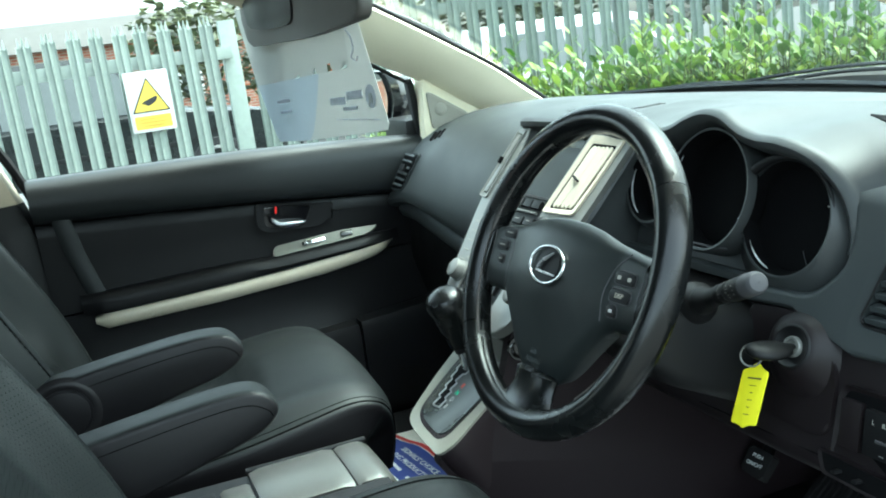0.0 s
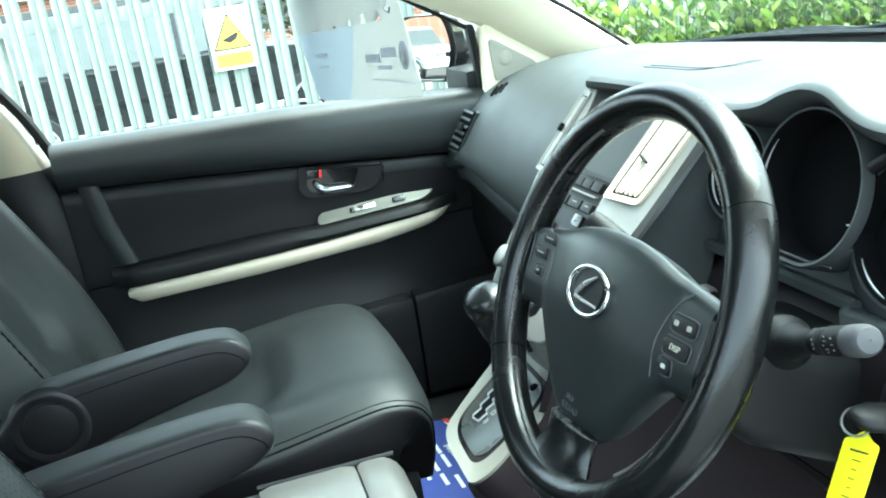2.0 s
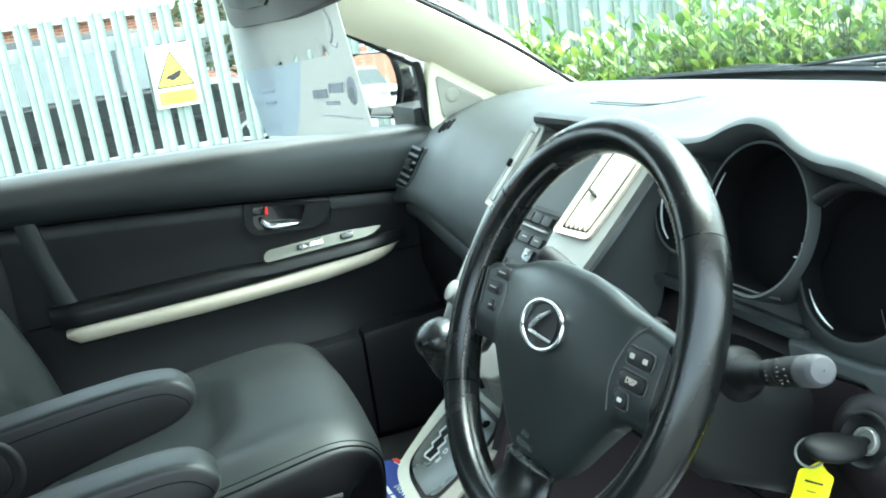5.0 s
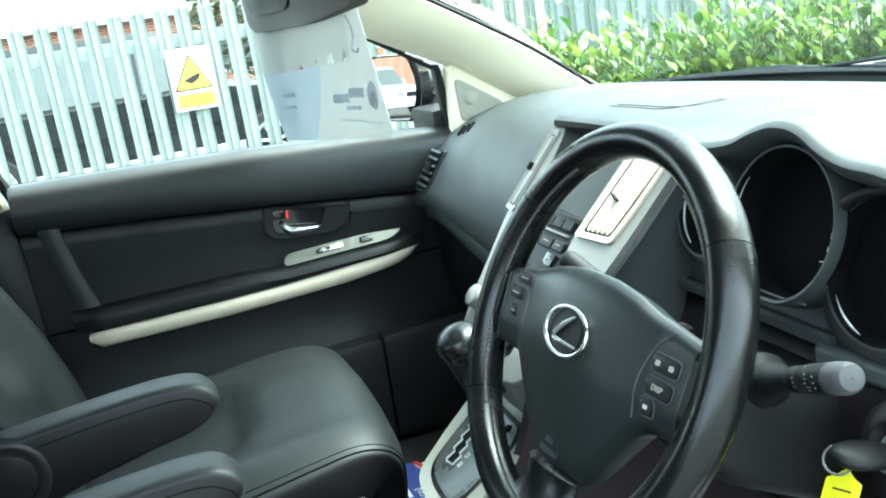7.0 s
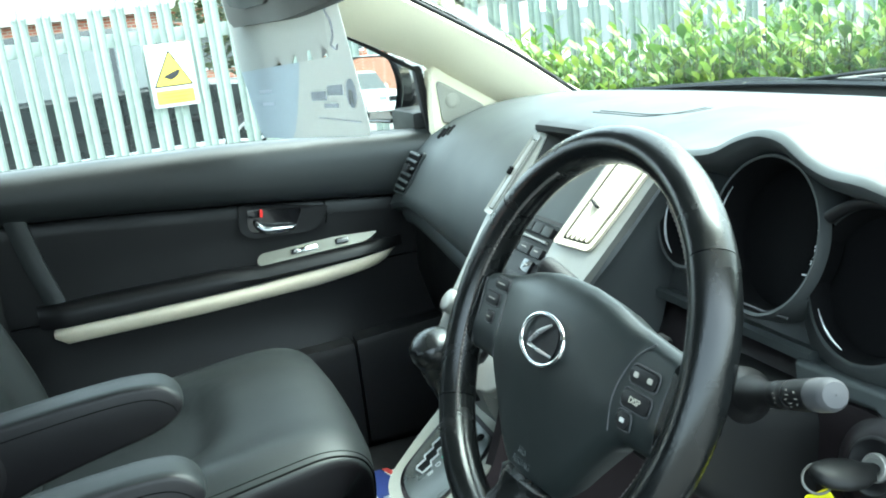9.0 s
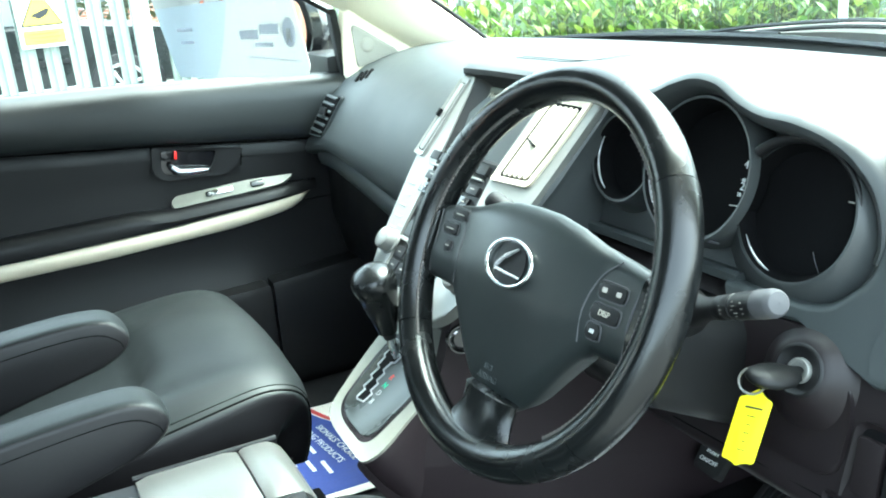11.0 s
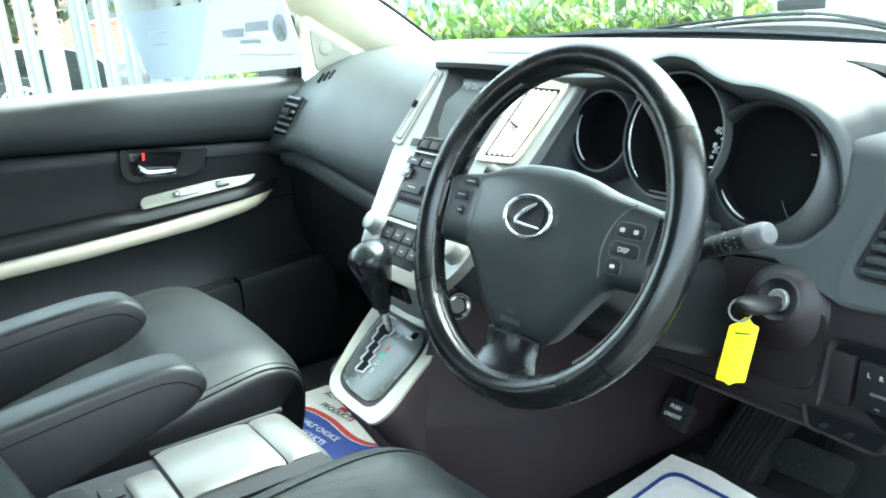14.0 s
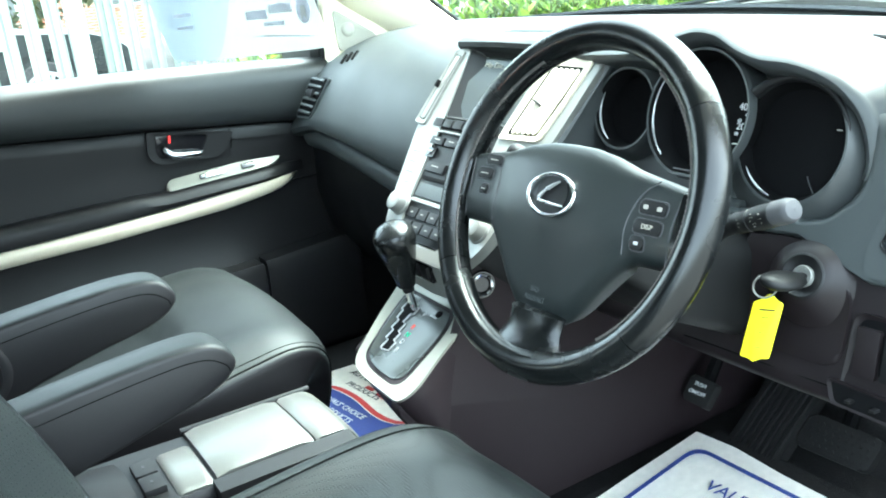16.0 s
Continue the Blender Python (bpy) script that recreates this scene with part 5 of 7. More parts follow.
for q in range(2):
    for k in range(4):
        b1 = part("climate_button", box(st(-0.048 + k * 0.028, -0.006 - q * 0.020, 0.012), (0.025, 0.016, 0.006), rot_s, 0.002), M_HARD, rad)
        part("button_mark", box(st(-0.048 + k * 0.028, -0.006 - q * 0.020, 0.0152), (0.007, 0.0016, 0.0005), rot_s), M_GREYFAB, b1)
for q in range(5):
    part("preset_mark", box(st(-0.120 + q * 0.004, 0.088 - q * 0.017, 0.0143), (0.020, 0.003, 0.001), rot_s, 0.0003), M_GREYFAB, stack)
for u in (-0.086, 0.122):
    k = part("rotary_knob", lathe([(0.0005, 0.0195), (0.0125, 0.0195), (0.0152, 0.0180), (0.0160, 0.0150), (0.0166, 0.004), (0.0185, 0.0028), (0.0190, 0.0)], st(u, 0.0, 0.013), rot_s.col[2], 32), M_SILVER, stack, "round silver rotary knob")
    part("knob_mark", box(st(u, 0.026, 0.0142), (0.012, 0.0024, 0.001), rot_s), M_SPEAKER, stack)
# lower silver apron between knobs and selector
ap = []
for v, w, x, z in ((0, 0.082, 0.040, 0.888), (1, 0.074, 0.042, 0.862), (2, 0.072, 0.050, 0.835), (3, 0.074, 0.062, 0.812)):
    ap.append([V(x + 0.014, 0.013 + w, z), V(x, 0.013 + w - 0.012, z), V(x - 0.003, 0.013, z), V(x, 0.013 - w + 0.012, z), V(x + 0.014, 0.013 - w, z), V(x + 0.06, 0.013 - w, z), V(x + 0.06, 0.013 + w, z)])
part("apron", loft(ap), M_SILVER, stack, "silver apron under the controls")
sh = part("seat_heater_switch", box((0.044, 0.000, 0.860), (0.014, 0.050, 0.030), Matrix.Rotation(radians(-10), 3, "Y"), 0.003), M_GLOSS, stack)
for y in (0.013, -0.013):
    part("rocker", box((0.0365, y, 0.860), (0.008, 0.020, 0.020), Matrix.Rotation(radians(-10), 3, "Y"), 0.003), M_HARD, sh)
# selector housing
con = thing("selector_console", (0.0, 0, 0.48), "black floor console with silver framed gear selector", "gear console")
G0 = V(0.0, 0.0, 0.785)
rot_g = axes((0, -1, 0), (0.866, 0, 0.5))


def gt(u, v, d=0.0):
    return G0 + rot_g @ V(u, v, d)


g_out = round_poly([(-0.100, 0.070), (0.100, 0.074), (0.104, 0.010), (0.122, -0.070), (0.112, -0.096), (0.0, -0.094), (-0.036, -0.082), (-0.072, -0.010)], [0.01, 0.01, 0.04, 0.02, 0.012, 0.04, 0.02, 0.05], 4)
g_in = round_poly([(-0.070, 0.058), (0.062, 0.056), (0.080, 0.020), (0.086, -0.068), (0.072, -0.081), (0.0, -0.079), (-0.033, -0.064), (-0.058, 0.0)], [0.012, 0.014, 0.03, 0.016, 0.014, 0.03, 0.016, 0.05], 4)
part("selector_frame", frame_ring(g_out, g_in, 0.014, gt(0, 0), rot_g, lift=-0.004), M_PLATE, con, "satin silver selector frame")
part("selector_gasket", prism(g_in, 0.006, gt(0, 0, -0.004), rot_g), M_DARK, con, "black edge round the selector plate")
part("selector_plate", prism([(0.012 + (u - 0.012) * 0.90, -0.008 + (v + 0.008) * 0.90) for u, v in g_in], 0.004, gt(0, 0, -0.0025), rot_g, 0.001), M_GATE, con, "grey selector plate")
slot = [(-0.042, 0.036), (-0.008, 0.034), (-0.008, 0.022), (-0.014, 0.020), (-0.014, 0.005), (-0.006, 0.003), (-0.006, -0.011), (0.002, -0.013), (0.002, -0.026), (0.010, -0.028), (0.010, -0.043), (-0.006, -0.046), (-0.010, -0.044), (-0.010, -0.030), (-0.018, -0.028), (-0.018, -0.013), (-0.026, -0.011), (-0.026, 0.004), (-0.034, 0.006), (-0.036, 0.020), (-0.042, 0.022)]
part("selector_slot", prism(slot, 0.002, gt(0, 0, -0.0018), rot_g), M_DARK, con)
part("slot_edge", tube([gt(u, v, -0.0016) for u, v in slot], 0.0015, 6, closed=True), M_MARK, con, "bright edge of the selector gate")
for body, u, v, mt in (("P", 0.0115, 0.0285, M_MARK), ("R", 0.0125, 0.0051, M_REDPAINT), ("N", 0.0155, -0.0087, M_GREENMARK), ("D", 0.0185, -0.0213, M_MARK), ("B", 0.0217, -0.0355, M_MARK)):
    part("gear_letter", text_mesh(body, 0.012, gt(u, v, -0.0022), rot_g, 0.0003), mt, con)
part("shift_lock", lathe([(0.0005, 0.002), (0.005, 0.002), (0.006, 0.0)], gt(0.038, 0.040, -0.0025), rot_g.col[2], 16), M_DARK, con)
part("lock_mark", box(gt(0.032, 0.033, -0.0022), (0.016, 0.003, 0.0006), rot_g), M_MARK, con)
rings = []
for k, d, dz in ((1.0, -0.004, 0), (1.02, -0.02, 0), (0.98, -0.06, -0.03), (0.92, -0.06, -0.30)):
    ring = []
    for u, v in g_out:
        p = gt(0.01 + (u - 0.01) * k, v, d if dz == 0 else 0)
        if dz:
            p = V(p.x * 0.8 + 0.035, p.y * 0.92, p.z + d + dz) if dz == -0.03 else V(p.x * 0.4 + 0.14, p.y * 0.8 - 0.012, 0.48)
        ring.append(p)
    rings.append(ring)
part("console_body", loft(rings), M_BROWN, con, "dark console sides reaching the floor")
for s, yb in ((-1, -0.108), (1, 0.085)):
    side = [(0.06, 0.49), (0.72, 0.49), (0.72, 0.86), (0.25, 0.92), (0.115, 0.92), (0.055, 0.890), (0.040, 0.84), (0.02, 0.79), (-0.085, 0.725)]
    if s > 0:
        side = [(0.12, 0.49), (0.72, 0.49), (0.72, 0.80), (0.20, 0.86), (0.115, 0.83), (0.04, 0.775), (-0.04, 0.725)]
    part("console_side", prism([(x, z) for x, z in round_poly(side, 0.012)], 0.02, (0, yb, 0), Matrix(((1, 0, 0), (0, 0, -1), (0, 1, 0))), 0.004), M_BROWN, con, "dark smooth console side")
lit = part("socket_surround", lathe([(0.0005, 0.004), (0.010, 0.004), (0.012, 0.007), (0.018, 0.007), (0.020, 0.0)], (0.064, -0.109, 0.860), (-0.25, -1, 0.1), 28), M_GLOSS, con, "round power socket")
part("socket_rim", lathe([(0.012, 0.0075), (0.015, 0.0085), (0.0165, 0.006)], (0.064, -0.109, 0.860), (-0.25, -1, 0.1), 28), M_CHROME, lit)
# gear lever
lev = thing("gear_lever", (0.024, 0.014, 0.80), "black leather gear knob on a chrome stem", "gear lever")
part("stem", tube([V(0.025, 0.014, 0.800), V(0.019, 0.014, 0.835)], lambda t: 0.0045 + 0.0025 * t, 14), M_CHROME, lev, "chrome stem")
part("collar", tube([V(0.020, 0.014, 0.830), V(0.016, 0.013, 0.850)], lambda t: 0.0085 + 0.003 * t, 16), M_HARD, lev)
kp = spline([V(0.017, 0.013, 0.840), V(0.013, 0.011, 0.866), V(0.007, 0.008, 0.898), V(0.000, 0.004, 0.922), V(-0.005, 0.002, 0.937)], 18)
part("knob", tube(kp, lambda t: (0.013 + 0.0175 * min(1, t * 1.6) ** 1.1) * math.sqrt(max(0.02, 1 - max(0, (t - 0.62) / 0.39) ** 2.4)), 20), M_WHEEL, lev, "glossy black leather knob")

# ---- rear console between the seats ----
rc = thing("rear_console", (-0.3, -0.05, 0.48), "black centre console with silver sliding lid", "centre console")
rings = []
for x, zt, w in ((-0.62, 0.728, 0.080), (-0.40, 0.729, 0.080), (-0.16, 0.724, 0.078), (-0.145, 0.70, 0.075), (-0.138, 0.66, 0.07), (-0.14, 0.48, 0.07)):
    rings.append([V(x, -0.052 + w, 0.48), V(x, -0.052 + w, zt - 0.015), V(x, -0.052 + w - 0.008, zt), V(x, -0.052 - w + 0.008, zt), V(x, -0.052 - w, zt - 0.015), V(x, -0.052 - w, 0.48)])
part("console_shell", loft(rings), M_HARD, rc)


def lid(x0, x1, y0, y1, z, name, mt, lab="", curve=0.0):
    rr = []
    n = 8
    for q in range(n + 1):
        x = lerp(x0, x1, q / n)
        zz = z - curve * max(0, (q / n - 0.5) * 2) ** 2
        e = 0.004 if q in (0, n) else 0.0
        rr.append([V(x, y0, zz - 0.012), V(x, y0 - 0.0, zz - 0.004 - e), V(x, y0 + (y1 - y0) * 0.06, zz - e), V(x, (y0 + y1) / 2, zz + 0.002 - e), V(x, y1 - (y1 - y0) * 0.06, zz - e), V(x, y1, zz - 0.004 - e), V(x, y1, zz - 0.012)])
    return part(name, loft(rr), mt, rc, lab)


lid(-0.328, -0.204, 0.020, -0.114, 0.738, "sliding_lid", M_LID, "satin silver sliding lid")
lid(-0.201, -0.142, 0.020, -0.116, 0.737, "lid_nose", M_LID, "silver front of the console", 0.022)
lid(-0.374, -0.332, -0.012, -0.120, 0.734, "ash_lid", M_LID, "small silver lid")
lid(-0.60, -0.414, 0.016, -0.116, 0.732, "rear_lid", M_HARD)
part("lid_edge", tube([V(-0.33, 0.024, 0.733), V(-0.15, 0.024, 0.731)], 0.004, 8), M_HARD, rc)
for y in (-0.030, -0.070):
    b1 = part("console_button", box((-0.394, y - 0.012, 0.733), (0.026, 0.036, 0.010), None, 0.003), M_HARD, rc)
    part("button_mark", box((-0.394, y - 0.012, 0.7383), (0.003, 0.006, 0.0006)), M_STALKTIP, b1)
part("side_ledge", loft([[V(x, -0.118, 0.722), V(x, -0.122, 0.734), V(x, -0.150, 0.732), V(x, -0.152, 0.70)] for x in (-0.335, -0.25, -0.16)]), M_HARD, rc)

# ---- steering wheel ----
sw = thing("steering_wheel", (0.05, -0.369, 1.0), "black leather steering wheel with a chrome emblem", "steering wheel")
WA, WY = radians(26.4), radians(3.9)
rot_w = axes((math.sin(WY), -math.cos(WY), 0), (math.sin(WA) * math.cos(WY), math.sin(WA) * math.sin(WY), math.cos(WA)))
W0 = V(0.0034, -0.3716, 1.0374) - rot_w @ V(0, 0.009, 0)


def wl(u, v, d=0.0):
    return W0 + rot_w @ V(u, v, d)


RW = 0.1700


def rim_arc(a0, a1, n, r, fat=1.0, closed=False):
    own = bmesh.new()
    rings = []
    for q in range(n + (0 if closed else 1)):
        a = lerp(a0, a1, q / n)
        c, s = math.cos(a), math.sin(a)
        ring = []
        for k in range(16):
            b = k / 16 * math.tau
            rad = RW + math.cos(b) * r * fat
            d = math.sin(b) * r * 1.12 * fat
            ring.append(wl(c * rad, s * rad + 0.009, d))
        rings.append(ring)
    if closed:
        rings.append(rings[0])
        own = loft(rings, caps=False, bm=own)
        bmesh.ops.remove_doubles(own, verts=own.verts, dist=1e-6)
        return own
    return loft(rings, bm=own)


A_R, A_L, A_BL, A_BR = radians(36), radians(144), radians(214), radians(-40)
part("rim", rim_arc(A_R, A_L, 40, 0.0162), M_WHEEL, sw, "smooth leather upper rim")
part("rim", rim_arc(A_L + 0.006, A_BL, 26, 0.0166), M_WHEEL, sw)
part("rim", rim_arc(A_BL + 0.006, math.tau + A_BR, 36, 0.0162), M_WHEEL, sw)
part("rim", rim_arc(A_BR + 0.006, A_R - 0.006, 26, 0.0166), M_WHEEL, sw)
for a in (A_R, A_L, A_BL, A_BR):
    part("rim_joint", rim_arc(a - 0.010, a + 0.010, 2, 0.0152, 1.0), M_SEAM, sw)
# stitching on the inside of the rim
st_bm = bmesh.new()
for a0, a1 in ((radians(120), radians(222)), (radians(-50), radians(60))):
    n = int((a1 - a0) / 0.030)
    for q in range(n):
        a = a0 + q * 0.030
        c, s = math.cos(a), math.sin(a)
        for sg in (1, -1):
            add_box(st_bm, wl(c * (RW - 0.0143), s * (RW - 0.0143) + 0.009, 0.0082), (0.0062, 0.0019, 0.0019), rot_w @ Matrix.Rotation(a + math.pi / 2 + 0.5 * sg, 3, "Z"))
tagged(part("stitching", st_bm, M_MARKDIM, sw), kind="stuff")
# hub
HUB_TOP = [(0.0, 0.064), (0.03, 0.063), (0.06, 0.058), (0.088, 0.050), (0.105, 0.047), (0.125, 0.044), (0.172, 0.036)]
HUB_FOOT = [(0.0, -0.116), (0.030, -0.113), (0.040, -0.107), (0.052, -0.095), (0.066, -0.076), (0.080, -0.058), (0.092, -0.044), (0.106, -0.036), (0.143, -0.035), (0.172, -0.040)]


def hub_d(u, v):
    """Height of the padded cover over the rim's plane."""
    dome = max(0, 1 - (u / 0.100) ** 2) ** 0.8
    return 0.0055 + 0.0125 * dome * (1 - 0.25 * (v / 0.064) ** 2 if v > 0 else 1) - 0.022 * max(0, -v - 0.012) / 0.10


def hub_cover(u0, u1, n, rise=0.0, m=22):
    """Closed padded piece between two columns of the hub, with rolled top and bottom edges."""
    rings = []
    for q in range(n + 1):
        u = lerp(u0, u1, q / n)
        top, foot_v = table(abs(u), HUB_TOP), table(abs(u), HUB_FOOT)
        ring = []
        for k in range(m + 1):
            a = k / m * math.pi
            s1 = -math.cos(a)
            v = lerp(foot_v, top, 0.5 + 0.5 * math.copysign(abs(s1) ** 0.8, s1))
            e = max(0, abs(2 * (v - foot_v) / (top - foot_v) - 1) - 0.72) / 0.28
            ring.append(wl(u, v, hub_d(u, v) + rise - 0.012 * (1 - math.sqrt(max(0, 1 - e * e)))))
        ring.append(wl(u, top - 0.006, -0.022))
        ring.append(wl(u, foot_v + 0.006, -0.030 if abs(u) < 0.09 else -0.020))
        rings.append(ring)
    return loft(rings)


part("airbag_pad", hub_cover(-0.146, 0.146, 72), M_PAD, sw, "smooth black airbag pad and spokes", smooth=60)
for s in (1, -1):
    part("spoke", hub_cover(s * 0.147, s * 0.170, 8, 0.0034), M_WHEEL, sw, "leather-covered end of the spoke", smooth=60)
    for line in (((0.118, 0.042), (0.100, 0.026), (0.093, -0.002), (0.094, -0.030)), ((0.146, 0.034), (0.1425, 0.001), (0.1435, -0.030))):
        part("groove_line", tube(spline([wl(s * u, v, hub_d(u, v) + 0.0004) for u, v in line], 14), 0.0007, 6), M_STALKTIP, sw, "thin grey panel edge")
sec = []
for t, w, d in ((0, 0.036, -0.013), (0.08, 0.0385, -0.008), (0.16, 0.0375, -0.0085), (0.4, 0.0365, -0.009), (0.7, 0.045, -0.006), (0.88, 0.060, -0.003), (1.0, 0.080, 0.0)):
    v = lerp(-0.104, -RW + 0.013, t)
    sec.append([wl(0.0 + w * math.cos(b), v, d + 0.012 * math.sin(b)) for b in [q / 16 * math.tau for q in range(16)]])
part("lower_spoke", loft(sec), M_WHEEL, sw, "leather lower spoke")
for u, v, a, b, txt in ((0.118, 0.017, 0.030, 0.012, ""), (0.117, -0.001, 0.031, 0.012, "DISP"), (0.109, -0.017, 0.015, 0.012, "")):
    b1 = part("wheel_button", prism(round_poly([(-a / 2, -b / 2), (a / 2, -b / 2), (a / 2, b / 2), (-a / 2, b / 2)], 0.004), 0.005, wl(u, v, hub_d(u, v) + 0.0022), rot_w, 0.0015), M_HARD, sw)
    if txt:
        part("button_word", text_mesh(txt, 0.0066, wl(u, v, hub_d(u, v) + 0.0024), rot_w, 0.0002), M_SPEAKER, b1)
    elif v > 0:
        for du in (-0.008, 0.008):
            part("button_mark", prism(round_poly([(-0.0026, -0.002), (0.0026, -0.002), (0.0026, 0.002), (-0.0026, 0.002)], 0.001), 0.0006, wl(u + du, v, hub_d(u, v) + 0.0027), rot_w), M_GREYFAB, b1)
    else:
        part("button_mark", box(wl(u, v, hub_d(u, v) + 0.0024), (0.005, 0.003, 0.0005), rot_w), M_MARK, b1)
for u, v, a, b in ((-0.112, 0.034, 0.026, 0.010), (-0.122, 0.018, 0.024, 0.011), (-0.118, 0.001, 0.012, 0.010)):
    b1 = part("wheel_button", prism(round_poly([(-a / 2, -b / 2), (a / 2, -b / 2), (a / 2, b / 2), (-a / 2, b / 2)], 0.004), 0.005, wl(u, v, hub_d(u, v) + 0.0022), rot_w, 0.0015), M_HARD, sw)
    part("button_mark", box(wl(u, v, hub_d(u, v) + 0.0024), (a * 0.5, 0.0012, 0.0005), rot_w), M_GREYFAB, b1)
for u, v, a, b in ((0.118, 0.017, 0.030, 0.012), (0.117, -0.001, 0.031, 0.012), (0.109, -0.017, 0.015, 0.012), (-0.112, 0.034, 0.026, 0.010), (-0.122, 0.018, 0.024, 0.011), (-0.118, 0.001, 0.012, 0.010)):
    edge = round_poly([(-a / 2 - 0.0012, -b / 2 - 0.0012), (a / 2 + 0.0012, -b / 2 - 0.0012), (a / 2 + 0.0012, b / 2 + 0.0012), (-a / 2 - 0.0012, b / 2 + 0.0012)], 0.005)
    part("button_edge", tube([wl(u + x, v + y, hub_d(u + x, v + y) + 0.0006) for x, y in edge], 0.0006, 6, closed=True), M_STALKTIP, sw, "thin grey rim round a button")
em = wl(0, 0.009, 0.0190)
part("emblem_disc", lathe([(0.0005, 0.0008), (0.0215, 0.0), (0.022, -0.004)], em, rot_w.col[2], 32), M_HARD, sw)
part("emblem_ring", ring_tube(em + rot_w @ V(0, 0, 0.001), rot_w, 0.0320, 0.0205, 0.0021), M_CHROME, sw, "chrome oval ring")
part("emblem_bar", tube(spline([em + rot_w @ V(*p) for p in ((0.009, 0.014, 0.002), (-0.004, 0.005, 0.003), (-0.0135, -0.005, 0.003))], 8) + [em + rot_w @ V(*p) for p in ((-0.0135, -0.0075, 0.003), (0.004, -0.0090, 0.003), (0.0205, -0.0095, 0.002))], lambda t: 0.0010 + 0.0012 * math.sin(t * math.pi), 8), M_EMBLEM, sw, "chrome emblem stroke")
part("airbag_word", text_mesh("SRS", 0.0085, wl(-0.004, -0.086, hub_d(0, -0.086) + 0.0004), rot_w, 0.0003), M_DASH, sw)
part("airbag_word", text_mesh("AIRBAG", 0.0085, wl(-0.004, -0.0955, hub_d(0, -0.0955) + 0.0004), rot_w, 0.0003), M_DASH, sw)

# ---- steering column ----
col = thing("steering_column", (0.12, -0.36, 0.96), "black steering column shroud with two stalks", "steering column")
rings = []
for x, y, z, w, h in ((0.035, -0.366, 0.985, 0.046, 0.034), (0.06, -0.362, 0.968, 0.070, 0.042), (0.10, -0.36, 0.942, 0.080, 0.054), (0.20, -0.36, 0.905, 0.088, 0.066), (0.26, -0.36, 0.89, 0.093, 0.070)):
    rings.append([V(x, y + w * a, z + h * b) for a, b in round_poly([(-1, -1), (1, -1), (0.9, 0.9), (-0.9, 0.9)], 0.45, 5)])
part("shroud", loft(rings), M_PANEL, col)


def stalk(a, b, tip, marks=()):
    a, b = V(*a), V(*b)
    d = (b - a).normalized()
    L = (b - a).length
    o = part("stalk", lathe([(0.0005, 0.0), (0.0225, 0.0), (0.0240, 0.004), (0.0225, 0.012), (0.0160, 0.018), (0.0150, 0.024), (0.0158, 0.028), (0.0128, 0.034), (0.0102, L * 0.32), (0.0098, L * 0.44), (0.0108, L * 0.46), (0.0108, L * 0.50), (0.0100, L * 0.51), (0.0104, L * 0.545), (0.0110, L * 0.56), (0.0112, L * 0.62), (0.0104, L * 0.625), (0.0104, L * 0.645), (0.0116, L * 0.65), (0.0118, L * 0.84)], a, d, 26), M_HARD, col, "black control stalk")
    part("stalk_tip", lathe([(0.0118, L * 0.84), (0.0120, L * 0.86), (0.0117, L * 0.95), (0.0108, L * 0.978), (0.0088, L * 0.994), (0.0040, L), (0.0005, L * 1.002)], a, d, 26), tip, o)
    face_n = V(-0.60, -0.72, 0.35)
    face_n = (face_n - d * face_n.dot(d)).normalized()
    side = d.cross(face_n)
    for q, (t, an, length, thick) in enumerate(marks):
        p = a + d * (L * t) + (face_n * math.cos(an) + side * math.sin(an)) * 0.0119
        part("stalk_mark", box(p, (length, thick, 0.0005), axes(d, face_n.cross(d))), M_GREYFAB, o)
    return o


stalk((0.136, -0.422, 0.978), (0.1075, -0.562, 1.037), M_STALKTIP, ((0.56, -0.25, 0.0018, 0.0006), (0.57, 0.05, 0.0030, 0.0005), (0.56, 0.35, 0.0014, 0.0006), (0.69, -0.45, 0.0016, 0.0010), (0.70, -0.15, 0.0044, 0.0005), (0.685, 0.12, 0.0020, 0.0008), (0.71, 0.38, 0.0050, 0.0005), (0.70, 0.62, 0.0024, 0.0006), (0.77, -0.30, 0.0022, 0.0012), (0.78, 0.10, 0.0034, 0.0005), (0.775, 0.45, 0.0012, 0.0010)))
stalk((0.126, -0.312, 0.975), (0.078, -0.180, 1.050), M_HARD)

# ---- ignition key ----
key = thing("ignition_key", (0.15, -0.51, 0.945), "black key in the ignition with a steel ring", "key")
kd = ign_axis.normalized()
kd = (kd + V(0.0, 0.10, -0.30)).normalized()
k0 = ig + ign_axis.normalized() * 0.010
rot_k = axes(kd, V(-0.25, 0.92, 0.25))
kh = [[k0 + rot_k @ V(a, w * math.cos(b), h * math.sin(b)) for b in [q / 20 * math.tau for q in range(20)]] for a, w, h in ((-0.004, 0.004, 0.0025), (0.003, 0.007, 0.0035), (0.011, 0.0140, 0.0060), (0.024, 0.0180, 0.0075), (0.037, 0.0170, 0.0075), (0.046, 0.0120, 0.006), (0.050, 0.005, 0.003))]
part("key_head", loft(kh), M_PANEL, key, smooth=60)
rc0 = V(0.1400, -0.5060, 0.9400)
part("key_ring", ring_tube(rc0, axes((0.45, -0.80, 0.1), (0.2, 0.1, 0.95)), 0.0115, 0.0115, 0.0011), M_SILVER, key, "thin steel split ring")
tag = thing("key_tag", (0.13, -0.51, 0.86), "yellow plastic dealer key tag with illegible print", "key tag")
rot_tag = axes((0.25, -0.95, 0.12), (0.33, -0.03, 0.94))
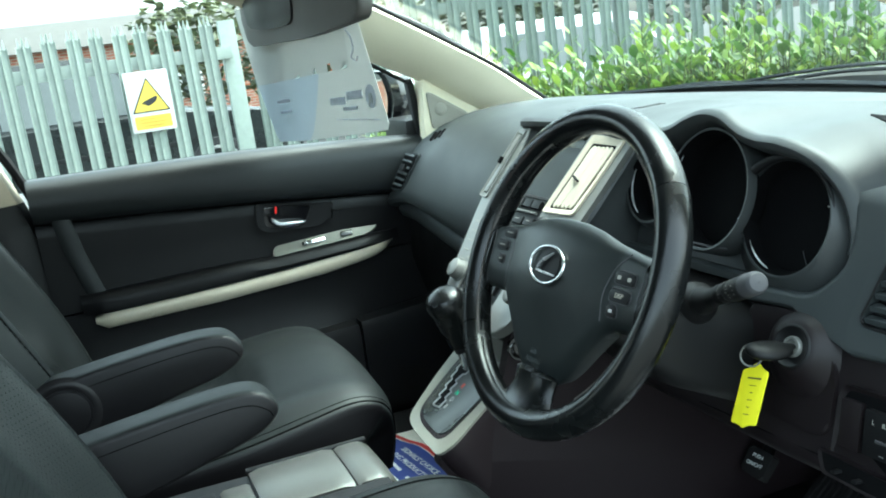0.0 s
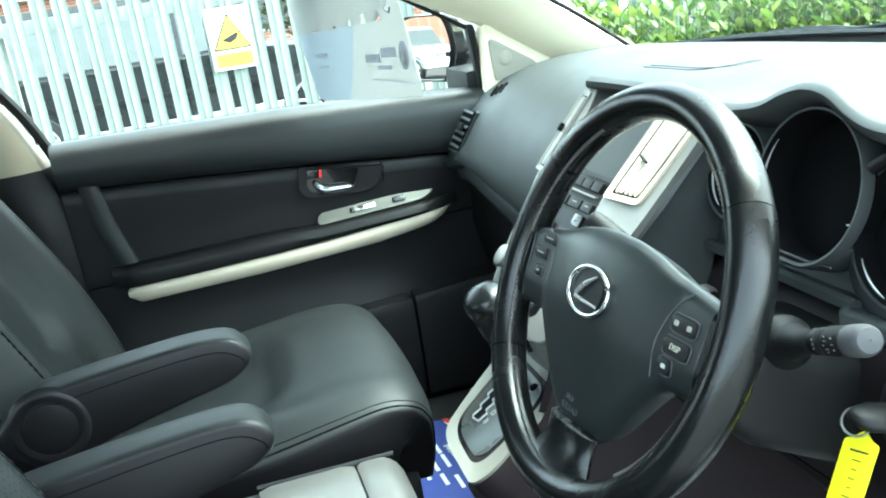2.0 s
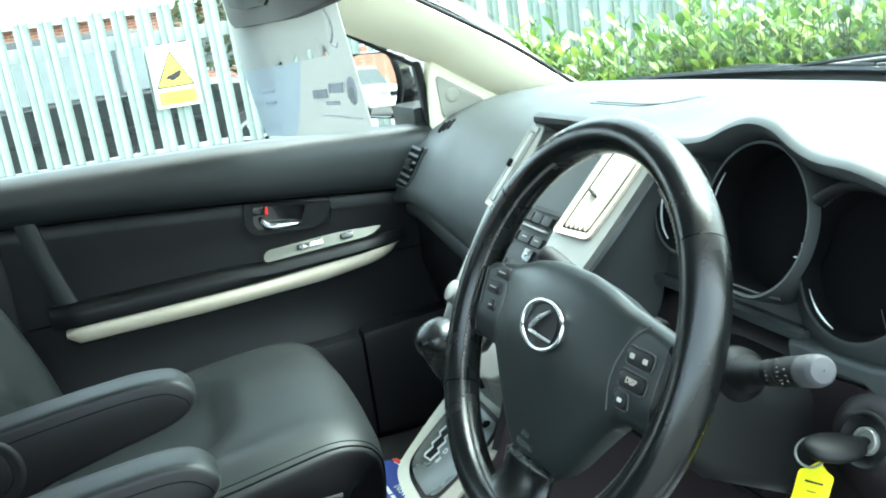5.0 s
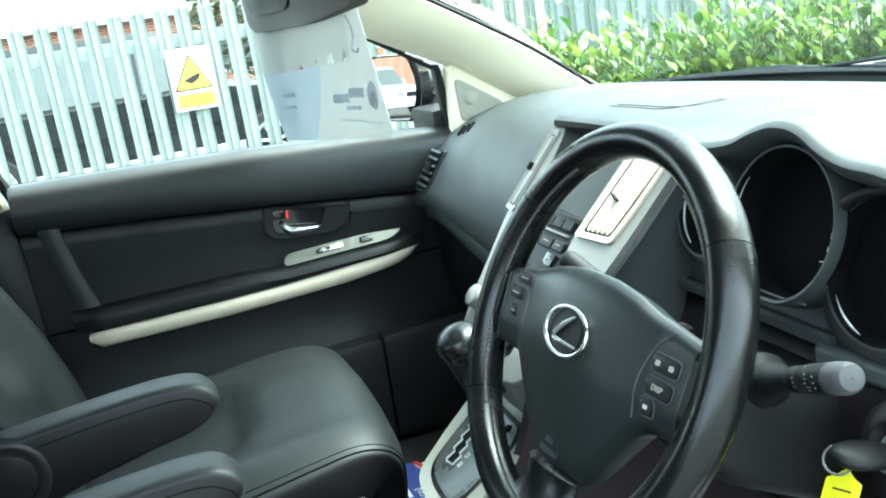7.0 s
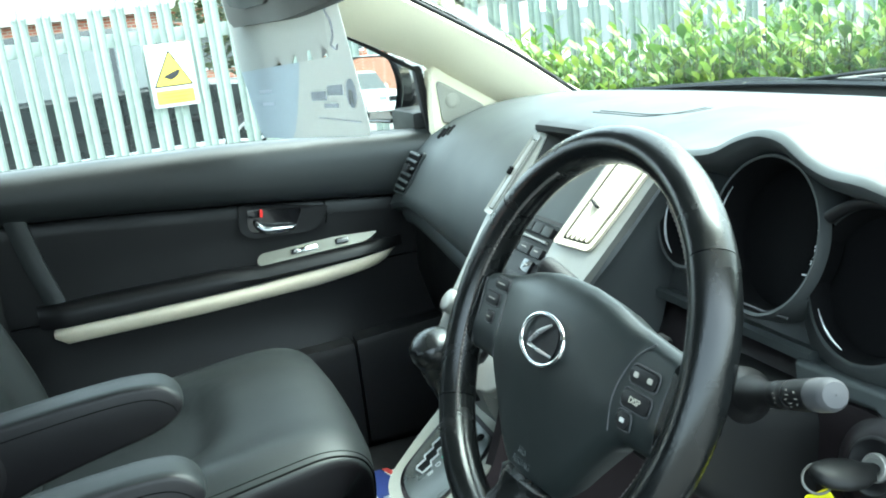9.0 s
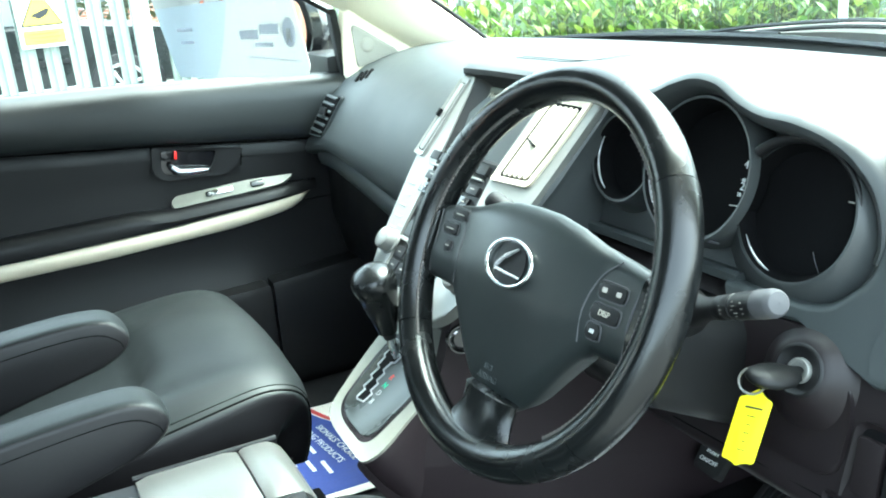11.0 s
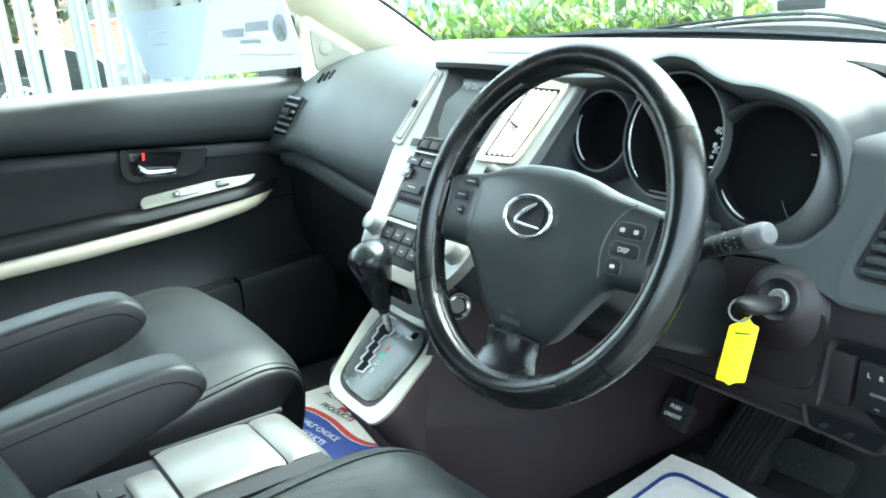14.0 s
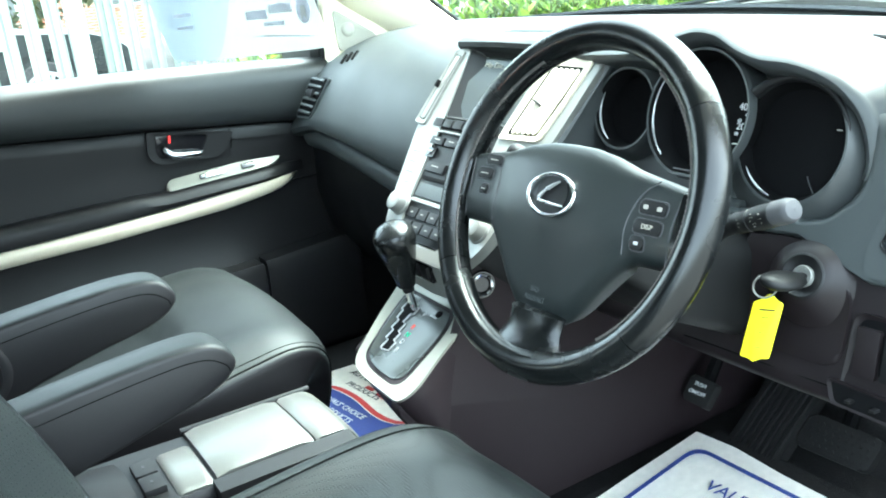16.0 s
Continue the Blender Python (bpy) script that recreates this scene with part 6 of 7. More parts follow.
tg = round_poly([(-0.0152, -0.062), (-0.006, -0.062), (0, -0.067), (0.006, -0.062), (0.0152, -0.062), (0.0152, -0.004), (0.009, -0.002), (0.0, 0.006), (-0.009, -0.002), (-0.0152, -0.004)], 0.003, 3)
tc = V(0.1440, -0.5080, 0.9265)
part("tag_plate", prism(tg, 0.0016, tc, rot_tag, 0.0005), M_YELLOW, tag)
for q in range(6):
    part("print_bar", box(tc + rot_tag @ V(0.001, -0.012 - q * 0.0078, 0.0004), ((0.016, 0.008, 0.004, 0.005, 0.003, 0.007)[q], 0.0007 + 0.0008 * (q == 0), 0.0003), rot_tag), M_INK, tag)

# ---- pedals ----
ped = thing("parking_brake_pedal", (0.47, -0.13, 0.60), "black foot parking brake pedal with white lettering", "pedal")
rot_pd = axes((0.05, -1, 0), (0.62, 0, 0.78))
pc = V(0.432, -0.148, 0.585)
part("pad", prism(round_poly([(-0.023, -0.022), (0.025, -0.025), (0.027, 0.019), (-0.024, 0.022)], 0.006), 0.016, pc, rot_pd, 0.005), M_RUBBER, ped)
part("pedal_word", text_mesh("PUSH", 0.009, pc + rot_pd @ V(0, 0.008, 0.0004), rot_pd), M_WHITE, ped)
part("pedal_word", text_mesh("ON/OFF", 0.009, pc + rot_pd @ V(0, -0.006, 0.0004), rot_pd), M_WHITE, ped)
part("arm", tube([pc + V(0.02, 0, 0.0), pc + V(0.08, 0.0, 0.10), V(0.56, -0.14, 0.82)], 0.010, 8), M_DARK, ped)
brk = thing("brake_pedal", (0.53, -0.33, 0.5), "wide black rubber brake pedal with raised studs", "pedal")
bc = V(0.545, -0.318, 0.520)
part("pad", prism(round_poly([(-0.062, -0.028), (0.058, -0.028), (0.064, 0.028), (-0.056, 0.030)], 0.014, 5), 0.018, bc, rot_pd, 0.005), M_RUBBER, brk)
for a in range(9):
    for b in range(4):
        part("stud", box(bc + rot_pd @ V(-0.046 + a * 0.0115 + (b % 2) * 0.004, -0.018 + b * 0.012, 0.0005), (0.006, 0.006, 0.003), rot_pd @ Matrix.Rotation(0.78, 3, "Z"), 0.001), M_RUBBER, brk)
part("arm", tube([bc + V(0.02, 0.0, 0.0), bc + V(0.09, 0, 0.12), V(0.66, -0.33, 0.84)], 0.012, 8), M_DARK, brk)
foot = thing("footrest", (0.55, -0.20, 0.46), "black ribbed rubber footrest", "footrest")
rot_f = axes((0, -1, 0), (0.80, 0, 0.60))
fc = V(0.56, -0.205, 0.53)
part("footrest_board", prism(round_poly([(-0.05, -0.14), (0.05, -0.14), (0.05, 0.14), (-0.05, 0.14)], 0.01), 0.02, fc, rot_f, 0.004), M_RUBBER, foot)
for q in range(8):
    part("rib", box(fc + rot_f @ V(-0.038 + q * 0.011, 0, 0.002), (0.005, 0.25, 0.006), rot_f, 0.001), M_RUBBER, foot)

# ---- paper mats ----
def mat_patch(poly, c, rot, off, mat, name, parent, label="", wav=0.004):
    own = bmesh.new()
    f = own.faces.new([own.verts.new((u, v, 0)) for u, v in poly])
    bmesh.ops.triangulate(own, faces=[f])
    bmesh.ops.subdivide_edges(own, edges=own.edges, cuts=4, use_grid_fill=True)
    r = bmesh.ops.extrude_face_region(own, geom=own.faces[:])
    for el in r["geom"]:
        if isinstance(el, bmesh.types.BMVert):
            el.co.z -= 0.0006
    for v in own.verts:
        v.co.z += off + wav * (math.sin(v.co.x * 23 + 1) * math.cos(v.co.y * 17) + 1)
    own.transform(Matrix.Translation(c) @ rot.to_4x4())
    return part(name, own, mat, parent, label, smooth=50)


pm = thing("paper_floor_mat", (0.06, 0.36, 0.48), "printed paper mat on the passenger floor", "floor mat")
rot_mp = axes((0, -1, 0), (1, 0, 0))
MC = V(0.06, 0.36, 0.490)
part("mat_base", box((-0.02, 0.40, 0.468), (0.75, 0.54, 0.03), None, 0.006), M_CARPET, pm)
def on_mat(x, y):
    """From the car's x, y to the sheet's own across and up."""
    return (MC.y - y, x - MC.x)


mat_patch([on_mat(-0.24, 0.545), on_mat(-0.24, 0.20), on_mat(0.138, 0.205), on_mat(0.140, 0.525)], MC, rot_mp, 0.0, M_PAPER, "sheet", pm, wav=0.003)
band = [(p.x, p.y) for p in spline([(*on_mat(x, y), 0) for x, y in ((0.030, 0.54), (0.050, 0.487), (0.068, 0.448), (0.074, 0.383), (0.071, 0.299), (0.085, 0.25), (0.115, 0.222))], 22)]
mat_patch([on_mat(-0.20, 0.545)] + [(u, v - 0.009) for u, v in band] + [on_mat(-0.20, 0.222)], MC, rot_mp, 0.0012, M_BLUE, "blue_field", pm, wav=0.003)
mat_patch([(u, v + 0.005) for u, v in band] + [(u, v - 0.006) for u, v in band[::-1]], MC, rot_mp, 0.0012, M_RED, "red_band", pm, wav=0.003)
rot_tx = rot_mp @ Matrix.Rotation(radians(7.6), 3, "Z")
part("printed_word", text_mesh("PRODUCTS", 0.0205, MC + rot_mp @ V(*on_mat(0.094, 0.392), 0.0085), rot_tx, 0.0003), M_INK, pm)
part("printed_word", text_mesh("AUTO", 0.0230, MC + rot_mp @ V(*on_mat(0.121, 0.452), 0.0085), rot_tx, 0.0003), M_INK, pm)
for y, w in ((0.398, 0.028), (0.350, 0.036), (0.300, 0.030)):
    mat_patch(round_poly([on_mat(0.106, y + w / 2), on_mat(0.108, y - w / 2), on_mat(0.118, y - w / 2), on_mat(0.116, y + w / 2)], 0.003, 3), MC, rot_mp, 0.0012, M_RED, "red_mark", pm, wav=0.003)
rot_tx = rot_mp @ Matrix.Rotation(radians(7), 3, "Z")
part("printed_word", text_mesh("SIONALS' CHOICE", 0.0185, MC + rot_mp @ V(*on_mat(0.034, 0.365), 0.0095), rot_tx, 0.0003), M_WHITE, pm)
part("printed_word", text_mesh("ING PRODUCTS", 0.0185, MC + rot_mp @ V(*on_mat(0.010, 0.362), 0.0095), rot_tx, 0.0003), M_WHITE, pm)
for x, y, w in ((-0.018, 0.43, 0.036), (-0.016, 0.38, 0.050), (-0.013, 0.30, 0.044), (-0.040, 0.42, 0.030), (-0.038, 0.375, 0.044), (-0.035, 0.32, 0.040), (-0.062, 0.41, 0.050), (-0.059, 0.35, 0.034), (-0.084, 0.40, 0.040), (-0.081, 0.345, 0.050)):
    mat_patch([on_mat(x, y + w / 2), on_mat(x + 0.0015, y - w / 2), on_mat(x + 0.0085, y - w / 2), on_mat(x + 0.007, y + w / 2)], MC, rot_mp, 0.0024, M_WHITE, "print_bar", pm, wav=0.003)
dm = thing("paper_floor_mat", (0.32, -0.30, 0.47), "white paper mat with a blue border on the driver floor", "floor mat")
part("mat_base", box((0.10, -0.36, 0.465), (0.80, 0.46, 0.03), None, 0.006), M_CARPET, dm)
rot_dm = axes((0.05, -1, 0), (0.85, 0.04, 0.12))
DC = V(0.268, -0.345, 0.487)
mat_patch([(-0.20, -0.20), (0.20, -0.20), (0.21, 0.15), (-0.185, 0.165)], DC, rot_dm, 0.0, M_PAPER, "sheet", dm, wav=0.006)
bo = round_poly([(-0.16, -0.19), (0.17, -0.19), (0.17, 0.118), (-0.155, 0.130)], 0.03, 5)
bi = [(u * 0.955, (v + 0.03) * 0.955 - 0.03) for u, v in bo]
part("blue_border", frame_ring(bo, bi, 0.0008, DC + rot_dm.col[2] * 0.0135, rot_dm), M_BLUE, dm)
part("printed_word", text_mesh("VALET", 0.030, DC + rot_dm @ V(-0.040, 0.066, 0.015), rot_dm, 0.0003), M_BLUE, dm)


# ---- seats ----
def cushion_rings(stations, n=80):
    """stations: (pose, half width, thickness below, crown, bolster). Each ring is a padded cross-section in the pose's x-y plane."""
    rings = []
    for m, w, t, crown, bol in stations:
        ring = []
        for q in range(n):
            a = q / n * math.tau
            c, s = math.cos(a), math.sin(a)
            x = w * math.copysign(abs(c) ** 0.55, c)
            if s >= 0:
                y = math.copysign(abs(s) ** 0.42, s)
                k = abs(x) / w
                top = crown * (1 - k * k) + bol * math.exp(-(((k - 0.80) / 0.17) ** 2))
                y = y * (0.022 + top)
            else:
                y = -t * abs(s) ** 0.5
            ring.append(m @ V(x, y, 0))
        rings.append(ring)
    return rings


def padded(path, yc, flip=1):
    """path rows: x, z, tangent angle in degrees, half width, thickness, crown, bolster."""
    st_rows = []
    cols = [spline([(r[a], r[b], r[c]) for r in path], 4 * len(path) - 3) for a, b, c in ((0, 1, 2), (3, 4, 5), (6, 6, 6))]
    path = [(*p, *q, r[0]) for p, q, r in zip(*cols)]
    for x, z, ang, w, t, crown, bol in path:
        d = V(math.cos(radians(ang)), 0, math.sin(radians(ang)))
        n = V(-math.sin(radians(ang)), 0, math.cos(radians(ang))) * flip
        u = V(0, -1, 0)
        m = Matrix(((u.x, n.x, d.x, x), (u.y, n.y, d.y, yc), (u.z, n.z, d.z, z), (0, 0, 0, 1)))
        st_rows.append((m, w, t, crown, bol))
    return cushion_rings(st_rows)


def perforated_loft(rings, lo, hi, n=80):
    """Skins the rings; the middle strip takes the second material, the upright sides the third, with shade painted in.
    """
    own = loft(rings)
    bmesh.ops.recalc_face_normals(own, faces=own.faces)
    own.faces.ensure_lookup_table()
    for i, f in enumerate(own.faces):
        if i < (len(rings) - 1) * n and lo <= i % n < hi:
            f.material_index = 1
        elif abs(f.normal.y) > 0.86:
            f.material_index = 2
    return own


def sunk_panel(rings, yc, half, along, depth, normal):
    """Sets the middle panel back from its bolsters, with a rounded end."""
    for ring in rings:
        for q in range(1, 40):
            p = ring[q]
            a, b = abs(p.y - yc) - half + 0.11, along(p) + 0.11
            e = math.hypot(max(a, 0), max(b, 0)) + min(0, max(a, b)) - 0.11
            k = min(1, max(0, -e / 0.020))
            ring[q] = p - normal * (depth * k * k * (3 - 2 * k))


def stitch_row(rings, idx):
    own = bmesh.new()
    pts = spline([r[idx] for r in rings[1:-1]], 150)
    for a, b in zip(pts[::2], pts[1::2]):
        d = (b - a).normalized()
        add_box(own, (a + b) / 2, ((b - a).length * 1.1, 0.0016, 0.0030), axes(d, d.cross(V(0.3, 0.5, 0.8))))
    return own


def surface_seam(rings, idx, r=0.0016, lift=0.0):
    return tube([ring[idx] for ring in rings], r, 6)


def make_seat(yc, name, label, lean=0.0, drop=0.0, stitched=False, bolster=1.0):
    seat = thing(name, (-0.33, yc, 0.48), label, "car seat")
    cush = [(-0.56, 0.690, 4, 0.20, 0.06, 0.012, 0.030), (-0.50, 0.700, 4, 0.235, 0.09, 0.016, 0.040), (-0.40, 0.710, 5, 0.252, 0.10, 0.018, 0.040), (-0.30, 0.722, 6, 0.258, 0.11, 0.020, 0.034), (-0.20, 0.738, 6, 0.256, 0.12, 0.020, 0.024), (-0.14, 0.744, 0, 0.250, 0.12, 0.020, 0.016), (-0.105, 0.735, -25, 0.244, 0.11, 0.018, 0.010), (-0.089, 0.715, -54, 0.234, 0.09, 0.012, 0.005), (-0.085, 0.685, -80, 0.222, 0.08, 0.005, 0.0), (-0.088, 0.650, -92, 0.214, 0.08, 0.003, 0.0), (-0.096, 0.615, -98, 0.206, 0.07, 0.002, 0.0)]
    cush = [(x, z - drop, a, w, t, c, b * bolster) for x, z, a, w, t, c, b in cush]
    rings = padded(cush, yc)
    if not stitched:
        sunk_panel(rings, yc, 0.150, lambda p: p.x + 0.255, 0.026, V(-0.08, 0, 1))
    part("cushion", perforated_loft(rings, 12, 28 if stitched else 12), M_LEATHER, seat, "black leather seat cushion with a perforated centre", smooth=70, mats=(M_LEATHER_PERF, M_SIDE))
    for idx, rad in ((4, 0.0016), (6, 0.0008), (34, 0.0008), (36, 0.0016)):
        part("cushion_seam", surface_seam(rings, idx, rad), M_SEAM, seat)
    if stitched:
        for idx in (12, 28):
            part("cushion_seam", surface_seam(rings, idx), M_SEAM, seat)
            tagged(part("stitching", stitch_row(rings, idx), M_POD, seat), kind="stuff")
    bk = [(-0.555, 0.70, 118, 0.215, 0.10, 0.02, 0.03), (-0.585, 0.76, 116, 0.245, 0.11, 0.022, 0.055), (-0.635, 0.88, 113, 0.258, 0.11, 0.020, 0.065), (-0.69, 1.01, 112, 0.255, 0.10, 0.018, 0.060), (-0.74, 1.14, 111, 0.24, 0.09, 0.016, 0.040), (-0.775, 1.24, 110, 0.215, 0.075, 0.012, 0.02), (-0.795, 1.30, 112, 0.17, 0.05, 0.005, 0.005)]
    bk = [(x + lean * (1 - 0.3 * (z - 0.7)), z, a, w, t, c, b) for x, z, a, w, t, c, b in bk]
    rings = padded(bk, yc, -1)
    if not stitched:
        sunk_panel(rings, yc, 0.150, lambda p: 0.83 - p.z, 0.024, V(0.93, 0, 0.37))
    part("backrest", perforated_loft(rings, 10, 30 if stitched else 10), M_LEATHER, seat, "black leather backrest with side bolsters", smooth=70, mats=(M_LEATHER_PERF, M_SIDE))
    for idx in (10, 30):
        part("backrest_seam", surface_seam(rings, idx), M_SEAM, seat)
        tagged(part("stitching", stitch_row(rings, idx), M_POD, seat), kind="stuff")
    hr = [(-0.80, 1.33, 108, 0.10, 0.05, 0.01, 0), (-0.81, 1.37, 106, 0.125, 0.06, 0.02, 0), (-0.83, 1.45, 104, 0.12, 0.06, 0.02, 0), (-0.84, 1.50, 104, 0.08, 0.04, 0.01, 0)]
    part("headrest", loft(padded(hr, yc, -1)), M_LEATHER, seat, smooth=70)
    part("seat_base", box((-0.32, yc, 0.585), (0.44, 0.44, 0.10), None, 0.02), M_HARD, seat, "black plastic seat base")
    for s in (1, -1):
        part("seat_rail", box((-0.32, yc + s * 0.19, 0.50), (0.52, 0.04, 0.09), None, 0.008), M_DARK, seat)
    return seat


make_seat(0.345, "passenger_seat", "black leather front passenger seat with folded armrest", bolster=0.55)
make_seat(-0.425, "driver_seat", "black leather driver seat with perforated panels", 0.055, 0.012, True)


def armrest(y0, y1, tip, tail, h, name, label, disc):
    """A leather armrest: side outline in x-z, padded across y."""
    ar = thing(name, (tail[0], (y0 + y1) / 2, tail[1] - h), label, "armrest")
    dx, dz = tip[0] - tail[0], tip[1] - tail[1]
    L = math.hypot(dx, dz)
    d, n = V(dx / L, 0, dz / L), V(-dz / L, 0, dx / L)
    out = [(0.0, 0.0), (L * 0.3, 0.002), (L * 0.6, 0.002), (L - 0.05, -0.001), (L - 0.016, -0.010), (L, -0.032), (L - 0.008, -0.050), (L - 0.040, -0.064), (L * 0.6, -h * 0.84), (L * 0.3, -h * 0.97), (0.0, -h - 0.012), (-0.045, -h * 0.88), (-0.06, -h * 0.5), (-0.04, -0.02)]
    ol = [(p.x, p.y) for p in spline([(a, b, 0) for a, b in out + out[:1]], 72)][:-1]
    base = V(tail[0], 0, tail[1])
    cx, cz = sum(p[0] for p in ol) / len(ol), sum(p[1] for p in ol) / len(ol)
    w = y1 - y0
    rings = []
    for t, k in ((0.0, 0.945), (0.02, 0.965), (0.05, 0.982), (0.10, 0.994), (0.22, 1.0), (0.5, 1.006), (0.78, 1.0), (0.90, 0.994), (0.95, 0.982), (0.98, 0.965), (1.0, 0.945)):
        ins = (1 - k) * 0.12
        ring = []
        for i, (a, b) in enumerate(ol):
            p, r = ol[i - 1], ol[(i + 1) % len(ol)]
            tn = Vector((r[0] - p[0], r[1] - p[1])).normalized()
            ring.append(V(0, lerp(y0, y1, t), 0) + base + d * (a + tn.y * ins) + n * (b - tn.x * ins))
        rings.append(ring)
    pad = loft(rings)
    bmesh.ops.recalc_face_normals(pad, faces=pad.faces)
    # Sideways faces take the vinyl that carries the painted shade.
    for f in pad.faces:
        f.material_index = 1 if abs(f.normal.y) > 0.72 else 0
    part("arm_pad", pad, M_LEATHER, ar, "padded black leather armrest with vinyl sides darkened as in shade", smooth=60, mats=(M_SIDE,))
    for yy, sg in ((y0, -1), (y1, 1)):
        sl = spline([base + d * a + n * b + V(0, yy - sg * 0.0005, 0) for a, b in ((0.0, -0.018), (L * 0.4, -0.015), (L - 0.08, -0.015), (L - 0.035, -0.020), (L - 0.014, -0.034), (L - 0.010, -0.044))], 26)
        part("piping", tube(sl, 0.0009, 6), M_SEAM, ar)
        part("piping", tube([p + n * 0.006 for p in sl[:-4]], 0.0005, 6), M_SEAM, ar)
    if disc:
        part("pivot_cap", lathe([(0.0005, 0.0020), (0.026, 0.0020), (0.0300, 0.0010), (0.0315, -0.004)], base + d * 0.005 + n * (-h * 0.52) + V(0, y0 - 0.0, 0), (0, -1, 0), 40), M_SIDE, ar, "round black pivot cap")
        part("pivot_ring", lathe([(0.0325, -0.004), (0.0345, 0.0010), (0.0400, 0.0022), (0.0450, 0.0008), (0.0500, -0.006)], base + d * 0.005 + n * (-h * 0.52) + V(0, y0, 0), (0, -1, 0), 40), M_SIDE, ar)
    return ar


armrest(-0.165, -0.110, (-0.297, 0.923), (-0.60, 0.890), 0.092, "seat_armrest", "black leather armrest of the driver seat, lowered", False)
armrest(0.022, 0.077, (-0.303, 0.949), (-0.552, 0.926), 0.085, "seat_armrest", "black leather armrest of the passenger seat, lowered", True)

# ---- wipers ----
wip = thing("wiper", (0.70, -0.2, 1.13), "black windscreen wiper arms at rest", "wiper")
part("blade", tube(spline([ws_base(0.14) + V(0.03, 0, 0.005), ws_base(0.0) + V(0.04, 0, 0.018), ws_base(-0.17) + V(0.05, 0, 0.028), ws_base(-0.31) + V(0.045, 0, 0.020), ws_base(-0.44) + V(0.03, 0, 0.004)], 26), 0.0034, 6), M_WIPER, wip)
part("arm", tube(spline([ws_base(0.06) + V(0.05, 0, 0.004), ws_base(-0.10) + V(0.055, 0, 0.016), ws_base(-0.26) + V(0.05, 0, 0.018), ws_base(-0.46) + V(0.04, 0, -0.002)], 20), 0.0036, 6), M_WIPER, wip)
part("blade", tube([ws_base(y) + V(0.035, 0, 0.004) for y in [0.0 + q * 0.05 for q in range(10)]], 0.0032, 6), M_WIPER, wip)
part("arm", tube(spline([ws_base(0.05) + V(0.07, 0, -0.012), ws_base(0.25) + V(0.05, 0, 0.006), ws_base(0.42) + V(0.045, 0, -0.002)], 14), 0.004, 6), M_WIPER, wip)
crest = []
for q in range(25):
    y = lerp(0.16, -0.50, q / 24)
    h = 0.020 * math.sin(q / 24 * math.pi) ** 1.2
    w = ws_base(y)
    crest.append([w + V(0.06, 0, -0.03), w + V(0.062, 0, -0.006 + h * 0.7), w + V(0.075, 0, h), w + V(0.13, 0, h - 0.004), w + V(0.20, 0, -0.03)])
part("bonnet_edge", loft(crest), M_VISOR, shell, "grey rear edge of the bonnet")

# ---- fence ----
PALE_PROFILE = [(-0.040, 0.004), (-0.028, -0.006), (-0.012, -0.006), (0.0, 0.010), (0.012, -0.006), (0.028, -0.006), (0.040, 0.004)]


def pale_mesh(h):
    own = bmesh.new()
    rings = []
    for z in (0.0, h - 0.14, h - 0.05):
        rings.append([V(x, y, z) for x, y in PALE_PROFILE] + [V(x, y + 0.003, z) for x, y in PALE_PROFILE[::-1]])
    own = loft(rings)
    for x, lean in ((-0.022, -0.008), (0.0, 0.004), (0.022, -0.008)):
        loft([[V(x - 0.010, -0.004, h - 0.06), V(x + 0.010, -0.004, h - 0.06), V(x + 0.010, 0.004, h - 0.06), V(x - 0.010, 0.004, h - 0.06)], [V(x * 1.15 - 0.002, -0.004 + lean, h), V(x * 1.15 + 0.002, -0.004 + lean, h), V(x * 1.15 + 0.002, lean, h), V(x * 1.15 - 0.002, lean, h)]], bm=own)
    add_box(own, (0, 0.012, h - 0.19), (0.014, 0.008, 0.014), None, 0.003, 1)
    bmesh.ops.recalc_face_normals(own, faces=own.faces)
    me = bpy.data.meshes.new("pale")
    own.to_mesh(me)
    own.free()
    me.materials.append(M_GALV)
    return me


def fence(a, b, pitch, h, label, posts):
    a, b = V(*a, 0), V(*b, 0)
    d = (b - a).normalized()
    n = V(-d.y, d.x, 0)
    if n.y > 0:
        n = -n
    f = thing("palisade_fence", a, label, "fence")
    me = pale_mesh(h)
    L = (b - a).length
    ang = math.atan2(d.y, d.x)
    k = int(L / pitch)
    rnd = random.Random(7)
    for q in range(k + 1):
        o = new("pale", me)
        o.parent = f
        o.location = d * (q * pitch) + n * 0.03 + V(0, 0, 0.03 + rnd.uniform(-0.006, 0.006))
        o.rotation_euler = (0, rnd.uniform(-0.008, 0.008), ang + math.pi)
    rot = axes(d, V(0, 0, 1))
    for z in (h - 0.19, 0.30):
        part("rail", box((a + b) / 2 + V(0, 0, z), (L, 0.075, 0.045), rot, 0.003), M_GALV, f)
    for t in posts:
        part("post", box(a + d * (L * t) - n * 0.06 + V(0, 0, h / 2), (0.10, h, 0.06), rot, 0.004), M_GALV, f)
    return f


fence((-4.2, 4.4), (0.46, 4.4), 0.126, 1.62, "grey galvanised palisade fence beside the car", (0.05, 0.62, 1.0))
fence((0.66, 4.62), (5.6, 3.30), 0.126, 1.72, "grey galvanised palisade fence behind the hedge", (0.0, 0.47, 1.0))
sign = thing("warning_sign", (-0.07, 4.36, 1.2), "white and yellow camera warning sign on the fence", "sign")
rot_sg = axes((1, 0, 0), (0, 0, 1))
SC = V(-0.068, 4.345, 1.208)
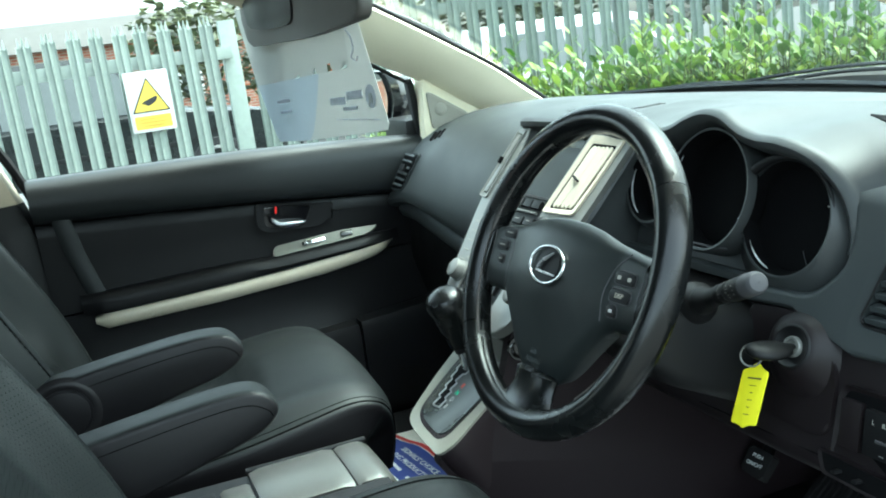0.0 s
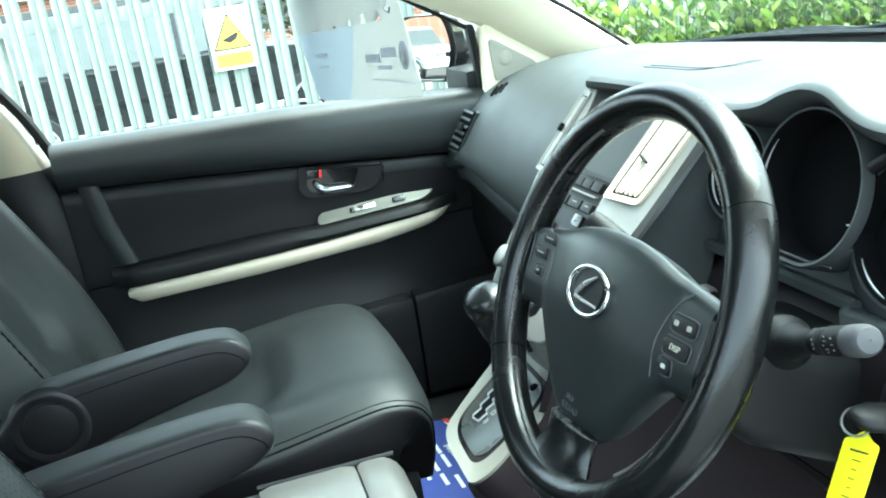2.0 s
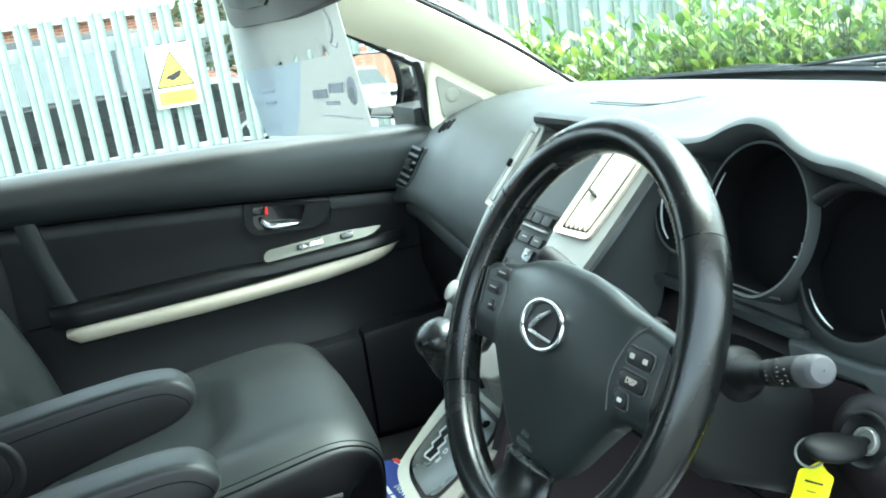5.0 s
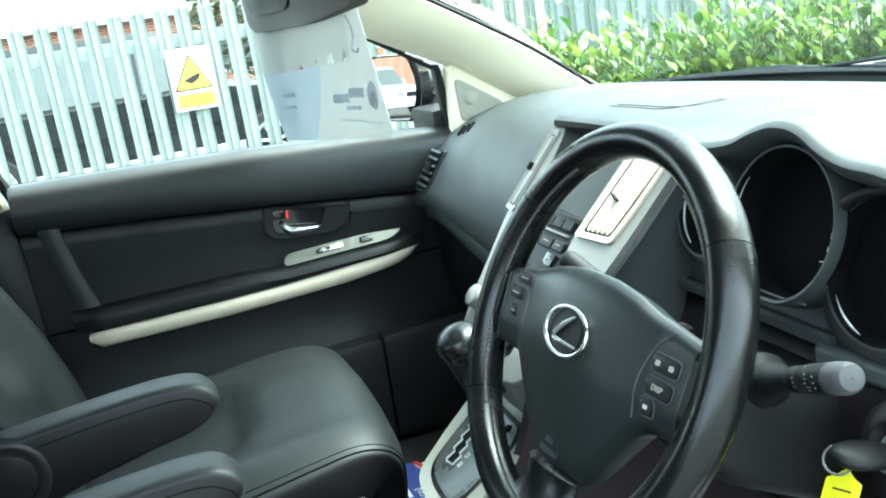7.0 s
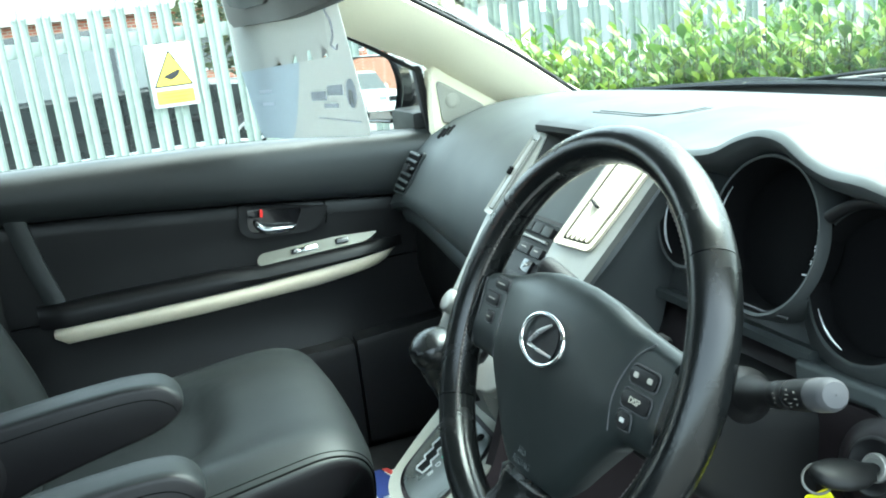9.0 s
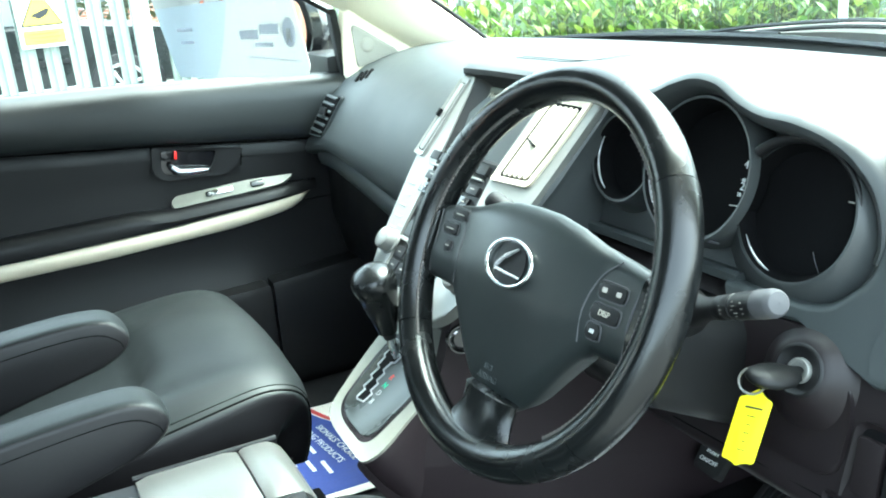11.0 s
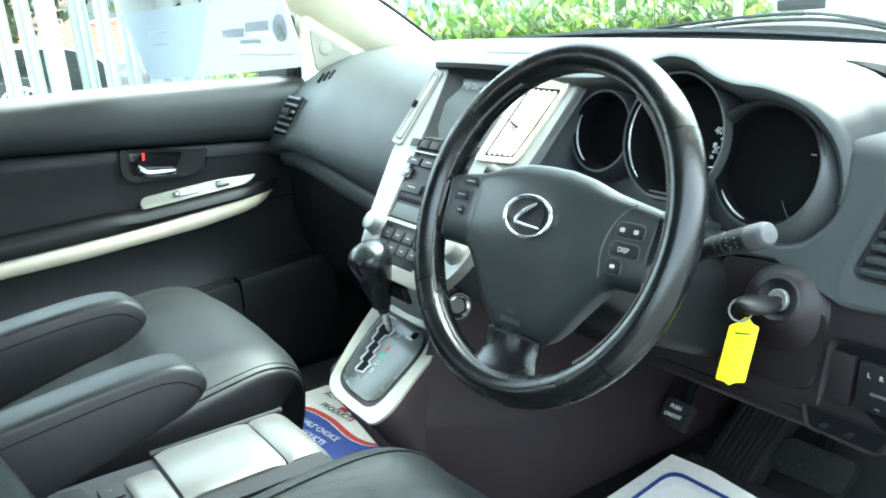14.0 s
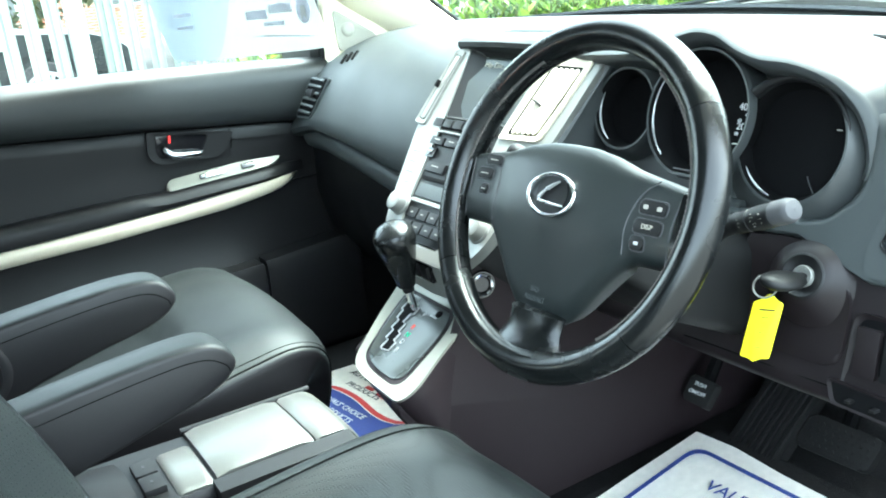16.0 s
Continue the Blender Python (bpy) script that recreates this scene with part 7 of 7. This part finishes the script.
part("board", prism(round_poly([(-0.125, -0.175), (0.125, -0.175), (0.125, 0.175), (-0.125, 0.175)], 0.012), 0.004, SC, rot_sg, 0.001), M_SIGNW, sign)
tri_o = round_poly([(-0.108, -0.062), (0.108, -0.062), (0.0, 0.140)], 0.008)
part("triangle_edge", prism(tri_o, 0.001, SC + V(0, -0.0015, 0), rot_sg), M_INK, sign)
part("triangle_field", prism(round_poly([(-0.096, -0.055), (0.096, -0.055), (0.0, 0.125)], 0.006), 0.001, SC + V(0, -0.003, 0), rot_sg), M_SIGNY, sign)
part("camera_symbol", prism([(-0.050, -0.010), (-0.030, -0.016), (-0.012, -0.026), (0.004, -0.020), (0.030, -0.006), (0.046, 0.018), (0.036, 0.028), (-0.034, 0.002)], 0.001, SC + V(0, -0.0045, 0), rot_sg), M_INK, sign)
part("yellow_panel", prism(round_poly([(-0.104, -0.158), (0.104, -0.158), (0.104, -0.082), (-0.104, -0.082)], 0.006), 0.001, SC + V(0, -0.0015, 0), rot_sg), M_SIGNY, sign)
for q in range(3):
    part("print_bar", box(SC + V(0, -0.0030, -0.10 - q * 0.020), (0.15 - 0.03 * (q == 2), 0.0008, 0.006)), M_SIGNTEXT, sign)


# ---- hedge ----
def leaf_mesh(own, p, d, up, length, width):
    d = d.normalized()
    s = d.cross(up).normalized()
    n = s.cross(d)
    tip = p + d * length - n * length * 0.12
    m1 = p + d * length * 0.35
    m2 = p + d * length * 0.72 - n * length * 0.03
    a = own.verts.new(p)
    b, c = own.verts.new(m1 + s * width * 0.5 + n * width * 0.12), own.verts.new(m1 - s * width * 0.5 + n * width * 0.12)
    e, f = own.verts.new(m2 + s * width * 0.42 + n * width * 0.10), own.verts.new(m2 - s * width * 0.42 + n * width * 0.10)
    g = own.verts.new(tip)
    k1, k2 = own.verts.new(m1), own.verts.new(m2)
    for q in ((a, b, k1), (a, k1, c), (b, e, k2, k1), (k1, k2, f, c), (e, g, k2), (k2, g, f)):
        own.faces.new(q)


def bush(c, h, r, n_shoots, seed, fresh):
    """A laurel: upright shoots, each carrying glossy leaves, thicker to the outside."""
    rnd = random.Random(seed)
    ob = thing("laurel_bush", (c[0], c[1], 0), "bright green laurel bush in the hedge", "bush", "laurel hedge")
    stems, dark, light = bmesh.new(), bmesh.new(), bmesh.new()
    for q in range(n_shoots):
        a, rr = rnd.uniform(0, math.tau), r * math.sqrt(rnd.random())
        foot_p = V(c[0] + rr * 0.5 * math.cos(a), c[1] + rr * 0.5 * math.sin(a), 0.0)
        top = V(c[0] + rr * math.cos(a), c[1] + rr * math.sin(a), h * rnd.uniform(0.62, 1.0) * (1.02 - 0.25 * (rr / r) ** 2))
        mid = foot_p.lerp(top, 0.5) + V(rnd.uniform(-0.05, 0.05), rnd.uniform(-0.05, 0.05), 0)
        path = spline([foot_p, mid, top], 7)
        tube(path, lambda t: 0.008 * (1 - 0.7 * t), 5, bm=stems)
        new_growth = rnd.random() < fresh
        n_l = 15
        for k in range(n_l):
            t = 0.40 + 0.60 * k / (n_l - 1)
            i = min(5, int(t * 6))
            p = path[i].lerp(path[i + 1], t * 6 - i)
            an = k * 2.4 + rnd.uniform(-0.4, 0.4)
            lift = lerp(0.1, 1.3, max(0, t - 0.6) / 0.4) + rnd.uniform(-0.3, 0.3)
            d = V(math.cos(an), math.sin(an), lift)
            L = rnd.uniform(0.07, 0.12) * (0.75 if t > 0.92 else 1)
            leaf_mesh(light if new_growth and t > 0.68 else dark, p, d, V(rnd.uniform(-0.3, 0.3), rnd.uniform(-0.3, 0.3), 1), L, L * rnd.uniform(0.36, 0.46))
    tagged(part("stems", stems, M_STEM, ob), kind="stuff")
    tagged(part("leaves", dark, M_LEAF, ob, smooth=70), kind="stuff")
    tagged(part("fresh_leaves", light, M_LEAF_NEW, ob, smooth=70), kind="stuff")
    return ob


rnd = random.Random(3)
for q in range(11):
    t = q / 10
    x, y = lerp(1.35, 3.85, t), lerp(3.55, 2.38, t)
    bush((x + rnd.uniform(-0.08, 0.08), y + rnd.uniform(-0.1, 0.1)), rnd.uniform(1.12, 1.32) + 0.04 * t, 0.32, 75, 20 + q, 0.45)
for q in range(6):
    t = q / 5
    bush((lerp(1.9, 4.2, t), lerp(3.75, 2.85, t)), rnd.uniform(1.2, 1.36), 0.30, 60, 60 + q, 0.3)
pst = thing("steel_post", (3.22, 1.98, 0), "slim white steel post beside the hedge", "post")
part("shaft", tube([V(3.22, 1.98, 0), V(3.22, 1.98, 2.3)], 0.022, 14), M_SIGNW, pst)


# ---- parked cars ----
def parked_car(name, label, origin, heading, paint, length=4.5, width=1.8, height=1.66, bonnet=0.95, mirror=(0.62, 0.13, 0.09, 1.0)):
    """A parked estate or off-roader, nose along its own +x."""
    car = thing(name, origin, label, "car")
    R = Matrix.Rotation(heading, 3, "Z")
    o = V(*origin)

    def P(x, y, z):
        return o + R @ V(x, y, z)

    hw, hl = width / 2, length / 2
    prof = [(-hl, 0.45), (-hl + 0.02, 0.95), (-hl + 0.10, bonnet + 0.05), (hl - 1.35, bonnet + 0.06), (hl - 0.35, bonnet - 0.06), (hl - 0.05, bonnet - 0.22), (hl, 0.62), (hl - 0.05, 0.34), (-hl + 0.05, 0.34)]
    rings = []
    for y, k in ((-hw, 0.90), (-hw + 0.04, 0.97), (-hw + 0.12, 1.0), (0, 1.02), (hw - 0.12, 1.0), (hw - 0.04, 0.97), (hw, 0.90)):
        rings.append([P(x * (0.94 + 0.06 * k), y, 0.62 + (z - 0.62) * k) for x, z in round_poly(prof, 0.10, 3)])
    part("body", loft(rings), paint, car)
    gh = [(-hl + 0.12, bonnet), (-hl + 0.42, height - 0.03), (-hl + 0.8, height), (0.25, height - 0.01), (0.55, height - 0.07), (hl - 1.25, bonnet + 0.02)]
    rings = []
    for y, k in ((-hw + 0.06, 0.0), (-hw + 0.16, 0.82), (-hw + 0.24, 1.0), (hw - 0.24, 1.0), (hw - 0.16, 0.82), (hw - 0.06, 0.0)):
        rings.append([P(x, y, bonnet + (z - bonnet) * k) for x, z in gh])
    part("cabin", loft(rings), paint, car)
    for s in (1, -1):
        for x0, x1, x2, x3 in ((-hl + 0.50, -0.75, -0.75, -hl + 0.40), (-0.68, 0.08, 0.08, -0.68), (0.15, 0.42, hl - 1.42, 0.15)):
            q = [V(x0, 0, height - 0.13), V(x1, 0, height - 0.13), V(x2, 0, bonnet + 0.06), V(x3, 0, bonnet + 0.06)]
            own = bmesh.new()
            fr, bk = [], []
            for v in q:
                t = (v.z - bonnet) / (height - bonnet)
                yy = s * lerp(hw - 0.06, hw - 0.16, t / 0.82)
                fr.append(own.verts.new(P(v.x, yy + s * 0.012, v.z)))
                bk.append(own.verts.new(P(v.x, yy - s * 0.02, v.z)))
            own.faces.new(fr)
            own.faces.new(bk[::-1])
            for i in range(4):
                own.faces.new((fr[i], bk[i], bk[(i + 1) % 4], fr[(i + 1) % 4]))
            part("side_window", own, M_CARGLASS, car, smooth=0)
        for x in (-0.72, 0.12):
            part("door_line", box(P(x, s * (hw - 0.005), 0.72), (0.008, 0.012, 0.46), R), M_DARK, car)
        part("rub_strip", box(P(-0.1, s * (hw + 0.002), 0.66), (2.2, 0.02, 0.05), R, 0.006), M_HARD, car)
        part("sill_trim", box(P(-0.1, s * (hw - 0.02), 0.36), (2.5, 0.06, 0.10), R, 0.01), M_ALLOY, car)
        dm_ = part("door_mirror", box(P(mirror[0], s * (hw + mirror[2]), bonnet + mirror[1]), (0.10, 0.22 * mirror[3], 0.15), R, 0.04), paint, car)
        part("mirror_foot", box(P(mirror[0] + 0.02, s * (hw + mirror[2] - 0.04), bonnet + mirror[1] - 0.085), (0.09, 0.20 * mirror[3], 0.06), R, 0.02), M_HARD, dm_)
        part("headlamp", box(P(hl - 0.12, s * (hw - 0.28), bonnet - 0.25), (0.20, 0.36, 0.18), R, 0.05), M_LAMP, car)
        for x in (-hl + 0.85, hl - 0.90):
            w = part("wheel", lathe([(0.20, -0.09), (0.32, -0.09), (0.345, -0.06), (0.345, 0.06), (0.32, 0.10), (0.24, 0.105), (0.235, 0.06)], P(x, s * (hw - 0.08), 0.345), R @ V(0, s, 0), 32), M_TYRE, car)
            part("arch", lathe([(0.355, -0.02), (0.42, -0.02), (0.42, 0.062), (0.36, 0.058)], P(x, s * (hw - 0.055), 0.36), R @ V(0, s, 0), 32), M_HARD, car)
            ax, bx = R @ V(1, 0, 0), V(0, 0, 1)
            cw = P(x, s * (hw - 0.005), 0.345)
            part("wheel_well", lathe([(0.0005, 0.0), (0.235, 0.0), (0.235, -0.05)], cw - R @ V(0, s, 0) * 0.045, R @ V(0, s, 0), 24), M_DARK, w)
            part("alloy_rim", lathe([(0.205, 0.02), (0.235, 0.03), (0.245, 0.02), (0.235, -0.03)], cw, R @ V(0, s, 0), 28), M_ALLOY, w)
            sp = bmesh.new()
            for k in range(7):
                a = k / 7 * math.tau + 0.3
                dirv = ax * math.cos(a) + bx * math.sin(a)
                add_box(sp, cw + dirv * 0.115, (0.20, 0.036, 0.02), axes(dirv, (R @ V(0, s, 0)).cross(dirv)), 0.006, 1)
            lathe([(0.0005, 0.016), (0.05, 0.014), (0.055, -0.01)], cw, R @ V(0, s, 0), 16, bm=sp)
            part("spokes", sp, M_ALLOY, w)
    part("windscreen", loft([[P(hl - 1.27, y, bonnet + 0.05), P(0.57, y * 0.88, height - 0.09), P(0.53, y * 0.88, height - 0.10), P(hl - 1.32, y, bonnet + 0.04)] for y in (-hw + 0.14, 0, hw - 0.14)]), M_CARGLASS, car)
    part("grille", box(P(hl - 0.01, 0, bonnet - 0.27), (0.06, width * 0.42, 0.16), R, 0.02), M_HARD, car)
    part("bumper", box(P(hl - 0.02, 0, 0.45), (0.14, width * 0.9, 0.18), R, 0.05), paint, car)
    part("number_plate", box(P(hl + 0.055, 0, 0.50), (0.012, 0.52, 0.11), R, 0.004), M_SIGNW, car)
    return car


parked_car("parked_car", "dark grey estate car with alloy wheels behind the fence", (-0.55, 9.7, 0), 0.0, M_CARGREY, 4.6, 1.85, 1.68, 0.98)
parked_car("parked_car", "silver car parked behind the fence and hedge", (5.2, 8.6, 0), 0.2, M_CARWHITE, 4.4, 1.8, 1.45, 0.86)
parked_car("parked_car", "white off-road car parked across the yard", (-28.2, 7.5, 0), -0.95, M_CARWHITE, 4.5, 1.85, 1.72, 1.02)
parked_car("parked_van", "white van parked nose-on beyond the hedge end", (5.75, 1.94, 0), -2.604, M_CARWHITE, 4.6, 1.84, 2.1, 1.50, (1.7, -0.44, 0.14, 1.7))


# ---- buildings and far planting ----
def building(name, label, origin, heading, size, win):
    b = thing(name, origin, label, "building")
    R = Matrix.Rotation(heading, 3, "Z")
    o = V(*origin)
    lx, ly, h = size
    part("wall", box(o + V(0, 0, h / 2), (lx, ly, h), R), M_BRICK, b)
    part("roof", loft([[o + R @ V(x, -ly / 2 - 0.3, h), o + R @ V(x, 0, h + 0.9), o + R @ V(x, ly / 2 + 0.3, h), o + R @ V(x, 0, h - 0.02)] for x in (-lx / 2 - 0.2, lx / 2 + 0.2)]), M_ROOFTILE, b)
    for q in range(win):
        x = (q + 0.5) / win * lx - lx / 2
        w = part("window", box(o + R @ V(x, -ly / 2 - 0.02, h * 0.55), (1.2, 0.08, 1.0), R, 0.01), M_SIGNW, b)
        for s in (-0.29, 0.29):
            part("pane", box(o + R @ V(x + s, -ly / 2 - 0.065, h * 0.55), (0.50, 0.02, 0.86), R), M_CARGLASS, w)
    return b


building("brick_building", "long low red brick building beyond the yard", (-6, 27, 0), 0.0, (26, 6, 2.5), 8)
building("brick_building", "red brick building across the yard", (-46, 13.5, 0), math.pi / 2 + 0.2, (26, 8, 5.5), 7)


def far_tree(c, h, r, seed):
    rn = random.Random(seed)
    t = thing("tree", (c[0], c[1], 0), "brown-green tree far behind the fence", "tree")
    trunk, crown = bmesh.new(), bmesh.new()
    tube([V(c[0], c[1], 0), V(c[0] + 0.1, c[1], h * 0.4), V(c[0], c[1] + 0.1, h * 0.8)], lambda q: 0.16 * (1 - 0.7 * q), 8, bm=trunk)
    for q in range(7):
        a = q * 0.9
        tube([V(c[0], c[1], h * (0.3 + 0.06 * q)), V(c[0] + r * 0.6 * math.cos(a), c[1] + r * 0.6 * math.sin(a), h * (0.5 + 0.06 * q))], lambda w: 0.06 * (1 - 0.6 * w), 6, bm=trunk)
    for q in range(900):
        d = V(rn.gauss(0, 1), rn.gauss(0, 1), rn.gauss(0, 1)).normalized() * (rn.random() ** 0.35)
        p = V(c[0] + d.x * r, c[1] + d.y * r, h * 0.62 + d.z * h * 0.36)
        leaf_mesh(crown, p, V(rn.uniform(-1, 1), rn.uniform(-1, 1), rn.uniform(-0.5, 0.5)), V(rn.uniform(-0.5, 0.5), rn.uniform(-0.5, 0.5), 1), rn.uniform(0.16, 0.34), 0.16)
    part("trunk", trunk, M_STEM, t)
    tagged(part("crown", crown, M_LEAF_FAR, t, smooth=70), kind="stuff")


for q, (x, y, h, r) in enumerate(((4.5, 15, 3.4, 1.7), (7.5, 14, 3.8, 1.9), (10.5, 12.5, 3.6, 1.8), (2.0, 17, 3.0, 1.6), (13, 10, 3.6, 1.8), (9.0, 16.5, 4.4, 2.0), (5.8, 19, 4.2, 2.0), (-12, 20, 2.9, 1.6), (-9.5, 21, 2.6, 1.5))):
    far_tree((x, y), h, r, 90 + q)
